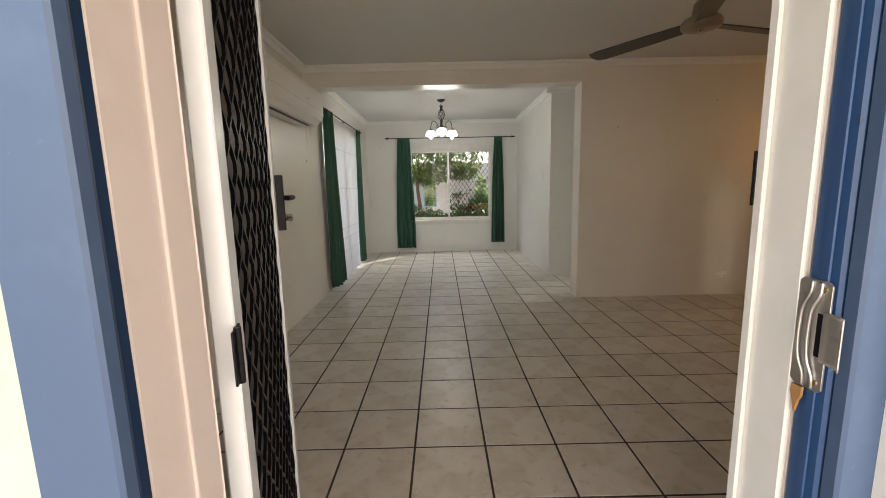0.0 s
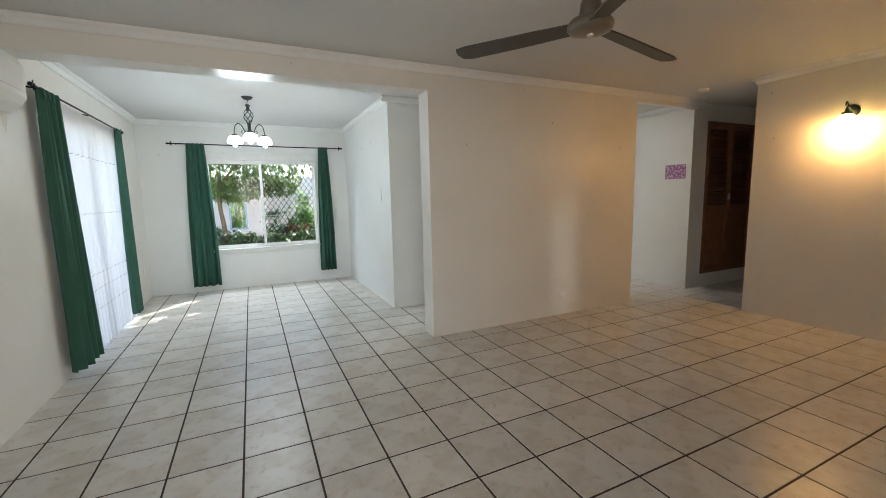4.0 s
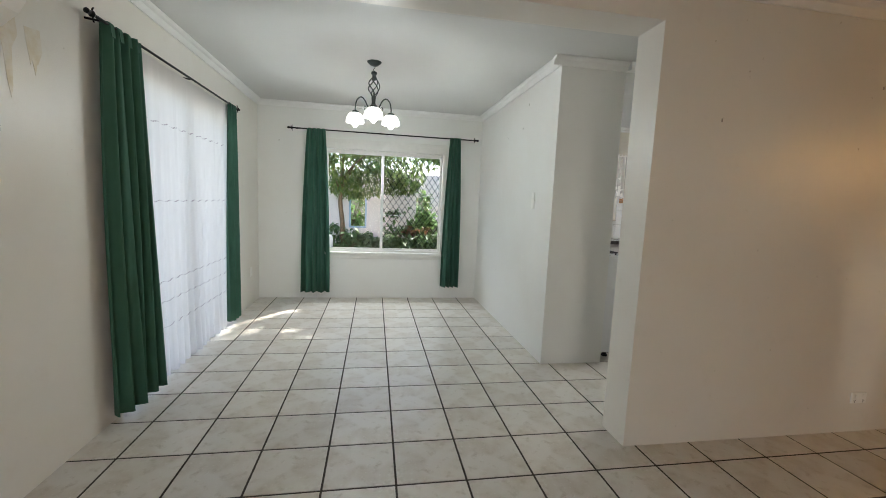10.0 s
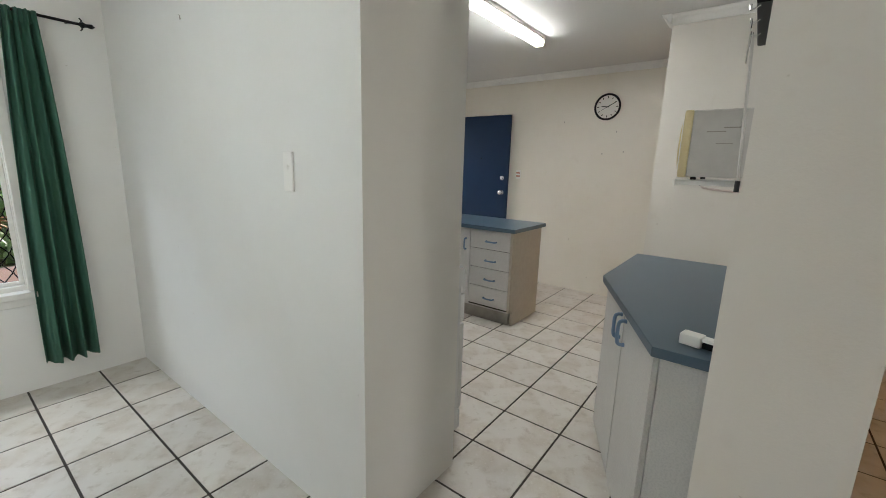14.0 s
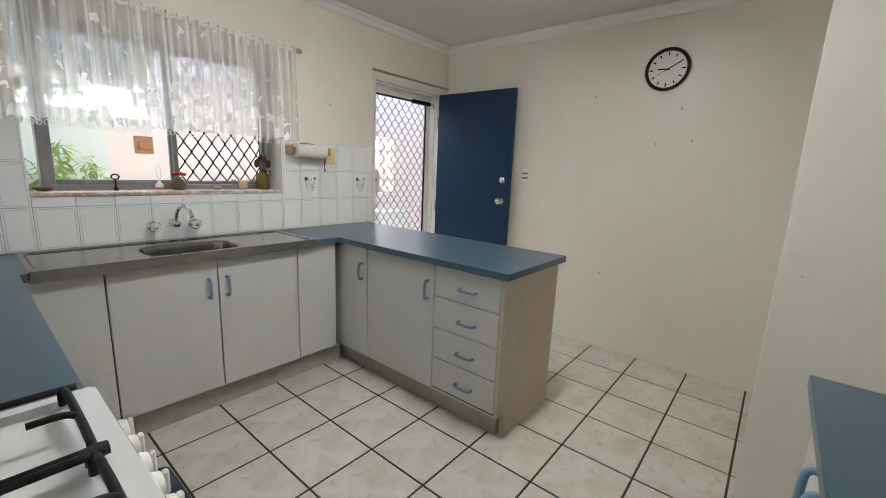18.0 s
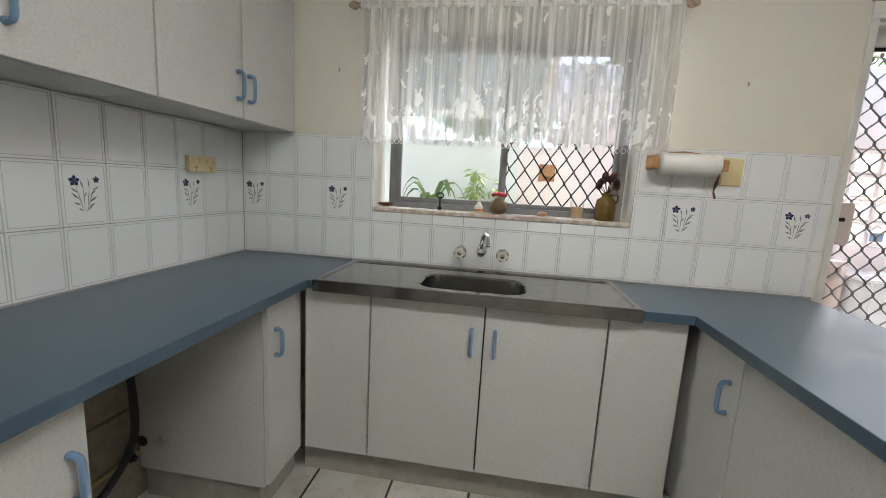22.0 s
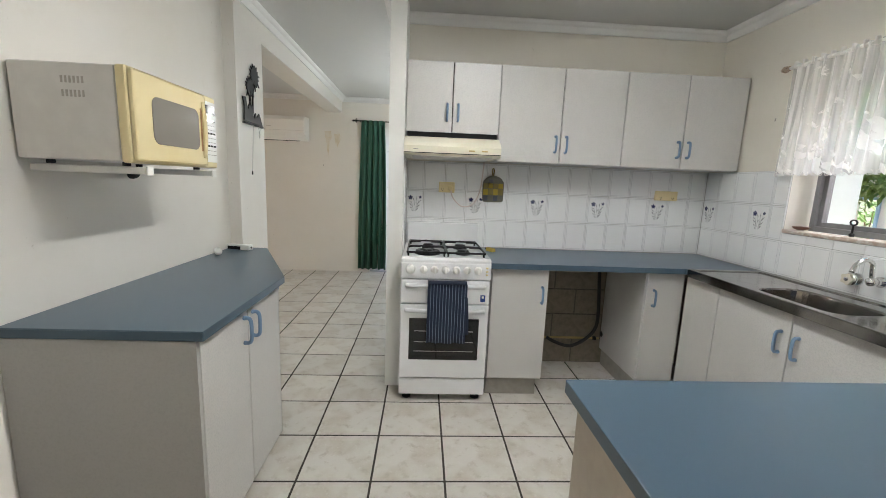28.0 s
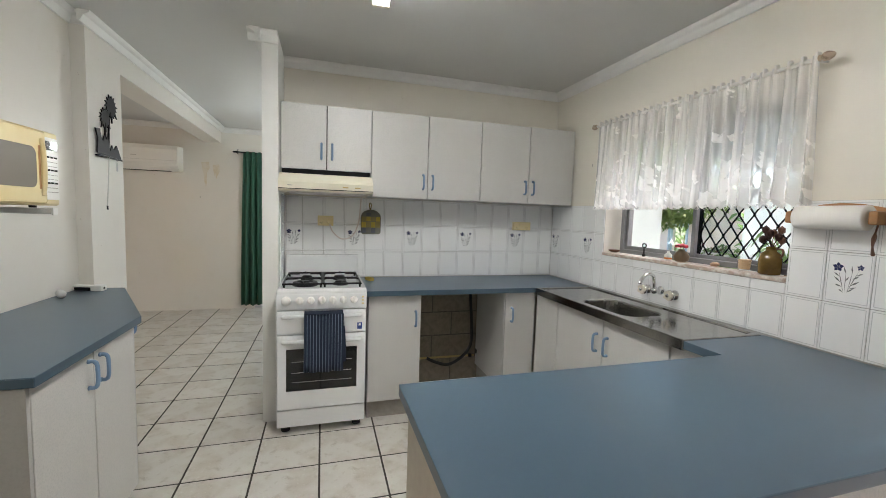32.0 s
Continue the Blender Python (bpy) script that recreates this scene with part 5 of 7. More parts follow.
for a, droop in ((126, 0.3), (7.5, 4.0), (247, 1.5)):
    pts = [(0.085, -0.045), (0.30, -0.058), (0.64, -0.066), (0.695, -0.05), (0.712, 0.0), (0.702, 0.045), (0.64, 0.055), (0.30, 0.052), (0.085, 0.045)]
    bm = moved(prism(pts, -0.004, 0.004), Matrix.Translation((0, 0, 2.193)) @ Matrix.Rotation(radians(a), 4, "Z") @ Matrix.Rotation(radians(droop), 4, "Y") @ Matrix.Rotation(radians(12), 4, "X"))
    part("blade", bm, M["fan_blade"], fan)

ch = thing("chandelier", "dark iron chandelier with three lit opal glass shades", "chandelier", "", (0.09, 6.32, 0.012))
part("canopy", lathe([(0.0, 2.482), (0.062, 2.482), (0.06, 2.476), (0.035, 2.454), (0.012, 2.448), (0.0, 2.448)], 20), M["wrought"], ch, "", True)
part("hook", tube(arc([(0, 0, 2.45), (0.006, 0, 2.435), (-0.006, 0, 2.42), (0, 0, 2.405)], 4), 0.003, 6), M["wrought"], ch)
part("collar", lathe([(0.008, 2.405), (0.022, 2.40), (0.028, 2.385), (0.016, 2.375), (0.016, 2.345), (0.022, 2.34), (0.012, 2.33)], 14), M["wrought"], ch)
for k in range(5):
    pts = []
    for i in range(13):
        v = i / 12
        a = 2 * math.pi * (k / 5 + 0.45 * v)
        r = 0.012 + 0.038 * math.sin(math.pi * v)
        pts.append((r * math.cos(a), r * math.sin(a), 2.36 - 0.165 * v))
    part("twisted_bar", tube(pts, 0.0045, 6), M["wrought"], ch)
part("stem", lathe([(0.014, 2.20), (0.020, 2.19), (0.016, 2.15), (0.022, 2.11), (0.03, 2.10), (0.03, 2.09), (0.012, 2.075), (0.004, 2.06)], 14), M["wrought"], ch, "", True)
for k in range(3):
    a = radians(-89 + 120 * k)
    ca, sa = math.cos(a), math.sin(a)
    P = lambda r, z: (r * ca, r * sa, z)
    arm = part("arm", tube(arc([P(0.02, 2.10), P(0.055, 2.115), P(0.085, 2.17), P(0.125, 2.20), P(0.165, 2.175), P(0.18, 2.12), P(0.18, 2.085)], 5), 0.0055, 7), M["wrought"], ch)
    part("curl", tube(arc([P(0.055, 2.112), P(0.075, 2.09), P(0.095, 2.105), P(0.085, 2.122), P(0.075, 2.115)], 4), 0.004, 6), M["wrought"], arm)
    part("cup", lathe([(0.012, 2.09), (0.030, 2.082), (0.034, 2.07), (0.0, 2.068)], 14, at=(0.18 * ca, 0.18 * sa, 0)), M["wrought"], arm)
    part("shade", lathe([(0.022, 2.068), (0.045, 2.062), (0.066, 2.04), (0.076, 2.01), (0.078, 1.985), (0.074, 1.985), (0.062, 2.03), (0.02, 2.055)], 24, at=(0.18 * ca, 0.18 * sa, 0)), M["shade"], arm, "lit opal glass shade", True)
    part("bulb", lathe([(0.0, 2.03), (0.018, 2.02), (0.028, 1.99), (0.026, 1.965), (0.012, 1.95), (0.0, 1.948)], 14, at=(0.18 * ca, 0.18 * sa, 0)), M["shade"], arm, "lit bulb", True)

sc = thing("wall_light", "dark green wall light with a lit amber glass shade", "wall light", "", (RX, 2.96, 0))
part("backplate", lathe([(0.0, 0.0), (0.055, 0.0), (0.052, 0.012), (0.03, 0.022), (0.0, 0.024)], 18, "X", (-0.0, 0, 2.02)), M["wrought"], sc, "", True).data.transform(Matrix.Diagonal((-1, 1, 1, 1)))
part("arm", tube(arc([(-0.02, 0, 2.02), (-0.06, 0, 2.045), (-0.09, 0.0, 2.055), (-0.105, 0.0, 2.03), (-0.105, 0.0, 2.0)], 5), 0.007, 8), M["wrought"], sc)
part("curl", tube(arc([(-0.085, 0, 2.055), (-0.11, 0, 2.09), (-0.13, 0, 2.08), (-0.125, 0, 2.055)], 4), 0.005, 6), M["wrought"], sc)
part("cup", lathe([(0.012, 2.008), (0.034, 2.0), (0.038, 1.985), (0.0, 1.982)], 14, at=(-0.105, 0, 0)), M["wrought"], sc)
part("shade", lathe([(0.022, 1.984), (0.05, 1.975), (0.07, 1.945), (0.075, 1.91), (0.071, 1.91), (0.06, 1.945), (0.02, 1.97)], 24, at=(-0.105, 0, 0)), M["amber"], sc, "lit amber glass shade", True)


def outlet(x, y, z, nx, ny, wide=0.115, high=0.07, label="white double power outlet low on the wall", mat="white_plastic", toggles=2, name="power_outlet", deep=0.010):
    o = thing(name, label, "power outlet" if name == "power_outlet" else "switch", "", (x, y, z), math.degrees(math.atan2(ny, nx)) - 90)
    part("plate", box(-wide / 2, wide / 2, 0.001, deep, -high / 2, high / 2, 0.003), M[mat], o)
    for k in range(toggles):
        u = (k - (toggles - 1) / 2) * wide / max(toggles, 1)
        part("toggle", box(u - 0.006, u + 0.006, deep, deep + 0.0035, high * 0.05, high * 0.05 + 0.018, 0.001), M[mat], o)
    if name == "power_outlet":
        for k in range(2):
            u = (k - 0.5) * wide * 0.55
            part("socket_pins", boxes((u - 0.008, u - 0.005, deep - 0.0002, deep + 0.0006, -0.018, -0.010), (u + 0.005, u + 0.008, deep - 0.0002, deep + 0.0006, -0.018, -0.010), (u - 0.0015, u + 0.0015, deep - 0.0002, deep + 0.0006, -0.029, -0.021)), M["black_metal"], o)
    return o


outlet(3.135, PY0, 0.226, 0, -1)
outlet(LX, 3.33, 0.475, 1, 0, label="white power outlet on the side wall")
outlet(RX, 1.46, 0.495, -1, 0, label="white power outlet under the wall light")
outlet(LX, 7.78, 0.40, 1, 0, 0.07, 0.11, "small white wall plate in the dining corner", toggles=1, name="wall_plate")
outlet(DX0, 6.168, 1.378, -1, 0, 0.06, 0.145, "white light switch on the dining wall", toggles=1, name="light_switch")
sm = thing("smoke_alarm", "round white smoke alarm on the hall ceiling", "smoke alarm", "", (4.81, 4.22, CZ - 2.48))
part("body", lathe([(0.0, 2.446), (0.03, 2.446), (0.048, 2.452), (0.055, 2.466), (0.055, 2.479), (0.0, 2.479)], 20), M["white_plastic"], sm, "", True)
part("grille", lathe([(0.05, 2.458), (0.0525, 2.459), (0.0525, 2.463), (0.05, 2.464)], 20), M["grey_metal"], sm)


def wall_hook(x, y, z, nx, ny):
    h = thing("picture_hook", "tiny metal picture hook on the painted wall", "hook", "picture hooks", (x, y, z), math.degrees(math.atan2(ny, nx)) - 90)
    part("plate", box(-0.004, 0.004, 0.0005, 0.003, -0.010, 0.008), M["plinth"], h)
    part("nail", tube([(0, 0, 0.006), (0, 0.008, 0.010)], 0.002, 5), M["grey_metal"], h)


for row in ((1.93, PY0, 1.83, 0, -1), (2.95, PY0, 2.08, 0, -1), (3.95, PY0, 1.86, 0, -1), (RX, 3.55, 1.86, -1, 0), (RX, 2.05, 1.93, -1, 0), (RX, 3.6, 2.32, -1, 0), (LX, 3.35, 1.62, 1, 0),
            (LX, 4.55, 1.55, 1, 0), (-1.08, FY, 2.02, 0, -1), (0.2, FY, 2.28, 0, -1), (DX0, 7.0, 2.05, -1, 0), (DX0, 6.55, 2.08, -1, 0), (DX0, 6.42, 2.28, -1, 0),
            (KX, 6.66, 1.95, -1, 0), (KX, 6.07, 1.83, -1, 0), (KX, 5.98, 1.62, -1, 0), (KX, 6.2, 1.6, -1, 0), (2.2, FY, 1.83, 0, -1), (4.02, FY, 1.80, 0, -1), (3.3, 4.74, 2.05, 0, 1)):
    wall_hook(*row)

# hall cupboard
cb = thing("louvre_cupboard", "brown varnished timber built-in cupboard with two louvred doors", "cupboard")
x0, x1, z0, z1 = CLOSET
part("frame", frame_bars(x0, x1, z0, z1, HN - 0.004, HN + 0.06, 0.035), M["louvre"], cb)
xm = (x0 + x1) / 2
for a, b in ((x0 + 0.037, xm - 0.001), (xm + 0.001, x1 - 0.037)):
    dr = part("door", frame_bars(a, b, z0 + 0.037, z1 - 0.037, HN + 0.005, HN + 0.035, 0.055), M["louvre"], cb)
    part("mid_rail", box(a + 0.055, b - 0.055, HN + 0.005, HN + 0.035, 1.06, 1.13), M["louvre"], dr)
    part("lower_panel", box(a + 0.055, b - 0.055, HN + 0.015, HN + 0.025, z0 + 0.09, 1.06), M["louvre"], dr)
    z = 1.15
    while z < z1 - 0.10:
        part("slat", moved(box(a + 0.055, b - 0.055, -0.016, 0.016, -0.003, 0.003), Matrix.Translation((0, HN + 0.02, z)) @ Matrix.Rotation(radians(40), 4, "X")), M["louvre"], dr)
        z += 0.034
part("latch", box(xm - 0.02, xm + 0.02, HN - 0.008, HN + 0.004, 1.21, 1.30, 0.003), M["grey_metal"], cb, "grey metal latch")
part("back", box(x0, x1, HN + 0.082, HN + 0.099, z0, z1), M["louvre"], cb)
pc = thing("wall_print", "small mauve and white print taped to the wall", "picture")
part("sheet", box(KX - 0.004, KX - 0.001, 4.755, 5.052, 1.512, 1.706), M["pink"], pc)


# ---- kitchen things ----
tp = thing("sink_tap", "chrome wall-mounted swivel tap with two faceted handles", "tap", "", (2.948, FY - 0.012, 0.014))
part("base", lathe([(0.026, 0), (0.026, 0.006), (0.016, 0.012), (0.016, 0.03), (0.019, 0.034), (0.019, 0.06), (0.01, 0.064)], 16, "Y", (0, 0, 0.985)), M["chrome"], tp, "", True)
part("spout", tube(arc([(0, -0.05, 0.99), (0, -0.055, 1.03), (0.01, -0.075, 1.075), (0.02, -0.12, 1.09), (0.03, -0.17, 1.072), (0.034, -0.195, 1.035)], 5), 0.010, 10), M["chrome"], tp, "", True)
for x in (-0.102, 0.102):
    h = part("tap_handle", lathe([(0.030, 0), (0.028, 0.008), (0.013, 0.012), (0.013, 0.024), (0.028, 0.028), (0.031, 0.034), (0.030, 0.042)], 16, "Y", (x, 0, 0.975)), M["chrome"], tp, "", True)
    lobes = [((0.026 + 0.004 * math.cos(5 * k * math.pi / 15)) * math.cos(k * math.pi / 15), (0.026 + 0.004 * math.cos(5 * k * math.pi / 15)) * math.sin(k * math.pi / 15)) for k in range(30)]
    part("grip", moved(prism(lobes, 0, 0.016), Matrix.Translation((x, -0.0425, 0.975)) @ Matrix.Rotation(radians(90), 4, "X")), M["pearl"], h, "lobed cream grip")
    part("cap", lathe([(0.011, 0.0587), (0.0105, 0.0605), (0.004, 0.061)], 14, "Y", (x, 0, 0.975)), M["chrome"], h, "chrome cap")

tw = thing("tea_towel", "navy tea towel with pale stripes over the oven handle", "tea towel")
cloth("cloth", tw, M["towel"], (2.358, 6.038), (2.358, 6.272), 0.420, 0.784, 3, 0.007, 21, 1.0, 0.004, rows=8)
navy_plain = material("plain_navy_cloth", (0.012, 0.020, 0.042), 0.95, bump=(400, 0.5, 0.002))
bm = bmesh.new()
turns = [(2.334 + 0.0255 * math.cos(a), 0.781 + 0.014 * math.sin(a)) for a in [math.pi * k / 8 for k in range(9)]]
rows = [[bm.verts.new((x, y, z)) for x, z in turns] for y in (6.039, 6.115, 6.19, 6.268)]
for a, b in zip(rows, rows[1:]):
    for k in range(8):
        bm.faces.new((a[k], a[k + 1], b[k + 1], b[k])).smooth = True
ob = part("fold", bm, navy_plain, tw)
ob.modifiers.new("thickness", "SOLIDIFY").thickness = 0.004
part("back_drop", box(2.306, 2.310, 6.04, 6.266, 0.655, 0.782, 0.001), navy_plain, tw)
cloth("flap", tw, navy_plain, (2.346, 6.18), (2.346, 6.290), 0.475, 0.70, 2, 0.005, 23, 0.8, 0.003, rows=6)

mw = thing("microwave", "yellowed cream microwave oven with grey steel case on wall bracket", "microwave")
x0, x1, y0, y1, z0, z1 = 2.810, 3.338, 4.748, 5.092, 1.399, 1.684
part("case", box(x0 + 0.004, x1 - 0.004, y0, y1 - 0.035, z0, z1, 0.004), M["grey_metal"], mw, "grey steel case")
part("front_frame", box(x0, x1, y1 - 0.035, y1, z0 - 0.004, z1 + 0.003, 0.012, 3), M["cream_plastic"], mw)
dr = part("door", box(x0 + 0.105, x1 - 0.006, y1, y1 + 0.014, z0 + 0.004, z1 - 0.004, 0.012, 3), M["cream_plastic"], mw)
bm = bmesh.new()
loft(bm, [[(p[0], y1 + 0.0142, p[1]) for p in rrect(x0 + 0.166, x1 - 0.088, z0 + 0.063, z1 - 0.070, 0, 0.03)], [(p[0], y1 + 0.0165, p[1]) for p in rrect(x0 + 0.166, x1 - 0.088, z0 + 0.063, z1 - 0.070, 0, 0.03)]])
bmesh.ops.recalc_face_normals(bm, faces=bm.faces)
part("window", bm, material("grey_microwave_window", (0.22, 0.20, 0.17), 0.15), dr, "grey smoked window")
part("grip", tube(arc([(x0 + 0.130, y1 + 0.010, z0 + 0.035), (x0 + 0.128, y1 + 0.017, z0 + 0.07), (x0 + 0.127, y1 + 0.019, z0 + 0.14), (x0 + 0.128, y1 + 0.017, z1 - 0.07), (x0 + 0.130, y1 + 0.010, z1 - 0.035)], 4), 0.0085, 8, flat=1.4), M["cream_plastic"], dr, "", True)
# Brown strip laid on the door in place of shade in the recess.
part("grip_slot", box(x0 + 0.139, x0 + 0.150, y1 + 0.0138, y1 + 0.0150, z0 + 0.06, z1 - 0.06, 0.0005), M["pale_timber"], dr, "brown strip drawn for the shadow in the finger slot")
pn = part("control_panel", box(x0 + 0.010, x0 + 0.096, y1 + 0.0002, y1 + 0.004, z0 + 0.02, z1 - 0.02, 0.001), M["white_plastic"], mw)
part("display", box(x0 + 0.018, x0 + 0.088, y1 + 0.004, y1 + 0.005, z1 - 0.07, z1 - 0.035), M["dark_glass"], pn)
for r in range(9):
    for c in range(3):
        part("button", box(x0 + 0.018 + c * 0.024, x0 + 0.037 + c * 0.024, y1 + 0.004, y1 + 0.0048, z1 - 0.10 - r * 0.017, z1 - (0.0975 if r % 3 else 0.093) - r * 0.017), M["plinth"] if r % 3 else M["dark_glass"], pn)
for side, xx in ((1, x1 - 0.0038), (-1, x0 + 0.0032)):
    for r in range(2):
        for c in range(6):
            if side > 0:
                part("vent_slot", box(xx - 0.0005, xx + 0.0008, 4.90 + c * 0.012, 4.906 + c * 0.012, 1.585 + r * 0.04, 1.605 + r * 0.04), M["plinth"], mw)
part("vent_badge", box(x0 + 0.003, x0 + 0.0045, 4.80, 4.818, z1 - 0.05, z1 - 0.032), M["plinth"], mw)
part("scuff", boxes((x0 + 0.003, x0 + 0.0044, 4.93, 5.00, 1.59, 1.594), (x0 + 0.003, x0 + 0.0044, 4.88, 4.94, 1.605, 1.61), (x0 + 0.003, x0 + 0.0044, 4.90, 4.96, 1.54, 1.543)), M["plinth"], mw, "dark scuff marks")
for x in (x0 + 0.06, x1 - 0.06):
    for y in (y0 + 0.05, y1 - 0.06):
        part("foot", lathe([(0.012, z0 - 0.013), (0.012, z0)], 10, at=(x, y, 0)), M["rubber"], mw)
br = thing("wall_bracket", "white steel wall bracket under the microwave", "bracket")
for x in (x0 + 0.06, x1 - 0.06):
    part("arm", box(x - 0.014, x + 0.014, 4.742, 5.10, 1.361, 1.3845, 0.003), M["white_alu"], br)
    part("end_cap", box(x - 0.016, x + 0.016, 5.100, 5.106, 1.357, 1.3875, 0.002), M["white_plastic"], br)
cd = thing("appliance_cable", "black power cable and plug hanging from the microwave", "cord")
part("cable", tube(arc([(2.80, 4.765, 1.62), (2.775, 4.758, 1.55), (2.772, 4.757, 1.47), (2.79, 4.757, 1.40), (2.83, 4.757, 1.355)], 5), 0.004, 6), M["rubber"], cd)
part("plug", lathe([(0.006, 0.0), (0.016, 0.02), (0.018, 0.04), (0.018, 0.045)], 10, "X", (2.83, 4.766, 1.355)), M["rubber"], cd)
cn = thing("conduit", "cream plastic conduit running down the kitchen wall", "conduit")
part("pipe", tube(arc([(4.119, 5.11, 1.34), (4.117, 5.09, 1.315), (4.119, 4.95, 1.30), (4.119, 4.80, 1.295), (4.119, 4.765, 1.27), (4.119, 4.76, 1.15), (4.119, 4.76, 0.0)], 5), 0.008, 8), M["cream_frame"], cn)
part("hole", lathe([(0.022, 0), (0.022, 0.004), (0.0, 0.005)], 12, "X", (4.120, 5.112, 1.348)), M["black_metal"], cn, "dark hole round the conduit")

# palm-tree key holder on the pilaster
kh = thing("key_holder", "black cut-out palm tree key holder on the pilaster", "key holder")
yy = PY1 + 0.002
for cx_, cz_, r in ((1.70, 2.04, 0.082), (1.78, 1.955, 0.07)):
    pts = []
    for k in range(15):
        a = 2 * math.pi * k / 15
        for da, f in ((-0.16, 0.66), (0.0, 1.0 + 0.12 * math.sin(3 * k)), (0.12, 0.74)):
            pts.append((cx_ + r * f * math.cos(a + da), r * f * math.sin(a + da) - 0.012 * f * f))
    part("palm_head", moved(prism(pts, 0, 0.007), Matrix.Translation((0, yy + 0.0078 + (0.003 if r < 0.07 else 0), cz_)) @ Matrix.Rotation(radians(90), 4, "X")), M["black_metal"], kh)
part("trunk", tube([(1.75, yy + 0.004, 1.76), (1.735, yy + 0.004, 1.90), (1.712, yy + 0.004, 2.0)], [0.008, 0.006, 0.005], 6), M["black_metal"], kh)
part("trunk", tube([(1.785, yy + 0.005, 1.76), (1.785, yy + 0.005, 1.86), (1.782, yy + 0.005, 1.92)], [0.008, 0.006, 0.005], 6), M["black_metal"], kh)
part("board", moved(prism([(1.605, 0), (1.905, 0.01), (1.895, 0.10), (1.92, 0.155), (1.87, 0.16), (1.862, 0.12), (1.84, 0.085), (1.82, 0.125), (1.80, 0.10), (1.78, 0.125), (1.752, 0.035), (1.725, 0.08), (1.705, 0.05), (1.665, 0.085), (1.645, 0.06)], 0, 0.008),
     Matrix.Translation((0, yy + 0.0165, 1.71)) @ Matrix.Rotation(radians(90), 4, "X")), M["black_metal"], kh)
part("ledge", box(1.605, 1.905, yy, yy + 0.022, 1.702, 1.711, 0.002), M["black_metal"], kh)
for x in (1.62, 1.70, 1.80):
    part("hook", tube(arc([(x, yy + 0.016, 1.704), (x, yy + 0.028, 1.696), (x, yy + 0.030, 1.706)], 3), 0.002, 5), M["chrome"], kh)
ky = thing("keys", "small bunch of keys on the key holder", "keys")
part("ring", tube([(1.70 + 0.012 * math.cos(a), yy + 0.028, 1.685 + 0.012 * math.sin(a)) for a in [2 * math.pi * i / 12 for i in range(13)]], 0.0012, 5), M["chrome"], ky)
part("key", box(1.692, 1.708, yy + 0.026, yy + 0.029, 1.625, 1.675, 0.001), M["chrome"], ky)
wd = thing("hanging_rod", "thin metal blind rod hanging on the pilaster", "rod")
part("rod", tube([(1.80, yy + 0.028, 1.70), (1.803, yy + 0.012, 1.40)], 0.003, 6), M["grey_metal"], wd)
part("tip", tube([(1.803, yy + 0.012, 1.40), (1.803, yy + 0.012, 1.375)], 0.005, 6), M["rubber"], wd)
ph = thing("phone_bracket", "white plastic wall-phone bracket lying on the worktop", "phone bracket", "", (2.05, 4.80, LZ), 78)
part("end_block", box(0.055, 0.115, -0.024, 0.024, 0.001, 0.036, 0.006, 2), M["white_plastic"], ph)
part("slide", box(-0.045, 0.055, -0.016, 0.016, 0.022, 0.034, 0.004, 2), M["white_plastic"], ph)
part("rail", box(-0.042, 0.0545, -0.012, 0.012, 0.001, 0.0215, 0.002), M["black_metal"], ph, "dark rail under the slide")
part("screw_recess", lathe([(0.007, -0.0235), (0.006, -0.025)], 10, "X", (0.116 + 0.0245, 0, 0.018)), M["black_metal"], ph)
sk = thing("salt_shaker", "small white shaker lying on the worktop", "shaker", "", (2.26, 4.80, LZ + 0.022), 35)
part("body", lathe([(0.004, -0.03), (0.020, -0.028), (0.021, 0.01), (0.017, 0.024), (0.012, 0.03), (0.003, 0.031)], 14, "X"), M["white_plastic"], sk, "", True)

ck2 = thing("wall_clock", "round black-rimmed wall clock with a white face", "clock", "", (KX - 0.001, 6.19, 2.09), -90)
part("face", lathe([(0.0, 0.008), (0.122, 0.008), (0.122, 0.0), (0.0, 0.0)], 36, "Y"), M["white_paper"], ck2)
part("rim", lathe([(0.118, 0.0), (0.136, 0.0), (0.140, 0.012), (0.134, 0.024), (0.122, 0.026), (0.118, 0.012), (0.118, 0.0)], 36, "Y", cap=False), M["black_metal"], ck2, "black rim", True)
for k in range(12):
    a = radians(30 * k)
    part("hour_mark", moved(box(-0.004, 0.004, -0.010, -0.008, 0.088, 0.105 if k % 3 else 0.098 + 0.012), Matrix.Rotation(a, 4, "Y")), M["black_metal"], ck2)
for a, ln, wd_ in ((-85, 0.062, 0.005), (62, 0.09, 0.0035), (240, 0.07, 0.0015)):
    part("clock_hand", moved(box(-wd_, wd_, -0.0125, -0.011, -0.015, ln), Matrix.Rotation(radians(a), 4, "Y")), M["black_metal"], ck2)

fl = thing("fluorescent_light", "lit fluorescent batten light on the kitchen ceiling", "ceiling light")
part("diffuser", box(2.825, 4.045, 6.37, 6.44, 2.42, 2.462, 0.012, 3), M["tube_glow"], fl, "lit ribbed diffuser")
part("base", box(2.81, 4.06, 6.36, 6.45, 2.4625, 2.494), M["white_alu"], fl)
for a in (2.80, 4.046):
    part("end_cap", box(a, a + 0.024, 6.362, 6.448, 2.414, 2.4615, 0.004), M["cream_hood"], fl)

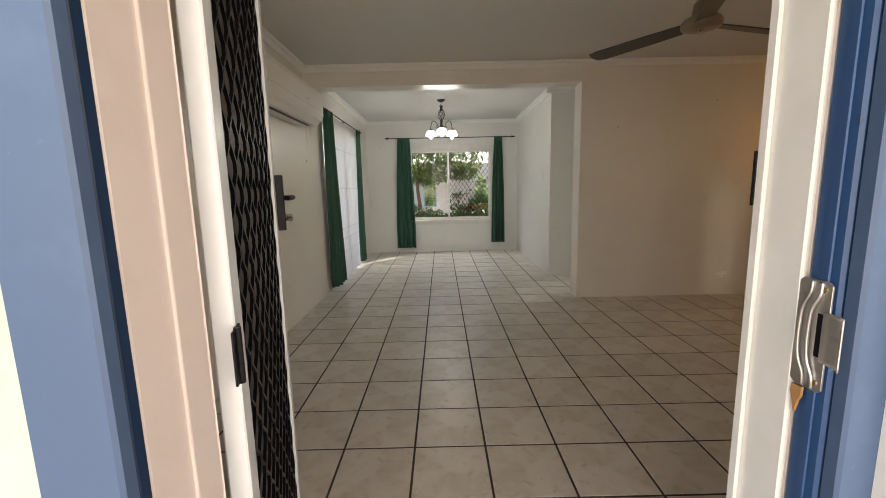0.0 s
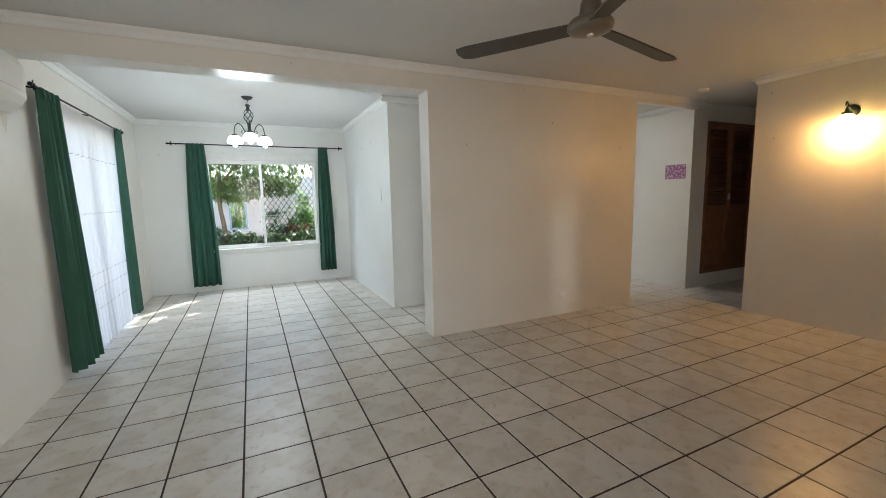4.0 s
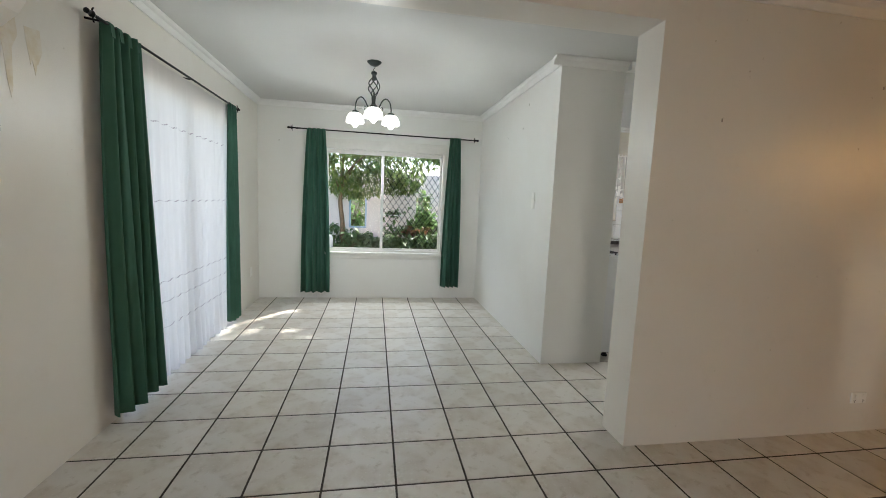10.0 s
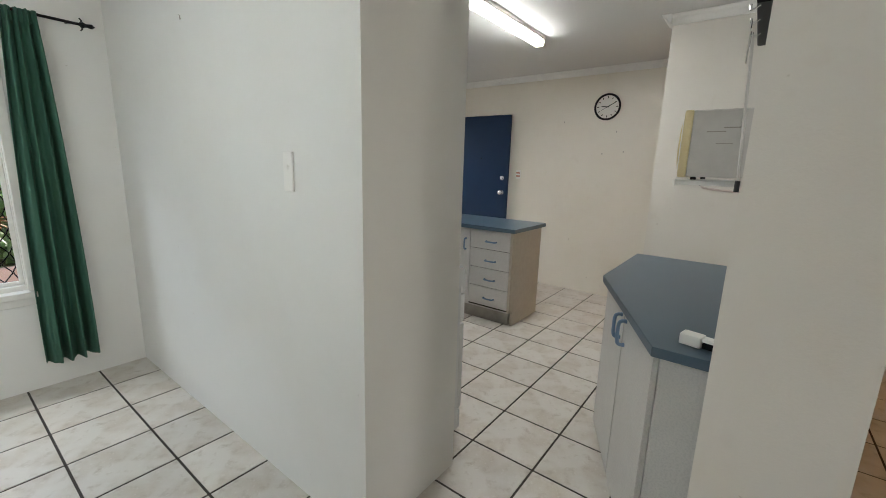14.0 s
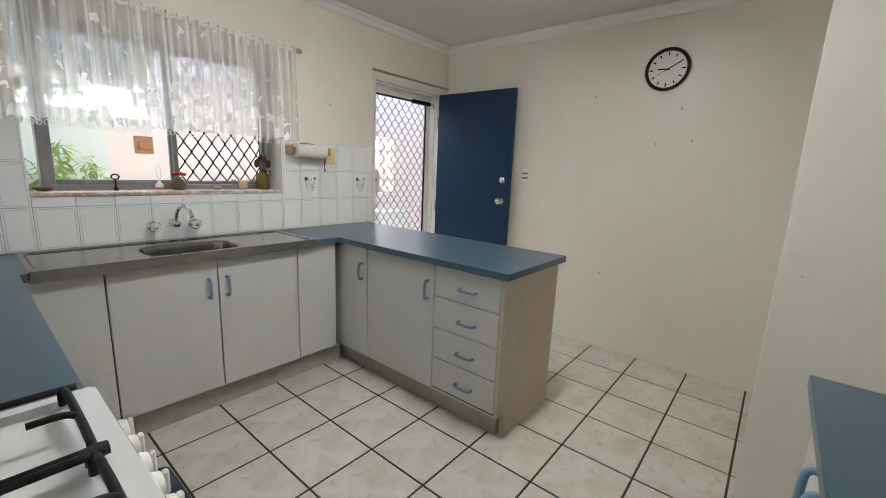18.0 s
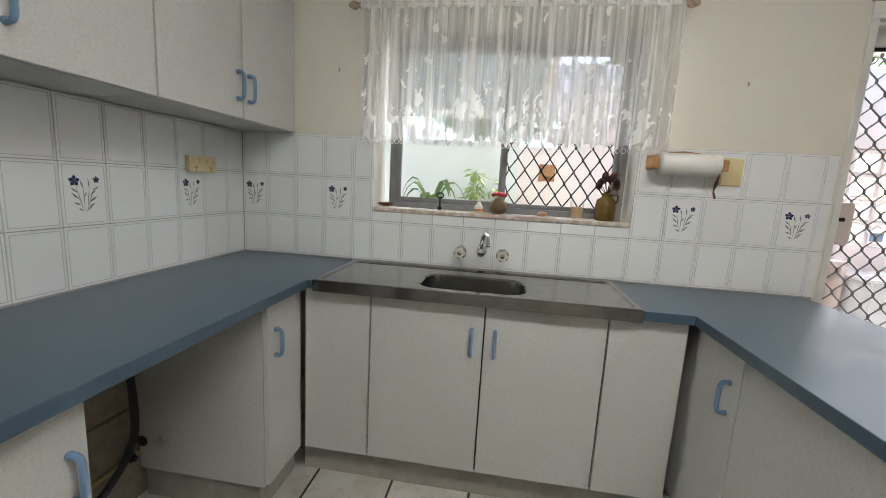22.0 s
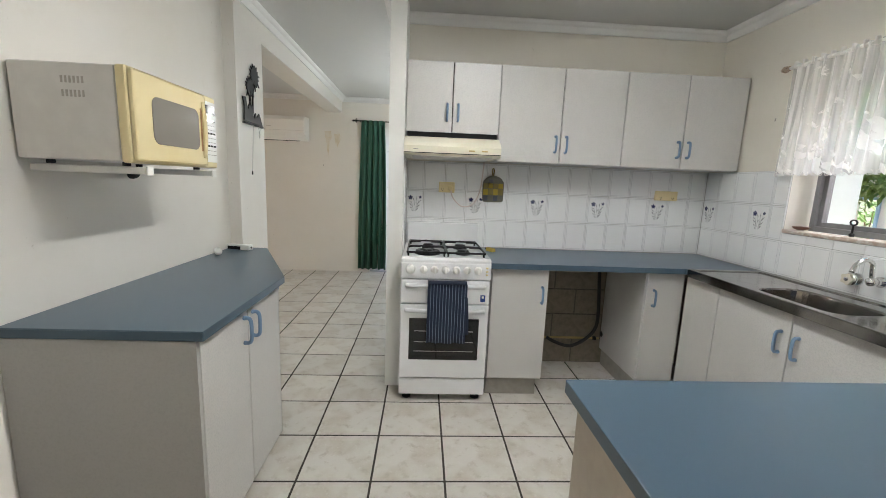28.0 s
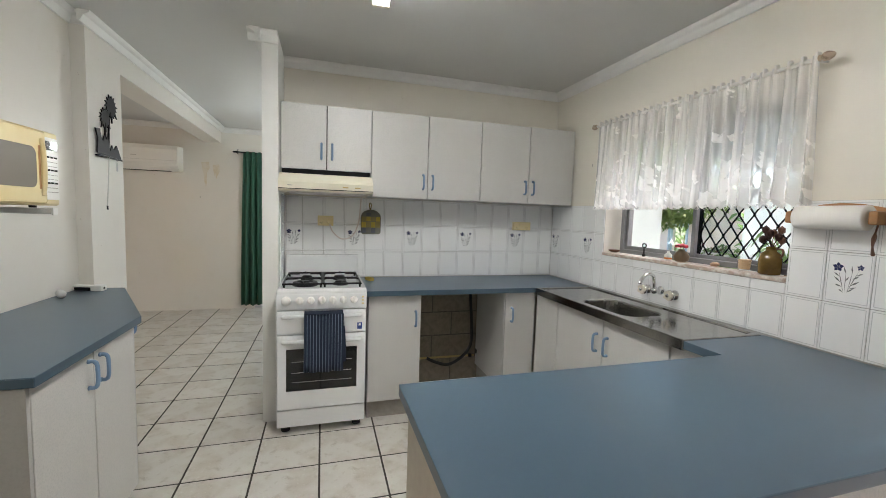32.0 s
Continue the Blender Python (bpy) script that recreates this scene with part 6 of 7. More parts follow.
o = outlet(DX1 + 0.008, 6.163, 1.34, 1, 0, 0.115, 0.075, "yellowed double power outlet above the cooker", "cream_plastic", deep=0.016)
pg = thing("hood_plug", "cream plug and cord running from the outlet to the range hood", "plug")
part("plug", lathe([(0.02, 0.0), (0.02, 0.028), (0.012, 0.034)], 12, "X", (DX1 + 0.019, 6.188, 1.335)), M["cream_plastic"], pg)
part("cord", tube(arc([(DX1 + 0.045, 6.19, 1.325), (DX1 + 0.03, 6.215, 1.26), (DX1 + 0.02, 6.28, 1.205), (DX1 + 0.02, 6.36, 1.225), (DX1 + 0.025, 6.405, 1.32), (DX1 + 0.03, 6.42, 1.45), (DX1 + 0.03, 6.425, 1.535)], 5), 0.0045, 6), M["cream_frame"], pg)
o = outlet(DX1 + 0.008, 7.806, 1.338, 1, 0, 0.165, 0.07, "yellowed four-gang power outlet over the worktop", "cream_plastic", 4, deep=0.026)
o = outlet(4.006, FY - 0.008, 1.430, 0, -1, 0.085, 0.118, "cream power switch beside the paper towel", "cream_plastic", 1, "light_switch")
o = outlet(KX, 7.20, 1.34, -1, 0, 0.065, 0.115, "white switch plate with red label strips by the back door", "white_plastic", 1, "light_switch")
for z in (0.02, -0.018):
    part("label_strip", box(-0.026, 0.026, 0.0136, 0.0145, z - 0.007, z + 0.007), M["label_red"], o, "faded red label strip")
ph2 = thing("pot_holder", "arched quilted pot holder in yellow and grey plaid on a hook", "pot holder")
cm = [material("pot_holder_" + n, c, 0.95, bump=(300, 0.5, 0.002)) for n, c in (("grey", (0.15, 0.145, 0.12)), ("yellow", (0.42, 0.32, 0.05)), ("olive", (0.24, 0.20, 0.07)), ("slate", (0.09, 0.10, 0.12)))]
PH = Matrix.Translation((DX1 + 0.010, 6.503, 1.338)) @ Matrix.Rotation(radians(90), 4, "Z") @ Matrix.Rotation(radians(90), 4, "X")
shape = [(-0.062, -0.095), (0.066, -0.092), (0.077, -0.080), (0.078, 0.035)] + [(0.078 * math.cos(a), 0.035 + 0.062 * math.sin(a)) for a in [math.pi * k / 10 for k in range(1, 10)]] + [(-0.078, 0.035), (-0.076, -0.082)]
part("pad", moved(prism(shape, 0, 0.011, 0.002), PH), cm[0], ph2)
for j in range(4):
    for i in range(4):
        x0, z0, h = -0.072 + i * 0.0365, (-0.084, -0.042, 0.006, 0.046)[j], (0.038, 0.044, 0.036, 0.024)[j]
        if j == 3 and i in (0, 3):
            continue
        part("check", moved(box(x0, x0 + 0.034, z0, z0 + h, 0.0108, 0.0126, 0.0008), PH), cm[((3, 0, 3, 0), (1, 2, 1, 2), (2, 1, 2, 1), (0, 3, 0, 3))[j][i]], ph2)
part("loop", tube(arc([(DX1 + 0.016, 6.497, 1.43), (DX1 + 0.018, 6.490, 1.47), (DX1 + 0.018, 6.497, 1.487), (DX1 + 0.018, 6.505, 1.47), (DX1 + 0.016, 6.500, 1.43)], 4), 0.004, 6), cm[2], ph2)
yl = thing("sponge", "small yellow scrubbing block on the worktop", "sponge", "", (1.862, 6.482, 0.904), 25)
part("block", box(-0.035, 0.035, -0.018, 0.018, 0.001, 0.026, 0.006, 2), material("yellow_foam", (0.60, 0.45, 0.10), 0.9, bump=(200, 0.5, 0.002)), yl)
part("grip", box(-0.06, -0.035, -0.008, 0.008, 0.008, 0.02, 0.003), M["black_metal"], yl)

# appliance space
hs = thing("drain_hose", "black drain hose in the empty appliance space", "hose")
part("hose", tube(arc([(1.74, 7.34, 0.84), (1.735, 7.347, 0.70), (1.74, 7.362, 0.476), (1.74, 7.356, 0.318), (1.745, 7.281, 0.222), (1.75, 7.16, 0.165), (1.745, 7.04, 0.195), (1.73, 6.98, 0.225)], 6), 0.013, 8), M["rubber"], hs)
part("pipe", tube([(1.71, 6.85, 0.218), (1.71, 7.40, 0.216)], 0.009, 8), M["brass"], hs, "old copper pipe")
part("valve", lathe([(0.016, 0), (0.018, 0.015), (0.01, 0.03)], 10, "X", (1.70, 7.365, 0.216)), M["black_metal"], hs)
part("hose_hole", lathe([(0.022, 0.0), (0.022, 0.003), (0.0, 0.004)], 14, "Y", (1.703, 7.4245, 0.247)), M["black_metal"], hs)
part("hole_ring", lathe([(0.024, 0.0), (0.024, 0.002), (0.018, 0.002), (0.018, 0.0)], 14, "Y", (1.778, 7.4245, 0.251), cap=False), M["cream_frame"], hs)

# window shelf things
yS, zS = FY + 0.055, KWIN[2] + 0.022
sill = tagged(mesh_object("window_ledge", boxes((KWIN[0], KWIN[1], FY - 0.014, FY + 0.094, KWIN[2], KWIN[2] + 0.02), bevel=0.003), material("worn_pink_tile_edge", (0.52, 0.40, 0.33), 0.4, spots=[(25, (0.70, 0.66, 0.60), 0.45, 0.6)])),
              "worn tiled ledge under the kitchen window", "ledge", "", "structure")
d = thing("dish", "small dark wooden dish on the window ledge", "dish", "", (2.437, yS, zS))
part("bowl", lathe([(0.015, 0), (0.035, 0.008), (0.042, 0.02), (0.036, 0.02), (0.01, 0.008)], 16), M["timber"], d, "", True)
d = thing("bottle_opener", "black iron key-shaped ornament on the window ledge", "ornament", "", (2.718, yS, zS))
part("stem", lathe([(0.010, 0), (0.012, 0.012), (0.005, 0.02), (0.004, 0.06)], 10), M["black_iron"], d)
part("ring", tube([(0.017 * math.cos(a), 0, 0.072 + 0.013 * math.sin(a)) for a in [2 * math.pi * i / 14 for i in range(15)]], 0.004, 6), M["black_iron"], d)
d = thing("bottle", "small white and orange bottle with a wire loop", "bottle", "", (2.915, yS, zS))
d.scale = (1.45, 1.45, 1.25)
part("body", lathe([(0.012, 0), (0.015, 0.004), (0.015, 0.024), (0.006, 0.036), (0.005, 0.042)], 12), M["white_plastic"], d, "", True)
part("label", lathe([(0.0154, 0.004), (0.0156, 0.005), (0.0156, 0.012), (0.0154, 0.013)], 12), material("orange_label", (0.62, 0.20, 0.04), 0.5), d)
part("wire", tube(arc([(0.003, 0, 0.04), (0.008, 0, 0.09), (0.0, 0, 0.115), (-0.007, 0, 0.09), (-0.002, 0, 0.04)], 4), 0.001, 4), M["grey_metal"], d)
d = thing("vase", "round brown bottle vase with a red flower", "vase", "", (3.010, yS, zS))
d.scale = (1.32, 1.2, 1.2)
part("pot", lathe([(0.022, 0), (0.032, 0.01), (0.034, 0.028), (0.022, 0.05), (0.014, 0.056), (0.016, 0.062)], 16), material("brown_stoneware", (0.16, 0.10, 0.05), 0.4, grain=(30, 0.2)), d, "", True)
bm = bmesh.new()
for k in range(14):
    a, r = 2.4 * k, 0.004 + 0.0016 * k
    bmesh.ops.create_icosphere(bm, subdivisions=1, radius=0.009, matrix=Matrix.Translation((r * math.cos(a), r * math.sin(a), 0.082 - 0.0005 * k)))
part("flower", bm, M["red"], d, "red cloth flower")
d = thing("shell", "small pale brown shell on the window ledge", "shell", "", (3.226, yS, zS))
bm = bmesh.new()
bmesh.ops.create_icosphere(bm, subdivisions=2, radius=0.022, matrix=Matrix.Translation((0, 0, 0.010)) @ Matrix.Diagonal((1.2, 0.8, 0.5, 1)))
for v in bm.verts:
    v.co.z = max(v.co.z + 0.004 * math.sin(v.co.x * 420), 0.0)
part("body", bm, material("shell", (0.45, 0.27, 0.16), 0.4), d, "", True)
d = thing("candle_glass", "cream candle in a clear glass on the ledge", "candle", "", (3.385, yS, zS))
d.scale = (1, 1, 1.35)
part("glass", lathe([(0.024, 0.0), (0.028, 0.004), (0.033, 0.062), (0.031, 0.062), (0.026, 0.006), (0.0, 0.005)], 18), M["glass"], d, "", True)
part("wax", lathe([(0.0, 0.006), (0.0255, 0.006), (0.029, 0.042), (0.0, 0.043)], 18), material("cream_wax", (0.68, 0.48, 0.28), 0.5), d)
d = thing("jug", "brown glazed jug holding dark dried flowers", "jug", "", (3.512, yS - 0.01, zS))
d.scale = (1.22, 1.22, 1.2)
part("body", lathe([(0.032, 0), (0.037, 0.005), (0.038, 0.055), (0.034, 0.08), (0.018, 0.092), (0.017, 0.105), (0.021, 0.108)], 18), material("olive_brown_glaze", (0.17, 0.105, 0.022), 0.2, spots=[(15, (0.10, 0.055, 0.012), 0.4, 0.7)]), d, "", True)
part("ear", tube(arc([(0.017, 0, 0.10), (0.04, 0, 0.10), (0.042, 0, 0.08), (0.034, 0, 0.068)], 4), 0.004, 6), M["timber"], d)
for k in range(8):
    a = 2.4 * k
    tip = Vector((0.034 * math.cos(a), 0.018 * math.sin(a), 0.135 + 0.013 * (k % 4)))
    bm = tube([(0, 0, 0.10), tip * 0.7 + Vector((0, 0, 0.03)), tip], [0.0015, 0.0015, 0.001], 4)
    bmesh.ops.create_icosphere(bm, subdivisions=1, radius=0.015, matrix=Matrix.Translation(tip) @ Matrix.Diagonal((1, 0.7, 1.2, 1)))
    part("dried_flower", bm, material("dark_dried_petals", (0.05, 0.018, 0.012), 0.9, grain=(60, 0.4)) if k % 3 else M["timber"], d)

# lace curtain over the kitchen window
rod = thing("curtain_rod", "white curtain rod with carved wooden ends over the kitchen window", "curtain rod")
yR, zR = FY - 0.075, 2.088
part("pole", tube([(2.33, yR, zR), (3.70, yR, zR)], 0.009, 10), M["white_alu"], rod)
for x, s in ((2.33, -1), (3.70, 1)):
    bm = lathe([(0.010, 0), (0.014, 0.004), (0.010, 0.010), (0.018, 0.022), (0.019, 0.034), (0.010, 0.052), (0.002, 0.058)], 12, "X")
    part("finial", moved(bm, Matrix.Translation((x, yR, zR)) @ Matrix.Diagonal((s, 1, 1, 1))), material("limewashed_wood", (0.46, 0.36, 0.26), 0.6, spots=[(60, (0.20, 0.13, 0.08), 0.5, 0.65)]), rod, "carved wooden rod end", True)
    part("bracket", tube([(x - s * 0.01, FY - 0.002, zR), (x - s * 0.01, yR, zR - 0.006)], 0.005, 6), M["grey_metal"], rod)
lc = thing("lace_curtain", "white lace cafe curtain with a scalloped hem over the kitchen window", "curtain")
cloth("panel", lc, M["lace"], (2.335, yR + 0.004), (3.715, yR + 0.004), 1.486, zR + 0.012, 26, 0.036, 31, 0.985, 0, per=9, rows=12, lobes=0.032)
bm = bmesh.new()
for k in range(56):
    u = k / 55
    x = 2.345 + u * 1.36
    y = yR + 0.004 + 0.010 * math.sin(2 * math.pi * u * 20)
    ring = [(x + 0.010 * math.cos(a), y, 1.497 + 0.012 * math.sin(a)) for a in [2 * math.pi * i / 8 for i in range(9)]]
    tube(ring, 0.0016, 4, bm)
part("scalloped_edge", bm, M["white_paper"], lc, "scalloped lace edging")
for k in range(27):
    x = 2.36 + k * 0.0512
    part("tab", box(x, x + 0.012, yR - 0.012, yR + 0.012, zR - 0.012, zR + 0.026, 0.003), M["white_paper"], lc)

pt = thing("paper_towel_holder", "pine wall holder with a roll of white paper towel", "paper towel holder")
for x in (3.664, 3.938):
    part("bracket", box(x - 0.014, x + 0.014, FY - 0.10, FY - 0.002, 1.425, 1.475, 0.008, 2), M["pale_timber"], pt)
part("backboard", moved(prism([(-0.15, 0), (0.15, 0), (0.15, 0.03), (0.06, 0.05), (0.0, 0.055), (-0.06, 0.05), (-0.15, 0.03)], 0, 0.012), Matrix.Translation((3.801, FY - 0.009, 1.455)) @ Matrix.Rotation(radians(90), 4, "X")), M["pale_timber"], pt)
part("roll", lathe([(0.018, -0.115), (0.046, -0.115), (0.047, -0.11), (0.047, 0.11), (0.046, 0.115), (0.018, 0.115)], 26, "X", (3.801, FY - 0.075, 1.450)), M["white_paper"], pt, "white paper roll", True)
part("tag", tube(arc([(3.936, FY - 0.06, 1.425), (3.93, FY - 0.06, 1.385), (3.925, FY - 0.055, 1.345), (3.932, FY - 0.06, 1.312)], 4), [0.003, 0.003, 0.003, 0.003, 0.006, 0.007, 0.006, 0.004, 0.003, 0.004, 0.005, 0.006, 0.004][:13], 6), M["timber"], pt, "dangling leather tag")


# ---- wall tiles ----
TILE_CACHE = {}


def wall_tile_mesh(w, h):
    key = (round(w, 3), round(h, 3))
    if key in TILE_CACHE:
        return TILE_CACHE[key]
    bm = bmesh.new()
    g = 0.0012
    a, b, t = w / 2 - g, h / 2 - g, 0.006

    def ring(i, z):
        return [bm.verts.new(p) for p in ((-a + i, -z, -b + i), (a - i, -z, -b + i), (a - i, -z, b - i), (-a + i, -z, b - i))]

    rings = [ring(0, 0), ring(0, t - 0.001), ring(0.0012, t)]
    if w > 0.05 and h > 0.05:
        rings += [ring(0.0070, t), ring(0.0076, t - 0.0008), ring(0.0094, t - 0.0008), ring(0.010, t)]
    for r, q in zip(rings, rings[1:]):
        for k in range(4):
            f = bm.faces.new((r[k], r[(k + 1) % 4], q[(k + 1) % 4], q[k]))
            if len(rings) > 4 and r is rings[4]:
                f.material_index = 1
    bm.faces.new(rings[-1])
    bmesh.ops.recalc_face_normals(bm, faces=bm.faces)
    me = bpy.data.meshes.new("wall_tile")
    bm.to_mesh(me), bm.free()
    me.materials.append(M["wtile"]), me.materials.append(M["groove"])
    TILE_CACHE[key] = me
    return me


def flower_mesh():
    bm = bmesh.new()
    y = -0.0067

    def leaf(p0, p1, wide):
        p0, p1 = Vector(p0), Vector(p1)
        d = (p1 - p0)
        s = Vector((-d.y, d.x)).normalized() * wide
        m = p0 + d * 0.55
        bm.faces.new([bm.verts.new((q.x, y, q.y)) for q in (p0, m - s, p1, m + s)])

    def flower(cx_, cz_, r):
        for k in range(5):
            a = 2 * math.pi * k / 5 + 0.3
            leaf((cx_, cz_), (cx_ + r * math.cos(a), cz_ + r * math.sin(a)), r * 0.36)

    flower(-0.034, 0.043, 0.0195), flower(0.037, 0.047, 0.0125)
    n = len(bm.faces)
    for p0, p1, wd_ in (((-0.008, -0.062), (-0.030, 0.028), 0.0015), ((-0.002, -0.062), (0.034, 0.038), 0.0014), ((-0.006, -0.062), (-0.007, 0.036), 0.0013), ((0.003, -0.050), (0.014, 0.030), 0.0013),
                        ((-0.020, -0.018), (-0.046, 0.006), 0.0032), ((-0.016, -0.034), (-0.040, -0.026), 0.0030), ((0.008, -0.028), (0.038, -0.006), 0.0032), ((0.014, -0.002), (0.036, 0.014), 0.0028),
                        ((-0.007, 0.018), (-0.015, 0.046), 0.0024), ((0.013, 0.018), (0.010, 0.052), 0.0024), ((-0.010, -0.056), (-0.026, -0.044), 0.0026), ((0.000, -0.054), (0.022, -0.036), 0.0026),
                        ((-0.024, 0.004), (-0.047, 0.022), 0.0024), ((0.022, 0.012), (0.047, 0.026), 0.0022), ((-0.007, -0.012), (0.004, 0.008), 0.0022), ((0.006, -0.040), (0.030, -0.030), 0.0022)):
        leaf(p0, p1, wd_)
    bm.faces.ensure_lookup_table()
    for f in bm.faces[n:]:
        f.material_index = 1
    bm.normal_update()
    me = bpy.data.meshes.new("flower_print")
    bm.to_mesh(me), bm.free()
    me.materials.append(material("dark_blue_glaze", (0.035, 0.042, 0.115), 0.25)), me.materials.append(material("grey_green_glaze", (0.17, 0.18, 0.185), 0.25))
    return me


FLOWER = flower_mesh()


def tile_wall(parent, cells, place, decor):
    """cells: rows of (u0, u1, z0, z1); place maps (u, z) to a world pose."""
    for u0, u1, z0, z1 in cells:
        ob = new("tile", wall_tile_mesh(u1 - u0, z1 - z0))
        ob.matrix_basis = place((u0 + u1) / 2, (z0 + z1) / 2)
        ob.parent = parent
        if any(u0 < d < u1 for d in decor) and 1.05 < z0 < 1.2 and u1 - u0 > 0.12:
            f = new("flower_print", FLOWER)
            f.parent = ob


ROWS3 = ((0.906, 1.110), (1.110, 1.316), (1.316, 1.521))
side_wall, back_wall, nib = (bpy.data.objects[n] for n in ("wall_between_dining_and_kitchen", "wall_north_kitchen", "wall_nib"))


def edges(start, stop, first, pitch):
    out, e = [start], first
    while e < start + 0.02:
        e += pitch
    while e < stop - 0.02:
        out.append(e)
        e += pitch
    return out + [stop]


ys = edges(NY1 + 0.007, FY - 0.008, 6.764 - 6 * 0.1535, 0.1535)
tile_wall(side_wall, [(a, b, z0, z1) for a, b in zip(ys, ys[1:]) for z0, z1 in ROWS3], lambda u, z: pose(DX1 + 0.001, u, z, 0, 0, 90), (5.92, 6.38, 6.84, 7.30, 7.76))
xs = edges(DX1 + 0.008, KWIN[0], 1.668, 0.1535)
cells = [(a, b, z0, z1) for a, b in zip(xs, xs[1:]) for z0, z1 in ROWS3]
xs = edges(KWIN[1], KDOOR[0] - 0.012, 3.608, 0.1535)
cells += [(a, b, z0, z1) for a, b in zip(xs, xs[1:]) for z0, z1 in ROWS3]
xs = edges(KWIN[0], KWIN[1], KWIN[0], 0.1542)
cells += [(a, b, z0, z1) for a, b in zip(xs, xs[1:]) for z0, z1 in ((0.908, 1.110), (1.110, 1.158))]
tile_wall(back_wall, cells, lambda u, z: pose(u, FY - 0.001, z, 0, 0, 0), (1.745, 2.205, 3.838, 4.311))
tile_wall(nib, [(a, b, z0, z1) for a, b in ((1.69, 1.84), (1.84, 1.99)) for z0, z1 in ROWS3], lambda u, z: pose(u, NY1 + 0.001, z, 0, 0, 180), ())
g = mesh_object("tile_grout", boxes((DX1 - 0.001, DX1 + 0.0028, NY1, FY, 0.893, 1.521)), M["wgrout"], side_wall)
mesh_object("tile_grout", boxes((DX1, KWIN[0], FY - 0.0028, FY + 0.001, 0.893, 1.521), (KWIN[1], KDOOR[0] - 0.011, FY - 0.0028, FY + 0.001, 0.893, 1.521), (KWIN[0], KWIN[1], FY - 0.0028, FY + 0.001, 0.893, 1.159)), M["wgrout"], back_wall)
# bare blocks in the appliance space
mesh_object("mortar", boxes((DX1 - 0.001, DX1 + 0.0015, 6.64, 7.60, 0.002, 0.80)), material("dark_mortar", (0.13, 0.115, 0.09), 0.95, grain=(60, 0.3)), side_wall)
blk = bpy.data.meshes.new("block")
bm = box(-0.003, 0.004, -0.194, 0.194, -0.094, 0.094, 0.003)
bm.to_mesh(blk), bm.free()
blk.materials.append(M["block"])
for r in range(4):
    for k in range(2):
        ob = new("block", blk)
        ob.location = (DX1 + 0.002, 6.80 + 0.2 + (k * 0.398) - (0.17 if r % 2 else 0.0), 0.10 + r * 0.199)
        ob.parent = side_wall

# rusty drip stains under the air conditioner
stain_mat = material("rusty_water_stain", (0.68, 0.60, 0.45), 0.6, spots=[(14, (0.74, 0.69, 0.60), 0.35, 0.6)])
for y, z1_, z0_, w_ in ((4.62, 2.02, 1.68, 0.05), (4.75, 1.99, 1.80, 0.045)):
    pts = [(y - w_, z1_), (y + w_ * 0.8, z1_ + 0.01), (y + w_, z1_ - 0.08), (y + w_ * 0.35, z1_ - 0.14), (y + 0.012, z0_ + 0.05), (y, z0_), (y - 0.014, z0_ + 0.07), (y - w_ * 0.5, z1_ - 0.15), (y - w_ * 0.9, z1_ - 0.05)]
    bm = moved(prism(pts, 0.0, 0.0006), Matrix.Translation((LX + 0.0004, 0, 0)) @ Matrix(((0, 0, 1, 0), (1, 0, 0, 0), (0, 1, 0, 0), (0, 0, 0, 1))))
    mesh_object("stain", bm, stain_mat, bpy.data.objects["wall_west"])


# ---- outside ----
structure("ground", box(-400, 400, -400, 400, -0.5, -0.16), M["ground"], "grass and garden soil round the house")
structure("patio", box(1.35, 9.5, FY + TN, 12.5, -0.155, -0.03), M["paving"], "pale concrete patio behind the kitchen")
# Pale paving out of view, added to bounce sunlight onto the garden wall.
structure("garden_path", box(-6.5, 1.6, FY + TN, 10.05, -0.158, -0.05), M["paving"], "unseen pale paving added to bounce sun into the garden")
structure("porch", box(-2.6, 6.0, -3.0, Y0 - T, -0.155, -0.02), M["paving"], "pale concrete entry porch")
# Slab added out of view to keep blue sky light off the entry.
structure("porch_roof", box(LX - 0.75, RX + 0.4, -4.2, Y0 - 0.902, CZ + 0.14, CZ + 0.23), M["roof"], "unseen porch roof added to keep sky off the entry frame")
structure("wall_outside_left", box(LX - T, JL - 0.031, 0.655, 0.679, -0.02, 2.55), M["exterior"], "pale green weathered outside wall by the entry")
wall_along_x("wall_outside_right", JR + 0.140, RX, 0.655, 0.679, -0.02, 2.55, M["exterior"], "pale green weathered outside wall by the entry", [SIDE])
GW = 11.6
wall_along_x("garden_wall", -7.0, 1.62, GW, GW + 0.14, -0.16, 1.90, M["garden_wall"], "grey rendered garden wall with two openings", [(-0.42, -0.05, 0.70, 1.40), (1.02, 1.34, 0.65, 1.40)])
ow = tagged(new("window_3"), "pale blue painted frame round an opening in the garden wall", "window", "", "structure")
part("window_frame", frame_bars(-0.42, -0.05, 0.70, 1.40, GW - 0.02, GW + 0.05, 0.035), material("pale_blue_paint", (0.42, 0.55, 0.68), 0.5), ow)
structure("lawn", box(-9, 5, GW + 0.3, 30, -0.158, -0.10), material("sunlit_lawn", (0.16, 0.30, 0.05), 0.9, spots=[(3, (0.20, 0.28, 0.06), 0.4, 0.7)], bump=(40, 0.8, 0.02)), "bright green lawn behind the garden wall")


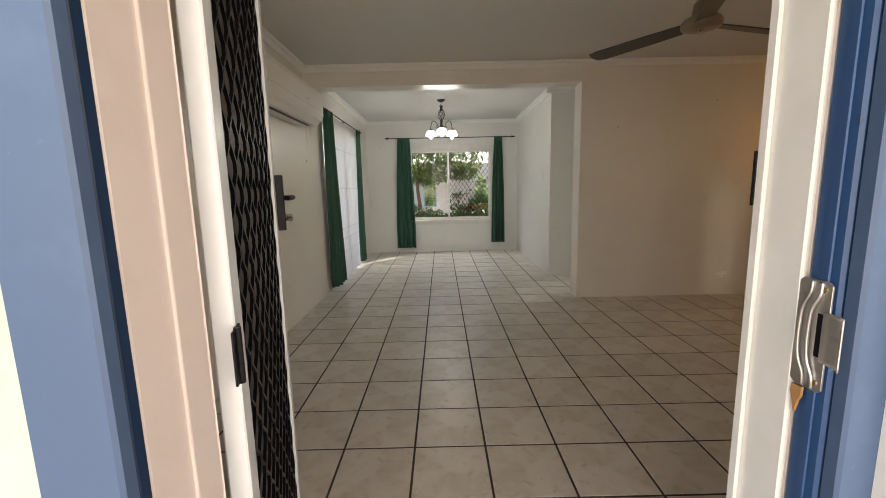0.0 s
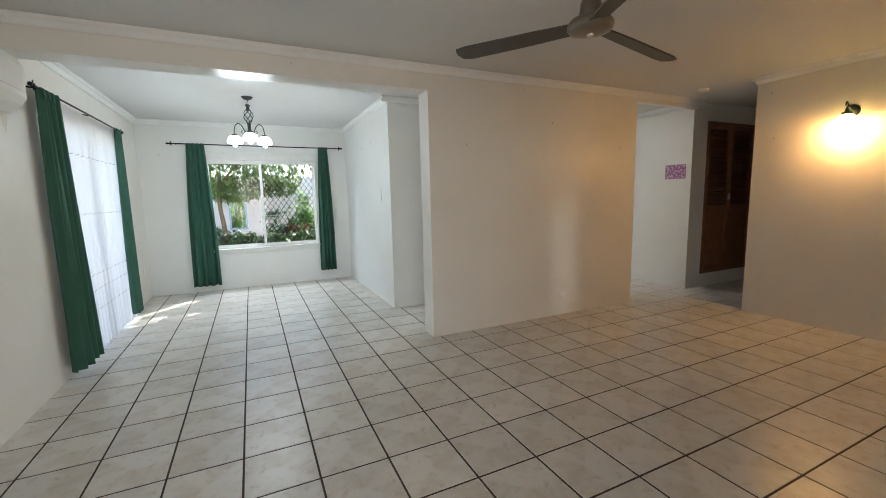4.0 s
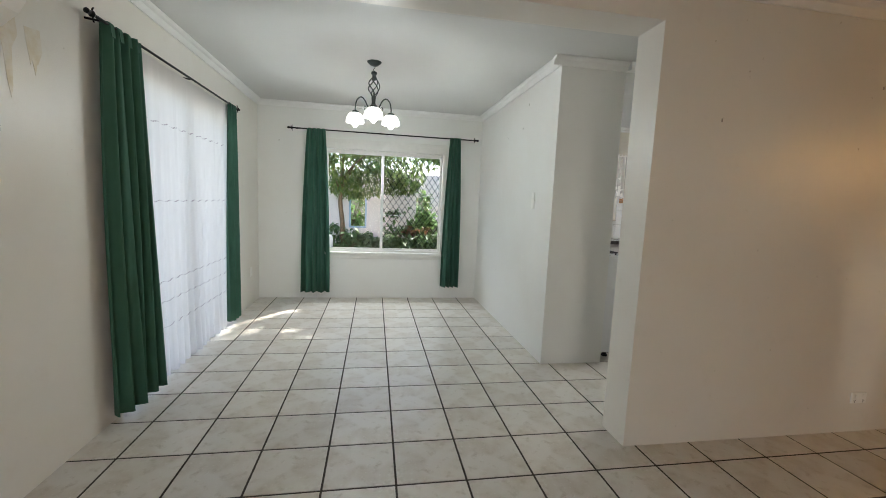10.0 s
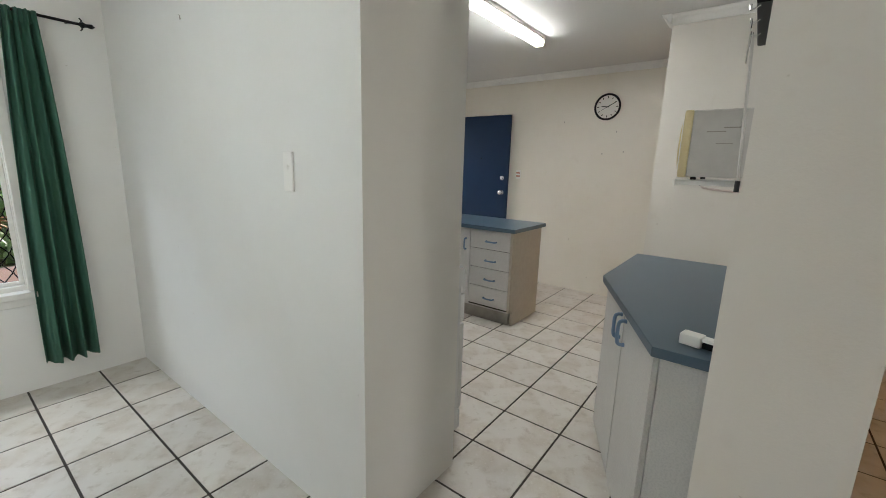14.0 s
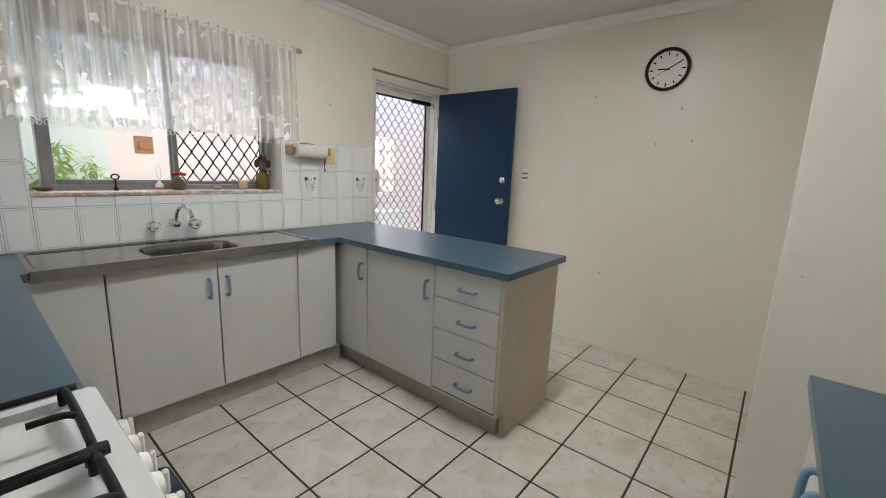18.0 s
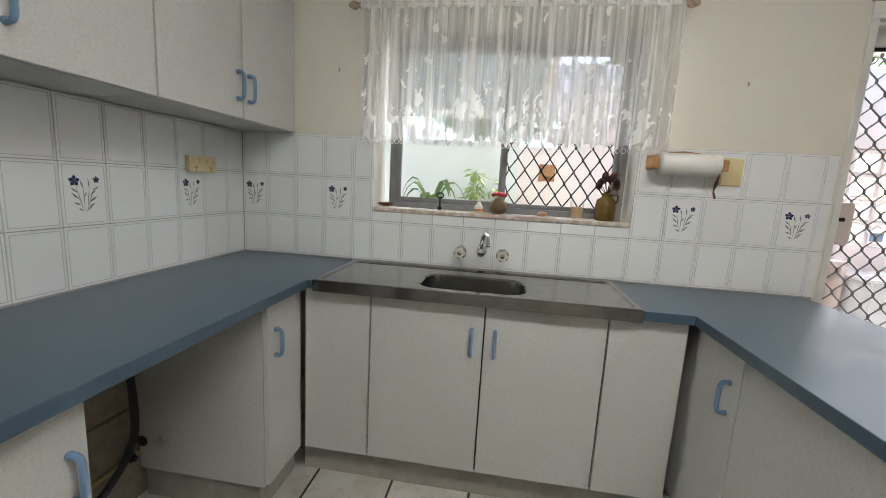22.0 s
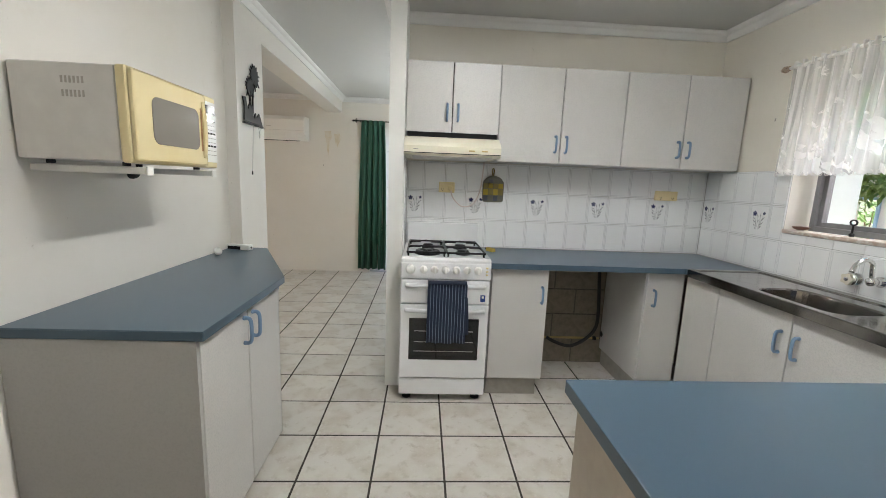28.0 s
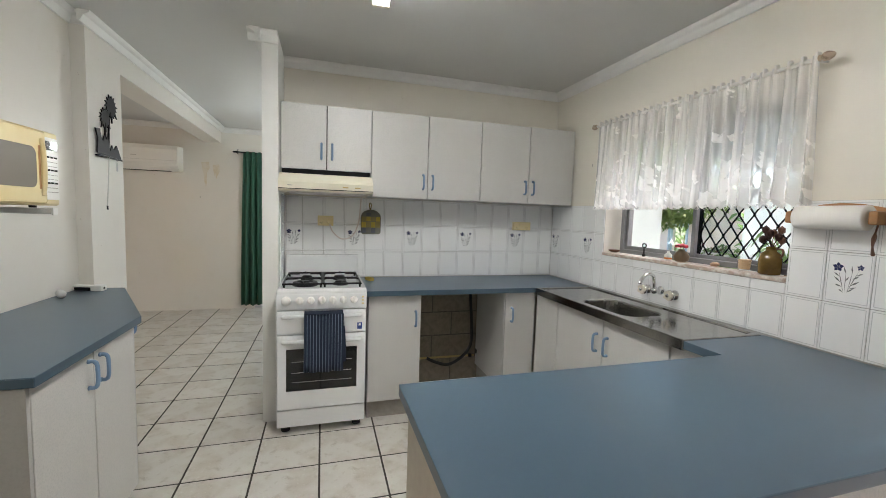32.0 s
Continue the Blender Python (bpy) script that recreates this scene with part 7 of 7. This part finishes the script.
def fence(y, x0, x1, h):
    f = thing("paling_fence", "weathered timber paling fence behind the lawn", "fence")
    x = x0
    me = bpy.data.meshes.new("paling")
    bm = box(-0.055, 0.055, -0.01, 0.01, 0, h, 0.004)
    bm.to_mesh(me), bm.free()
    me.materials.append(material("grey_paling", (0.30, 0.25, 0.20), 0.85, vary=0.2, grain=(30, 0.2)))
    while x < x1:
        ob = new("paling", me)
        ob.location = (x, y, -0.10)
        ob.parent = f
        x += 0.125
    part("rail", box(x0, x1, y + 0.012, y + 0.05, 0.3, 0.38), M["pale_timber"], f)
    part("rail", box(x0, x1, y + 0.012, y + 0.05, 1.3, 1.38), M["pale_timber"], f)


fence(19.0, -6.0, 7.0, 1.7)


def leaves(rng, count, spread, size, droop=0.2, at=(0, 0, 0), shell=0.35):
    """A cloud of bent two-triangle leaves inside an uneven ellipsoid."""
    verts, faces = [], []
    lumps = [(Vector((rng.gauss(0, 0.55), rng.gauss(0, 0.55), rng.gauss(0, 0.45))), rng.uniform(0.25, 0.5)) for _ in range(16)]
    for _ in range(count):
        c, r = rng.choice(lumps)
        d = Vector((rng.gauss(0, 1), rng.gauss(0, 1), rng.gauss(0, 1))).normalized() * r * rng.uniform(shell, 1.0) ** 0.5
        p = Vector(((c.x + d.x) * spread[0], (c.y + d.y) * spread[1], (c.z + d.z) * spread[2])) + Vector(at)
        a, e = rng.uniform(0, 6.283), rng.uniform(-0.9, 0.4) - droop
        u = Vector((math.cos(a) * math.cos(e), math.sin(a) * math.cos(e), math.sin(e)))
        s = u.cross(Vector((0, 0, 1))).normalized()
        s = (s + Vector((0, 0, rng.uniform(-0.4, 0.4)))).normalized()
        ln = size * rng.uniform(0.6, 1.3)
        w = ln * rng.uniform(0.16, 0.26)
        n = len(verts)
        verts += [p, p + u * ln * 0.45 + s * w, p + u * ln + Vector((0, 0, -0.15 * ln)), p + u * ln * 0.45 - s * w]
        faces += [(n, n + 1, n + 2), (n, n + 2, n + 3)]
    me = bpy.data.meshes.new("leaves")
    me.from_pydata([tuple(v) for v in verts], [], faces)
    return me


def leaf_material(name, c1, c2):
    mat = material(name, c1, 0.4)
    n, l = mat.node_tree.nodes, mat.node_tree.links
    geo, mx = n.new("ShaderNodeNewGeometry"), n.new("ShaderNodeMix")
    mx.data_type = "RGBA"
    mx.inputs["A"].default_value, mx.inputs["B"].default_value = (*c1, 1), (*c2, 1)
    l.new(geo.outputs["Random Per Island"], mx.inputs["Factor"])
    b = n["Principled BSDF"]
    l.new(mx.outputs["Result"], b.inputs["Base Color"])
    tr, ms = n.new("ShaderNodeBsdfTranslucent"), n.new("ShaderNodeMixShader")
    l.new(mx.outputs["Result"], tr.inputs[0])
    ms.inputs[0].default_value = 0.45
    l.new(b.outputs[0], ms.inputs[1]), l.new(tr.outputs[0], ms.inputs[2])
    l.new(ms.outputs[0], n["Material Output"].inputs[0])
    return mat


M["leaf_tree"] = leaf_material("tree_leaf", (0.08, 0.15, 0.035), (0.23, 0.28, 0.085))
M["leaf_low"] = leaf_material("hedge_leaf", (0.09, 0.17, 0.06), (0.20, 0.28, 0.11))
M["leaf_red"] = leaf_material("red_brown_leaf", (0.16, 0.06, 0.03), (0.26, 0.14, 0.06))
M["leaf_lime"] = leaf_material("lime_leaf", (0.30, 0.42, 0.13), (0.42, 0.54, 0.20))
M["leaf_bright"] = leaf_material("bright_leaf", (0.16, 0.27, 0.09), (0.26, 0.38, 0.14))


def plant(name, label, x, y, z, spread, count, size, mat, seed, category="plant", droop=0.2):
    p = thing(name, label, category, "", (x, y, z))
    me = leaves(random.Random(seed), count, spread, size, droop, (0, 0, spread[2] * 0.9))
    me.materials.append(mat)
    ob = new("foliage", me)
    ob.parent = p
    rng = random.Random(seed + 1)
    for k in range(5):
        a = rng.uniform(0, 6.28)
        q = (spread[0] * 0.6 * math.cos(a), spread[1] * 0.6 * math.sin(a), spread[2] * rng.uniform(0.8, 1.3))
        part("stem", tube([(0, 0, 0), (q[0] * 0.4, q[1] * 0.4, q[2] * 0.5), q], [0.012, 0.008, 0.004], 5), M["bark"], p)
    return p


def tree(x, y, z, height, seed, label, crown, count, trunk_r=0.06, size=0.11, level=0.86):
    t = thing("tree", label, "tree", "", (x, y, z))
    rng = random.Random(seed)
    top = height * 0.55
    part("trunk", tube(arc([(0, 0, 0), (0.03, 0, top * 0.35), (-0.02, 0.03, top * 0.7), (0.02, 0.02, top)], 4), [trunk_r * (1 - 0.035 * i) for i in range(13)], 8), M["bark"], t, "", True)
    for k in range(8):
        a = 2 * math.pi * k / 8 + rng.uniform(-0.3, 0.3)
        r, h = crown[0] * rng.uniform(0.5, 0.9), height * rng.uniform(0.7, 1.0)
        part("limb", tube(arc([(0.01, 0.02, top * rng.uniform(0.75, 1.0)), (r * 0.4 * math.cos(a), r * 0.4 * math.sin(a), (top + h) / 2), (r * math.cos(a), r * math.sin(a), h)], 4),
                          [trunk_r * 0.5 * (1 - 0.1 * i) for i in range(9)], 6), M["bark"], t)
    me = leaves(rng, count, crown, size, 0.25, (0, 0, height * level))
    me.materials.append(M["leaf_tree"])
    ob = new("crown", me)
    ob.parent = t
    return t


tree(-0.52, 10.75, 0.30, 2.5, 41, "small broad-leaved tree in the garden bed", (1.30, 0.8, 0.60), 8500, 0.055, 0.105, 0.68)
# Unseen crown placed in the sun's path to break up its floor patch.
tree(4.9, 14.4, -0.15, 9.2, 43, "tall unseen tree that breaks up the dining room's sun", (2.0, 1.6, 1.5), 1500, 0.16, 0.30)
tree(2.4, 15.6, -0.15, 5.0, 46, "leafy garden tree behind the aqua patio wall", (1.5, 0.9, 0.8), 5000, 0.09, 0.16, 0.66)
tree(-5.2, 16.0, -0.15, 6.0, 44, "leafy tree behind the garden wall", (2.6, 2.2, 1.8), 4500, 0.14, 0.28)
tree(8.2, 18.5, -0.15, 7.0, 45, "leafy tree beyond the patio", (2.8, 2.4, 2.0), 4500, 0.15, 0.28)
structure("garden_bed", box(-6.5, 1.6, 10.15, GW, -0.158, 0.36), M["ground"], "raised garden bed of dark soil")
log_mat = material("weathered_log", (0.55, 0.42, 0.32), 0.85, vary=0.15, grain=(25, 0.2))
edge = thing("log_edging", "row of pale timber logs round the garden bed", "edging")
for k in range(36):
    x = -2.6 + k * 0.082
    part("log", tube([(x, 10.10, -0.158), (x, 10.10, 0.41 + 0.012 * math.sin(k * 2.3))], 0.038, 8), log_mat, edge)
edge = thing("block_edging", "row of pinkish concrete blocks round the garden bed", "edging")
for k in range(6):
    x = 0.36 + k * 0.30
    part("block", box(x, x + 0.285, 10.04, 10.14, -0.158, 0.40, 0.01), material("pink_block", (0.50, 0.33, 0.27), 0.85, bump=(60, 0.4, 0.003)), edge)
for k in range(9):
    plant("hedge_plant", "low dark green strap-leaved plants in the garden bed", -2.0 + k * 0.42, 10.55 + 0.25 * (k % 2), 0.35, (0.34, 0.24, 0.23), 480, 0.15, M["leaf_low"], 60 + k)
plant("potted_plant", "red-brown leafy plant in a dark pot", 0.90, 10.75, 0.55, (0.22, 0.2, 0.13), 260, 0.10, M["leaf_red"], 80)
pot = thing("flower_pot", "dark round flower pot in the garden bed", "pot", "", (0.90, 10.75, 0.36))
part("body", lathe([(0.08, 0), (0.11, 0.02), (0.14, 0.19), (0.15, 0.2), (0.13, 0.2), (0.10, 0.05)], 18), M["black_metal"], pot, "", True)
plant("shrub", "bright green shrub against the garden wall", 1.25, 11.05, 0.35, (0.30, 0.22, 0.42), 420, 0.20, M["leaf_bright"], 81, droop=-0.5)
gb = thing("gas_bottle", "white gas bottle standing in the garden bed", "gas bottle", "", (-0.78, 10.40, 0.36))
part("body", lathe([(0.13, 0.0), (0.14, 0.02), (0.15, 0.05), (0.15, 0.20), (0.13, 0.27), (0.06, 0.30), (0.03, 0.31)], 22), M["white_enamel"], gb, "", True)
part("collar", lathe([(0.075, 0.29), (0.08, 0.29), (0.08, 0.38), (0.075, 0.38), (0.075, 0.29)], 18, cap=False), M["white_enamel"], gb)
part("valve", lathe([(0.02, 0.31), (0.02, 0.34), (0.03, 0.345), (0.03, 0.36), (0.01, 0.362)], 10), M["brass"], gb)
pot = thing("bucket", "black plastic pot beside the gas bottle", "pot", "", (-1.02, 10.30, 0.36))
part("body", lathe([(0.09, 0), (0.12, 0.15), (0.13, 0.155), (0.11, 0.155), (0.08, 0.02)], 18), M["black_metal"], pot, "", True)
sf = thing("wall_shelf", "white shelf on the garden wall", "shelf")
part("board", box(0.28, 0.76, GW - 0.16, GW - 0.001, 0.985, 1.01), M["white_alu"], sf)
for x in (0.36, 0.68):
    part("bracket", box(x - 0.01, x + 0.01, GW - 0.13, GW - 0.001, 0.90, 0.984), M["white_alu"], sf)
plant("shelf_plant", "small trailing plant on the garden shelf", 0.52, GW - 0.09, 1.01, (0.17, 0.07, 0.06), 160, 0.08, M["leaf_low"], 82)
pipe = thing("downpipe", "grey plastic downpipe on the garden wall", "pipe")
part("pipe", tube([(-1.35, GW - 0.05, 0.36), (-1.35, GW - 0.05, 1.9)], 0.045, 10), M["grey_metal"], pipe)

# patio behind the kitchen
pw = material("pale_aqua_render", (0.80, 0.85, 0.83), 0.8, spots=[(3, (0.75, 0.80, 0.78), 0.45, 0.75)], bump=(50, 0.3, 0.003))
pk = material("white_pink_render", (0.90, 0.82, 0.80), 0.8, spots=[(3, (0.85, 0.76, 0.74), 0.45, 0.75)], bump=(50, 0.3, 0.003))
structure("patio_wall_left", box(1.62, 3.15, 10.5, 10.64, -0.16, 1.78), pw, "pale aqua rendered patio wall")
wall_along_x("patio_wall_right", 3.15, 9.3, 10.5, 10.64, -0.16, 2.55, pk, "white rendered patio wall with a breeze-block screen", [(5.95, 6.95, 0.95, 1.85), (3.15, 3.55, 1.74, 2.05)])
wall_along_y("patio_wall_end", FY + TN, 10.64, 9.3, 9.44, -0.16, 2.55, pk, "white rendered patio end wall")
wall_along_y("patio_wall_side", FY + TN, 9.28, 1.62, 1.74, -0.16, 1.72, pw, "pale rendered wall between garden and patio")
roof_sheet = material("pale_blue_fibreglass", (0.45, 0.52, 0.57), 0.5)
_t = roof_sheet.node_tree
_a, _b = _t.nodes.new("ShaderNodeBsdfTranslucent"), _t.nodes.new("ShaderNodeMixShader")
_a.inputs[0].default_value, _b.inputs[0].default_value = (0.50, 0.56, 0.60, 1), 0.25
_t.links.new(_t.nodes["Principled BSDF"].outputs[0], _b.inputs[1]), _t.links.new(_a.outputs[0], _b.inputs[2])
_t.links.new(_b.outputs[0], _t.nodes["Material Output"].inputs[0])
clear_sheet = roof_sheet.copy()
clear_sheet.name = "milky_fibreglass"
_t = clear_sheet.node_tree.nodes
_t["Translucent BSDF"].inputs[0].default_value, _t["Mix Shader"].inputs[0].default_value = (0.96, 0.89, 0.87, 1), 0.88
pr = tagged(new("patio_roof"), "pale blue corrugated patio roof on white beams", "roof", "", "structure")
bm = bmesh.new()
for k in range(50):
    x = 3.3 + k * 0.12
    add_box(bm, x, x + 0.07, FY + 0.35, 9.75, 2.52, 2.53)
    add_box(bm, x + 0.07, x + 0.12, FY + 0.35, 9.75, 2.535, 2.545)
part("sheet", bm, clear_sheet, pr, "milky fibreglass sheet")
bm = bmesh.new()
for k in range(14):
    x = 1.56 + k * 0.124
    add_box(bm, x, x + 0.07, 0, 1.93, 0.0, 0.01)
    add_box(bm, x + 0.07, x + 0.124, 0, 1.93, 0.015, 0.025)
part("sheet", moved(bm, Matrix.Translation((0, FY + 0.35, 2.53)) @ Matrix.Rotation(radians(-14), 4, "X")), roof_sheet, pr)
part("beam", box(1.56, 3.3, 10.30, 10.35, 1.98, 2.05), M["white_alu"], pr)
part("beam", box(3.3, 9.3, 9.0, 9.05, 2.40, 2.519), M["white_alu"], pr)
part("beam", box(3.3, 9.3, 9.66, 9.71, 2.40, 2.519), M["white_alu"], pr)
part("rafter", moved(box(3.30, 3.36, 0, 1.95, -0.08, 0.0), Matrix.Translation((0, FY + 0.35, 2.53)) @ Matrix.Rotation(radians(-14), 4, "X")), M["white_alu"], pr)
bb = thing("breeze_block_screen", "white patterned breeze-block screen in the patio wall", "screen")
for i in range(4):
    for j in range(4):
        x, z = 5.965 + i * 0.245, 0.962 + j * 0.22
        bm = frame_bars(x, x + 0.238, z, z + 0.213, 10.51, 10.63, 0.022)
        tube([(x + 0.02, 10.57, z + 0.106), (x + 0.119, 10.57, z + 0.19), (x + 0.218, 10.57, z + 0.106), (x + 0.119, 10.57, z + 0.022), (x + 0.02, 10.57, z + 0.106)], 0.014, 6, bm)
        part("breeze_block", bm, pk, bb)
part("blue_panel", box(6.45, 6.62, 10.55, 10.56, 1.0, 1.08), M["handle"], bb, "blue scrap behind the screen")
tub = thing("laundry_tub", "white laundry cabinet on the patio", "cabinet")
part("body", box(6.05, 6.65, 9.85, 10.35, -0.03, 0.70, 0.01), M["white_enamel"], tub)
part("lid", box(6.03, 6.67, 9.83, 10.36, 0.701, 0.74, 0.008), M["white_enamel"], tub)
sh_ = thing("shelf_unit", "low pale timber shelf beside the laundry cabinet", "shelf")
part("top", box(5.3, 6.0, 10.05, 10.45, 0.80, 0.84), M["cream_frame"], sh_)
for x in (5.3, 5.95):
    part("side", box(x, x + 0.04, 10.05, 10.45, -0.03, 0.799), M["cream_frame"], sh_)


def palm(x, y, z, count, length, seed, label, mat):
    p = thing("palm", label, "plant", "", (x, y, z))
    rng = random.Random(seed)
    part("stem", tube([(0, 0, 0), (0.01, 0, 0.9), (0, 0, 1.10)], [0.03, 0.022, 0.015], 7), M["bark"], p)
    for k in range(count):
        a = 2 * math.pi * k / count + rng.uniform(-0.2, 0.2)
        r, h = length * rng.uniform(0.7, 1.0), rng.uniform(0.15, 0.42)
        bm = bmesh.new()
        rows = []
        for i in range(7):
            t = i / 6
            c = Vector((r * t * math.cos(a), r * t * math.sin(a), 1.05 + h * math.sin(t * 2.2) - 0.14 * t * t))
            w = 0.032 * math.sin(math.pi * (0.08 + 0.9 * t)) + 0.002
            s = Vector((-math.sin(a), math.cos(a), 0.25)) * w
            rows.append((bm.verts.new(c - s), bm.verts.new(c + Vector((0, 0, -0.008))), bm.verts.new(c + s)))
        for q, e in zip(rows, rows[1:]):
            bm.faces.new((q[0], q[1], e[1], e[0])), bm.faces.new((q[1], q[2], e[2], e[1]))
        part("frond", bm, mat, p, "", True)


palm(2.33, 10.12, -0.03, 13, 0.34, 91, "strap-leaved plant by the aqua patio wall", M["leaf_bright"])
plant("fern", "feathery bright green fern on the patio", 2.86, 10.15, 0.62, (0.19, 0.16, 0.43), 620, 0.10, M["leaf_lime"], 92)
pot = thing("planter", "pale planter under the fern", "pot", "", (2.86, 10.15, -0.03))
part("body", lathe([(0.12, 0), (0.15, 0.02), (0.17, 0.66), (0.18, 0.68), (0.15, 0.68), (0.13, 0.1)], 18), M["paving"], pot, "", True)
plant("shrub", "green shrub outside the kitchen grille", 4.05, 9.9, 0.1, (0.40, 0.25, 0.55), 520, 0.16, M["leaf_bright"], 93)
for k in range(7):
    plant("hedge_shrub", "leafy green hedge behind the aqua patio wall", -0.4 + k * 0.62, 11.9 + 0.2 * (k % 2), 0.6, (0.42, 0.30, 0.62), 420, 0.16, M["leaf_tree" if k % 2 else "leaf_bright"], 120 + k)
hb = thing("wall_planter", "small timber planter box on the white patio wall", "planter")
part("box", box(3.40, 3.50, 10.42, 10.499, 1.44, 1.52, 0.006), M["pale_timber"], hb)
part("back", box(3.37, 3.53, 10.485, 10.4985, 1.40, 1.57, 0.004), M["pale_timber"], hb)

# ---- lamps in the fittings and daylight in the openings ----
for k in range(3):
    a = radians(-89 + 120 * k)
    lamp("bulb_light", "POINT", Matrix.Translation((0.09 + 0.18 * math.cos(a), 6.32 + 0.18 * math.sin(a), 1.925)), CHANDELIER, (0.93, 1.0, 0.97), radius=0.03)
lamp("wall_bulb_light", "POINT", Matrix.Translation((RX - 0.105, 2.96, 1.885)), SCONCE, (1.0, 0.50, 0.15), radius=0.035)
lamp("sky_through_sliding_door", "AREA", pose(LX - 0.9, 6.17, 1.1, 0, -90, 0), SLIDER_SKY, (0.93, 0.97, 1.0), size=(2.0, 1.9))
lamp("sky_over_dining_window", "AREA", look((0.25, FY + 0.55, 2.42), (0.25, FY - 1.0, 1.2)), DINING_SKY, (0.94, 0.98, 1.0), size=(1.6, 0.35))
lamp("sky_over_kitchen_window", "AREA", look((3.0, FY + 0.50, 2.40), (3.0, FY - 1.0, 1.2)), KITCHEN_SKY, (0.97, 0.98, 1.0), size=(1.2, 0.3))
lamp("sky_over_back_door", "AREA", look((4.86, FY + 0.50, 2.36), (4.86, FY - 1.0, 1.0)), BACKDOOR_SKY, (1.0, 0.97, 0.96), size=(0.7, 0.3))
lamp("sky_through_entry", "AREA", pose(0.11, -2.3, 1.25, 90, 0, 0), ENTRY_SKY, (1.0, 0.88, 0.76), size=(4.6, 2.5))
# Small lamp behind the unseen side window, added for the patch it casts.
lamp("sky_through_assumed_window", "AREA", look((3.15, -2.2, 2.5), (3.14, 4.6, 0.5)), SIDE_SKY, (1.0, 0.93, 0.82), size=(0.28, 0.4))
lamp("tube_light", "AREA", pose(3.435, 6.405, 2.412), FLUORO, (0.98, 0.98, 0.94), size=(1.15, 0.09))


# ---- floor tiles ----
floor = structure("floor", box(LX, HX, Y0 - 0.14, FY, -0.0055, -0.003), M["grout"], "beige ceramic tile floor with dark grout joints")


def walls_cut(x, y):
    """True where a tile's middle lies inside the rooms."""
    if not (LX - 0.1 < x < HX and Y0 - 0.1 < y < FY + 0.1):
        return False
    if x > RX + 0.15 and y < 3.72:
        return False
    if x > KX + 0.15 and y > 4.85:
        return False
    return True


tile_me = bpy.data.meshes.new("floor_tile")
bm = box(-TP / 2 + 0.0052, TP / 2 - 0.0052, -TP / 2 + 0.0052, TP / 2 - 0.0052, -0.0035, 0.0, 0.0018)
bm.to_mesh(tile_me), bm.free()
tile_me.materials.append(M["tile"])
rest, count = bmesh.new(), 0
cells = []
for i in range(-6, 26):
    for j in range(-7, 18):
        x, y = TX + (i + 0.5) * TP, TY + (j + 0.5) * TP
        if walls_cut(x, y):
            cells.append((x, y))
near = [c for c in cells if -1.5 < c[0] < 4.6 and c[1] > 1.2 and not (c[0] > 2.4 and c[1] < 2.6)]
for c in cells:
    if c in near and count < 300:
        ob = new("tile", tile_me)
        ob.location = (c[0], c[1], 0)
        ob.rotation_euler = (0, 0, radians(90 * ((int(c[0] * 91) + int(c[1] * 57)) % 4)))
        ob.parent = floor
        count += 1
    else:
        add_box(rest, c[0] - TP / 2 + 0.0052, c[0] + TP / 2 - 0.0052, c[1] - TP / 2 + 0.0052, c[1] + TP / 2 - 0.0052, -0.0035, 0.0)
ob = mesh_object("tiles", rest, M["tile"], floor)
ob["kind"] = "stuff"
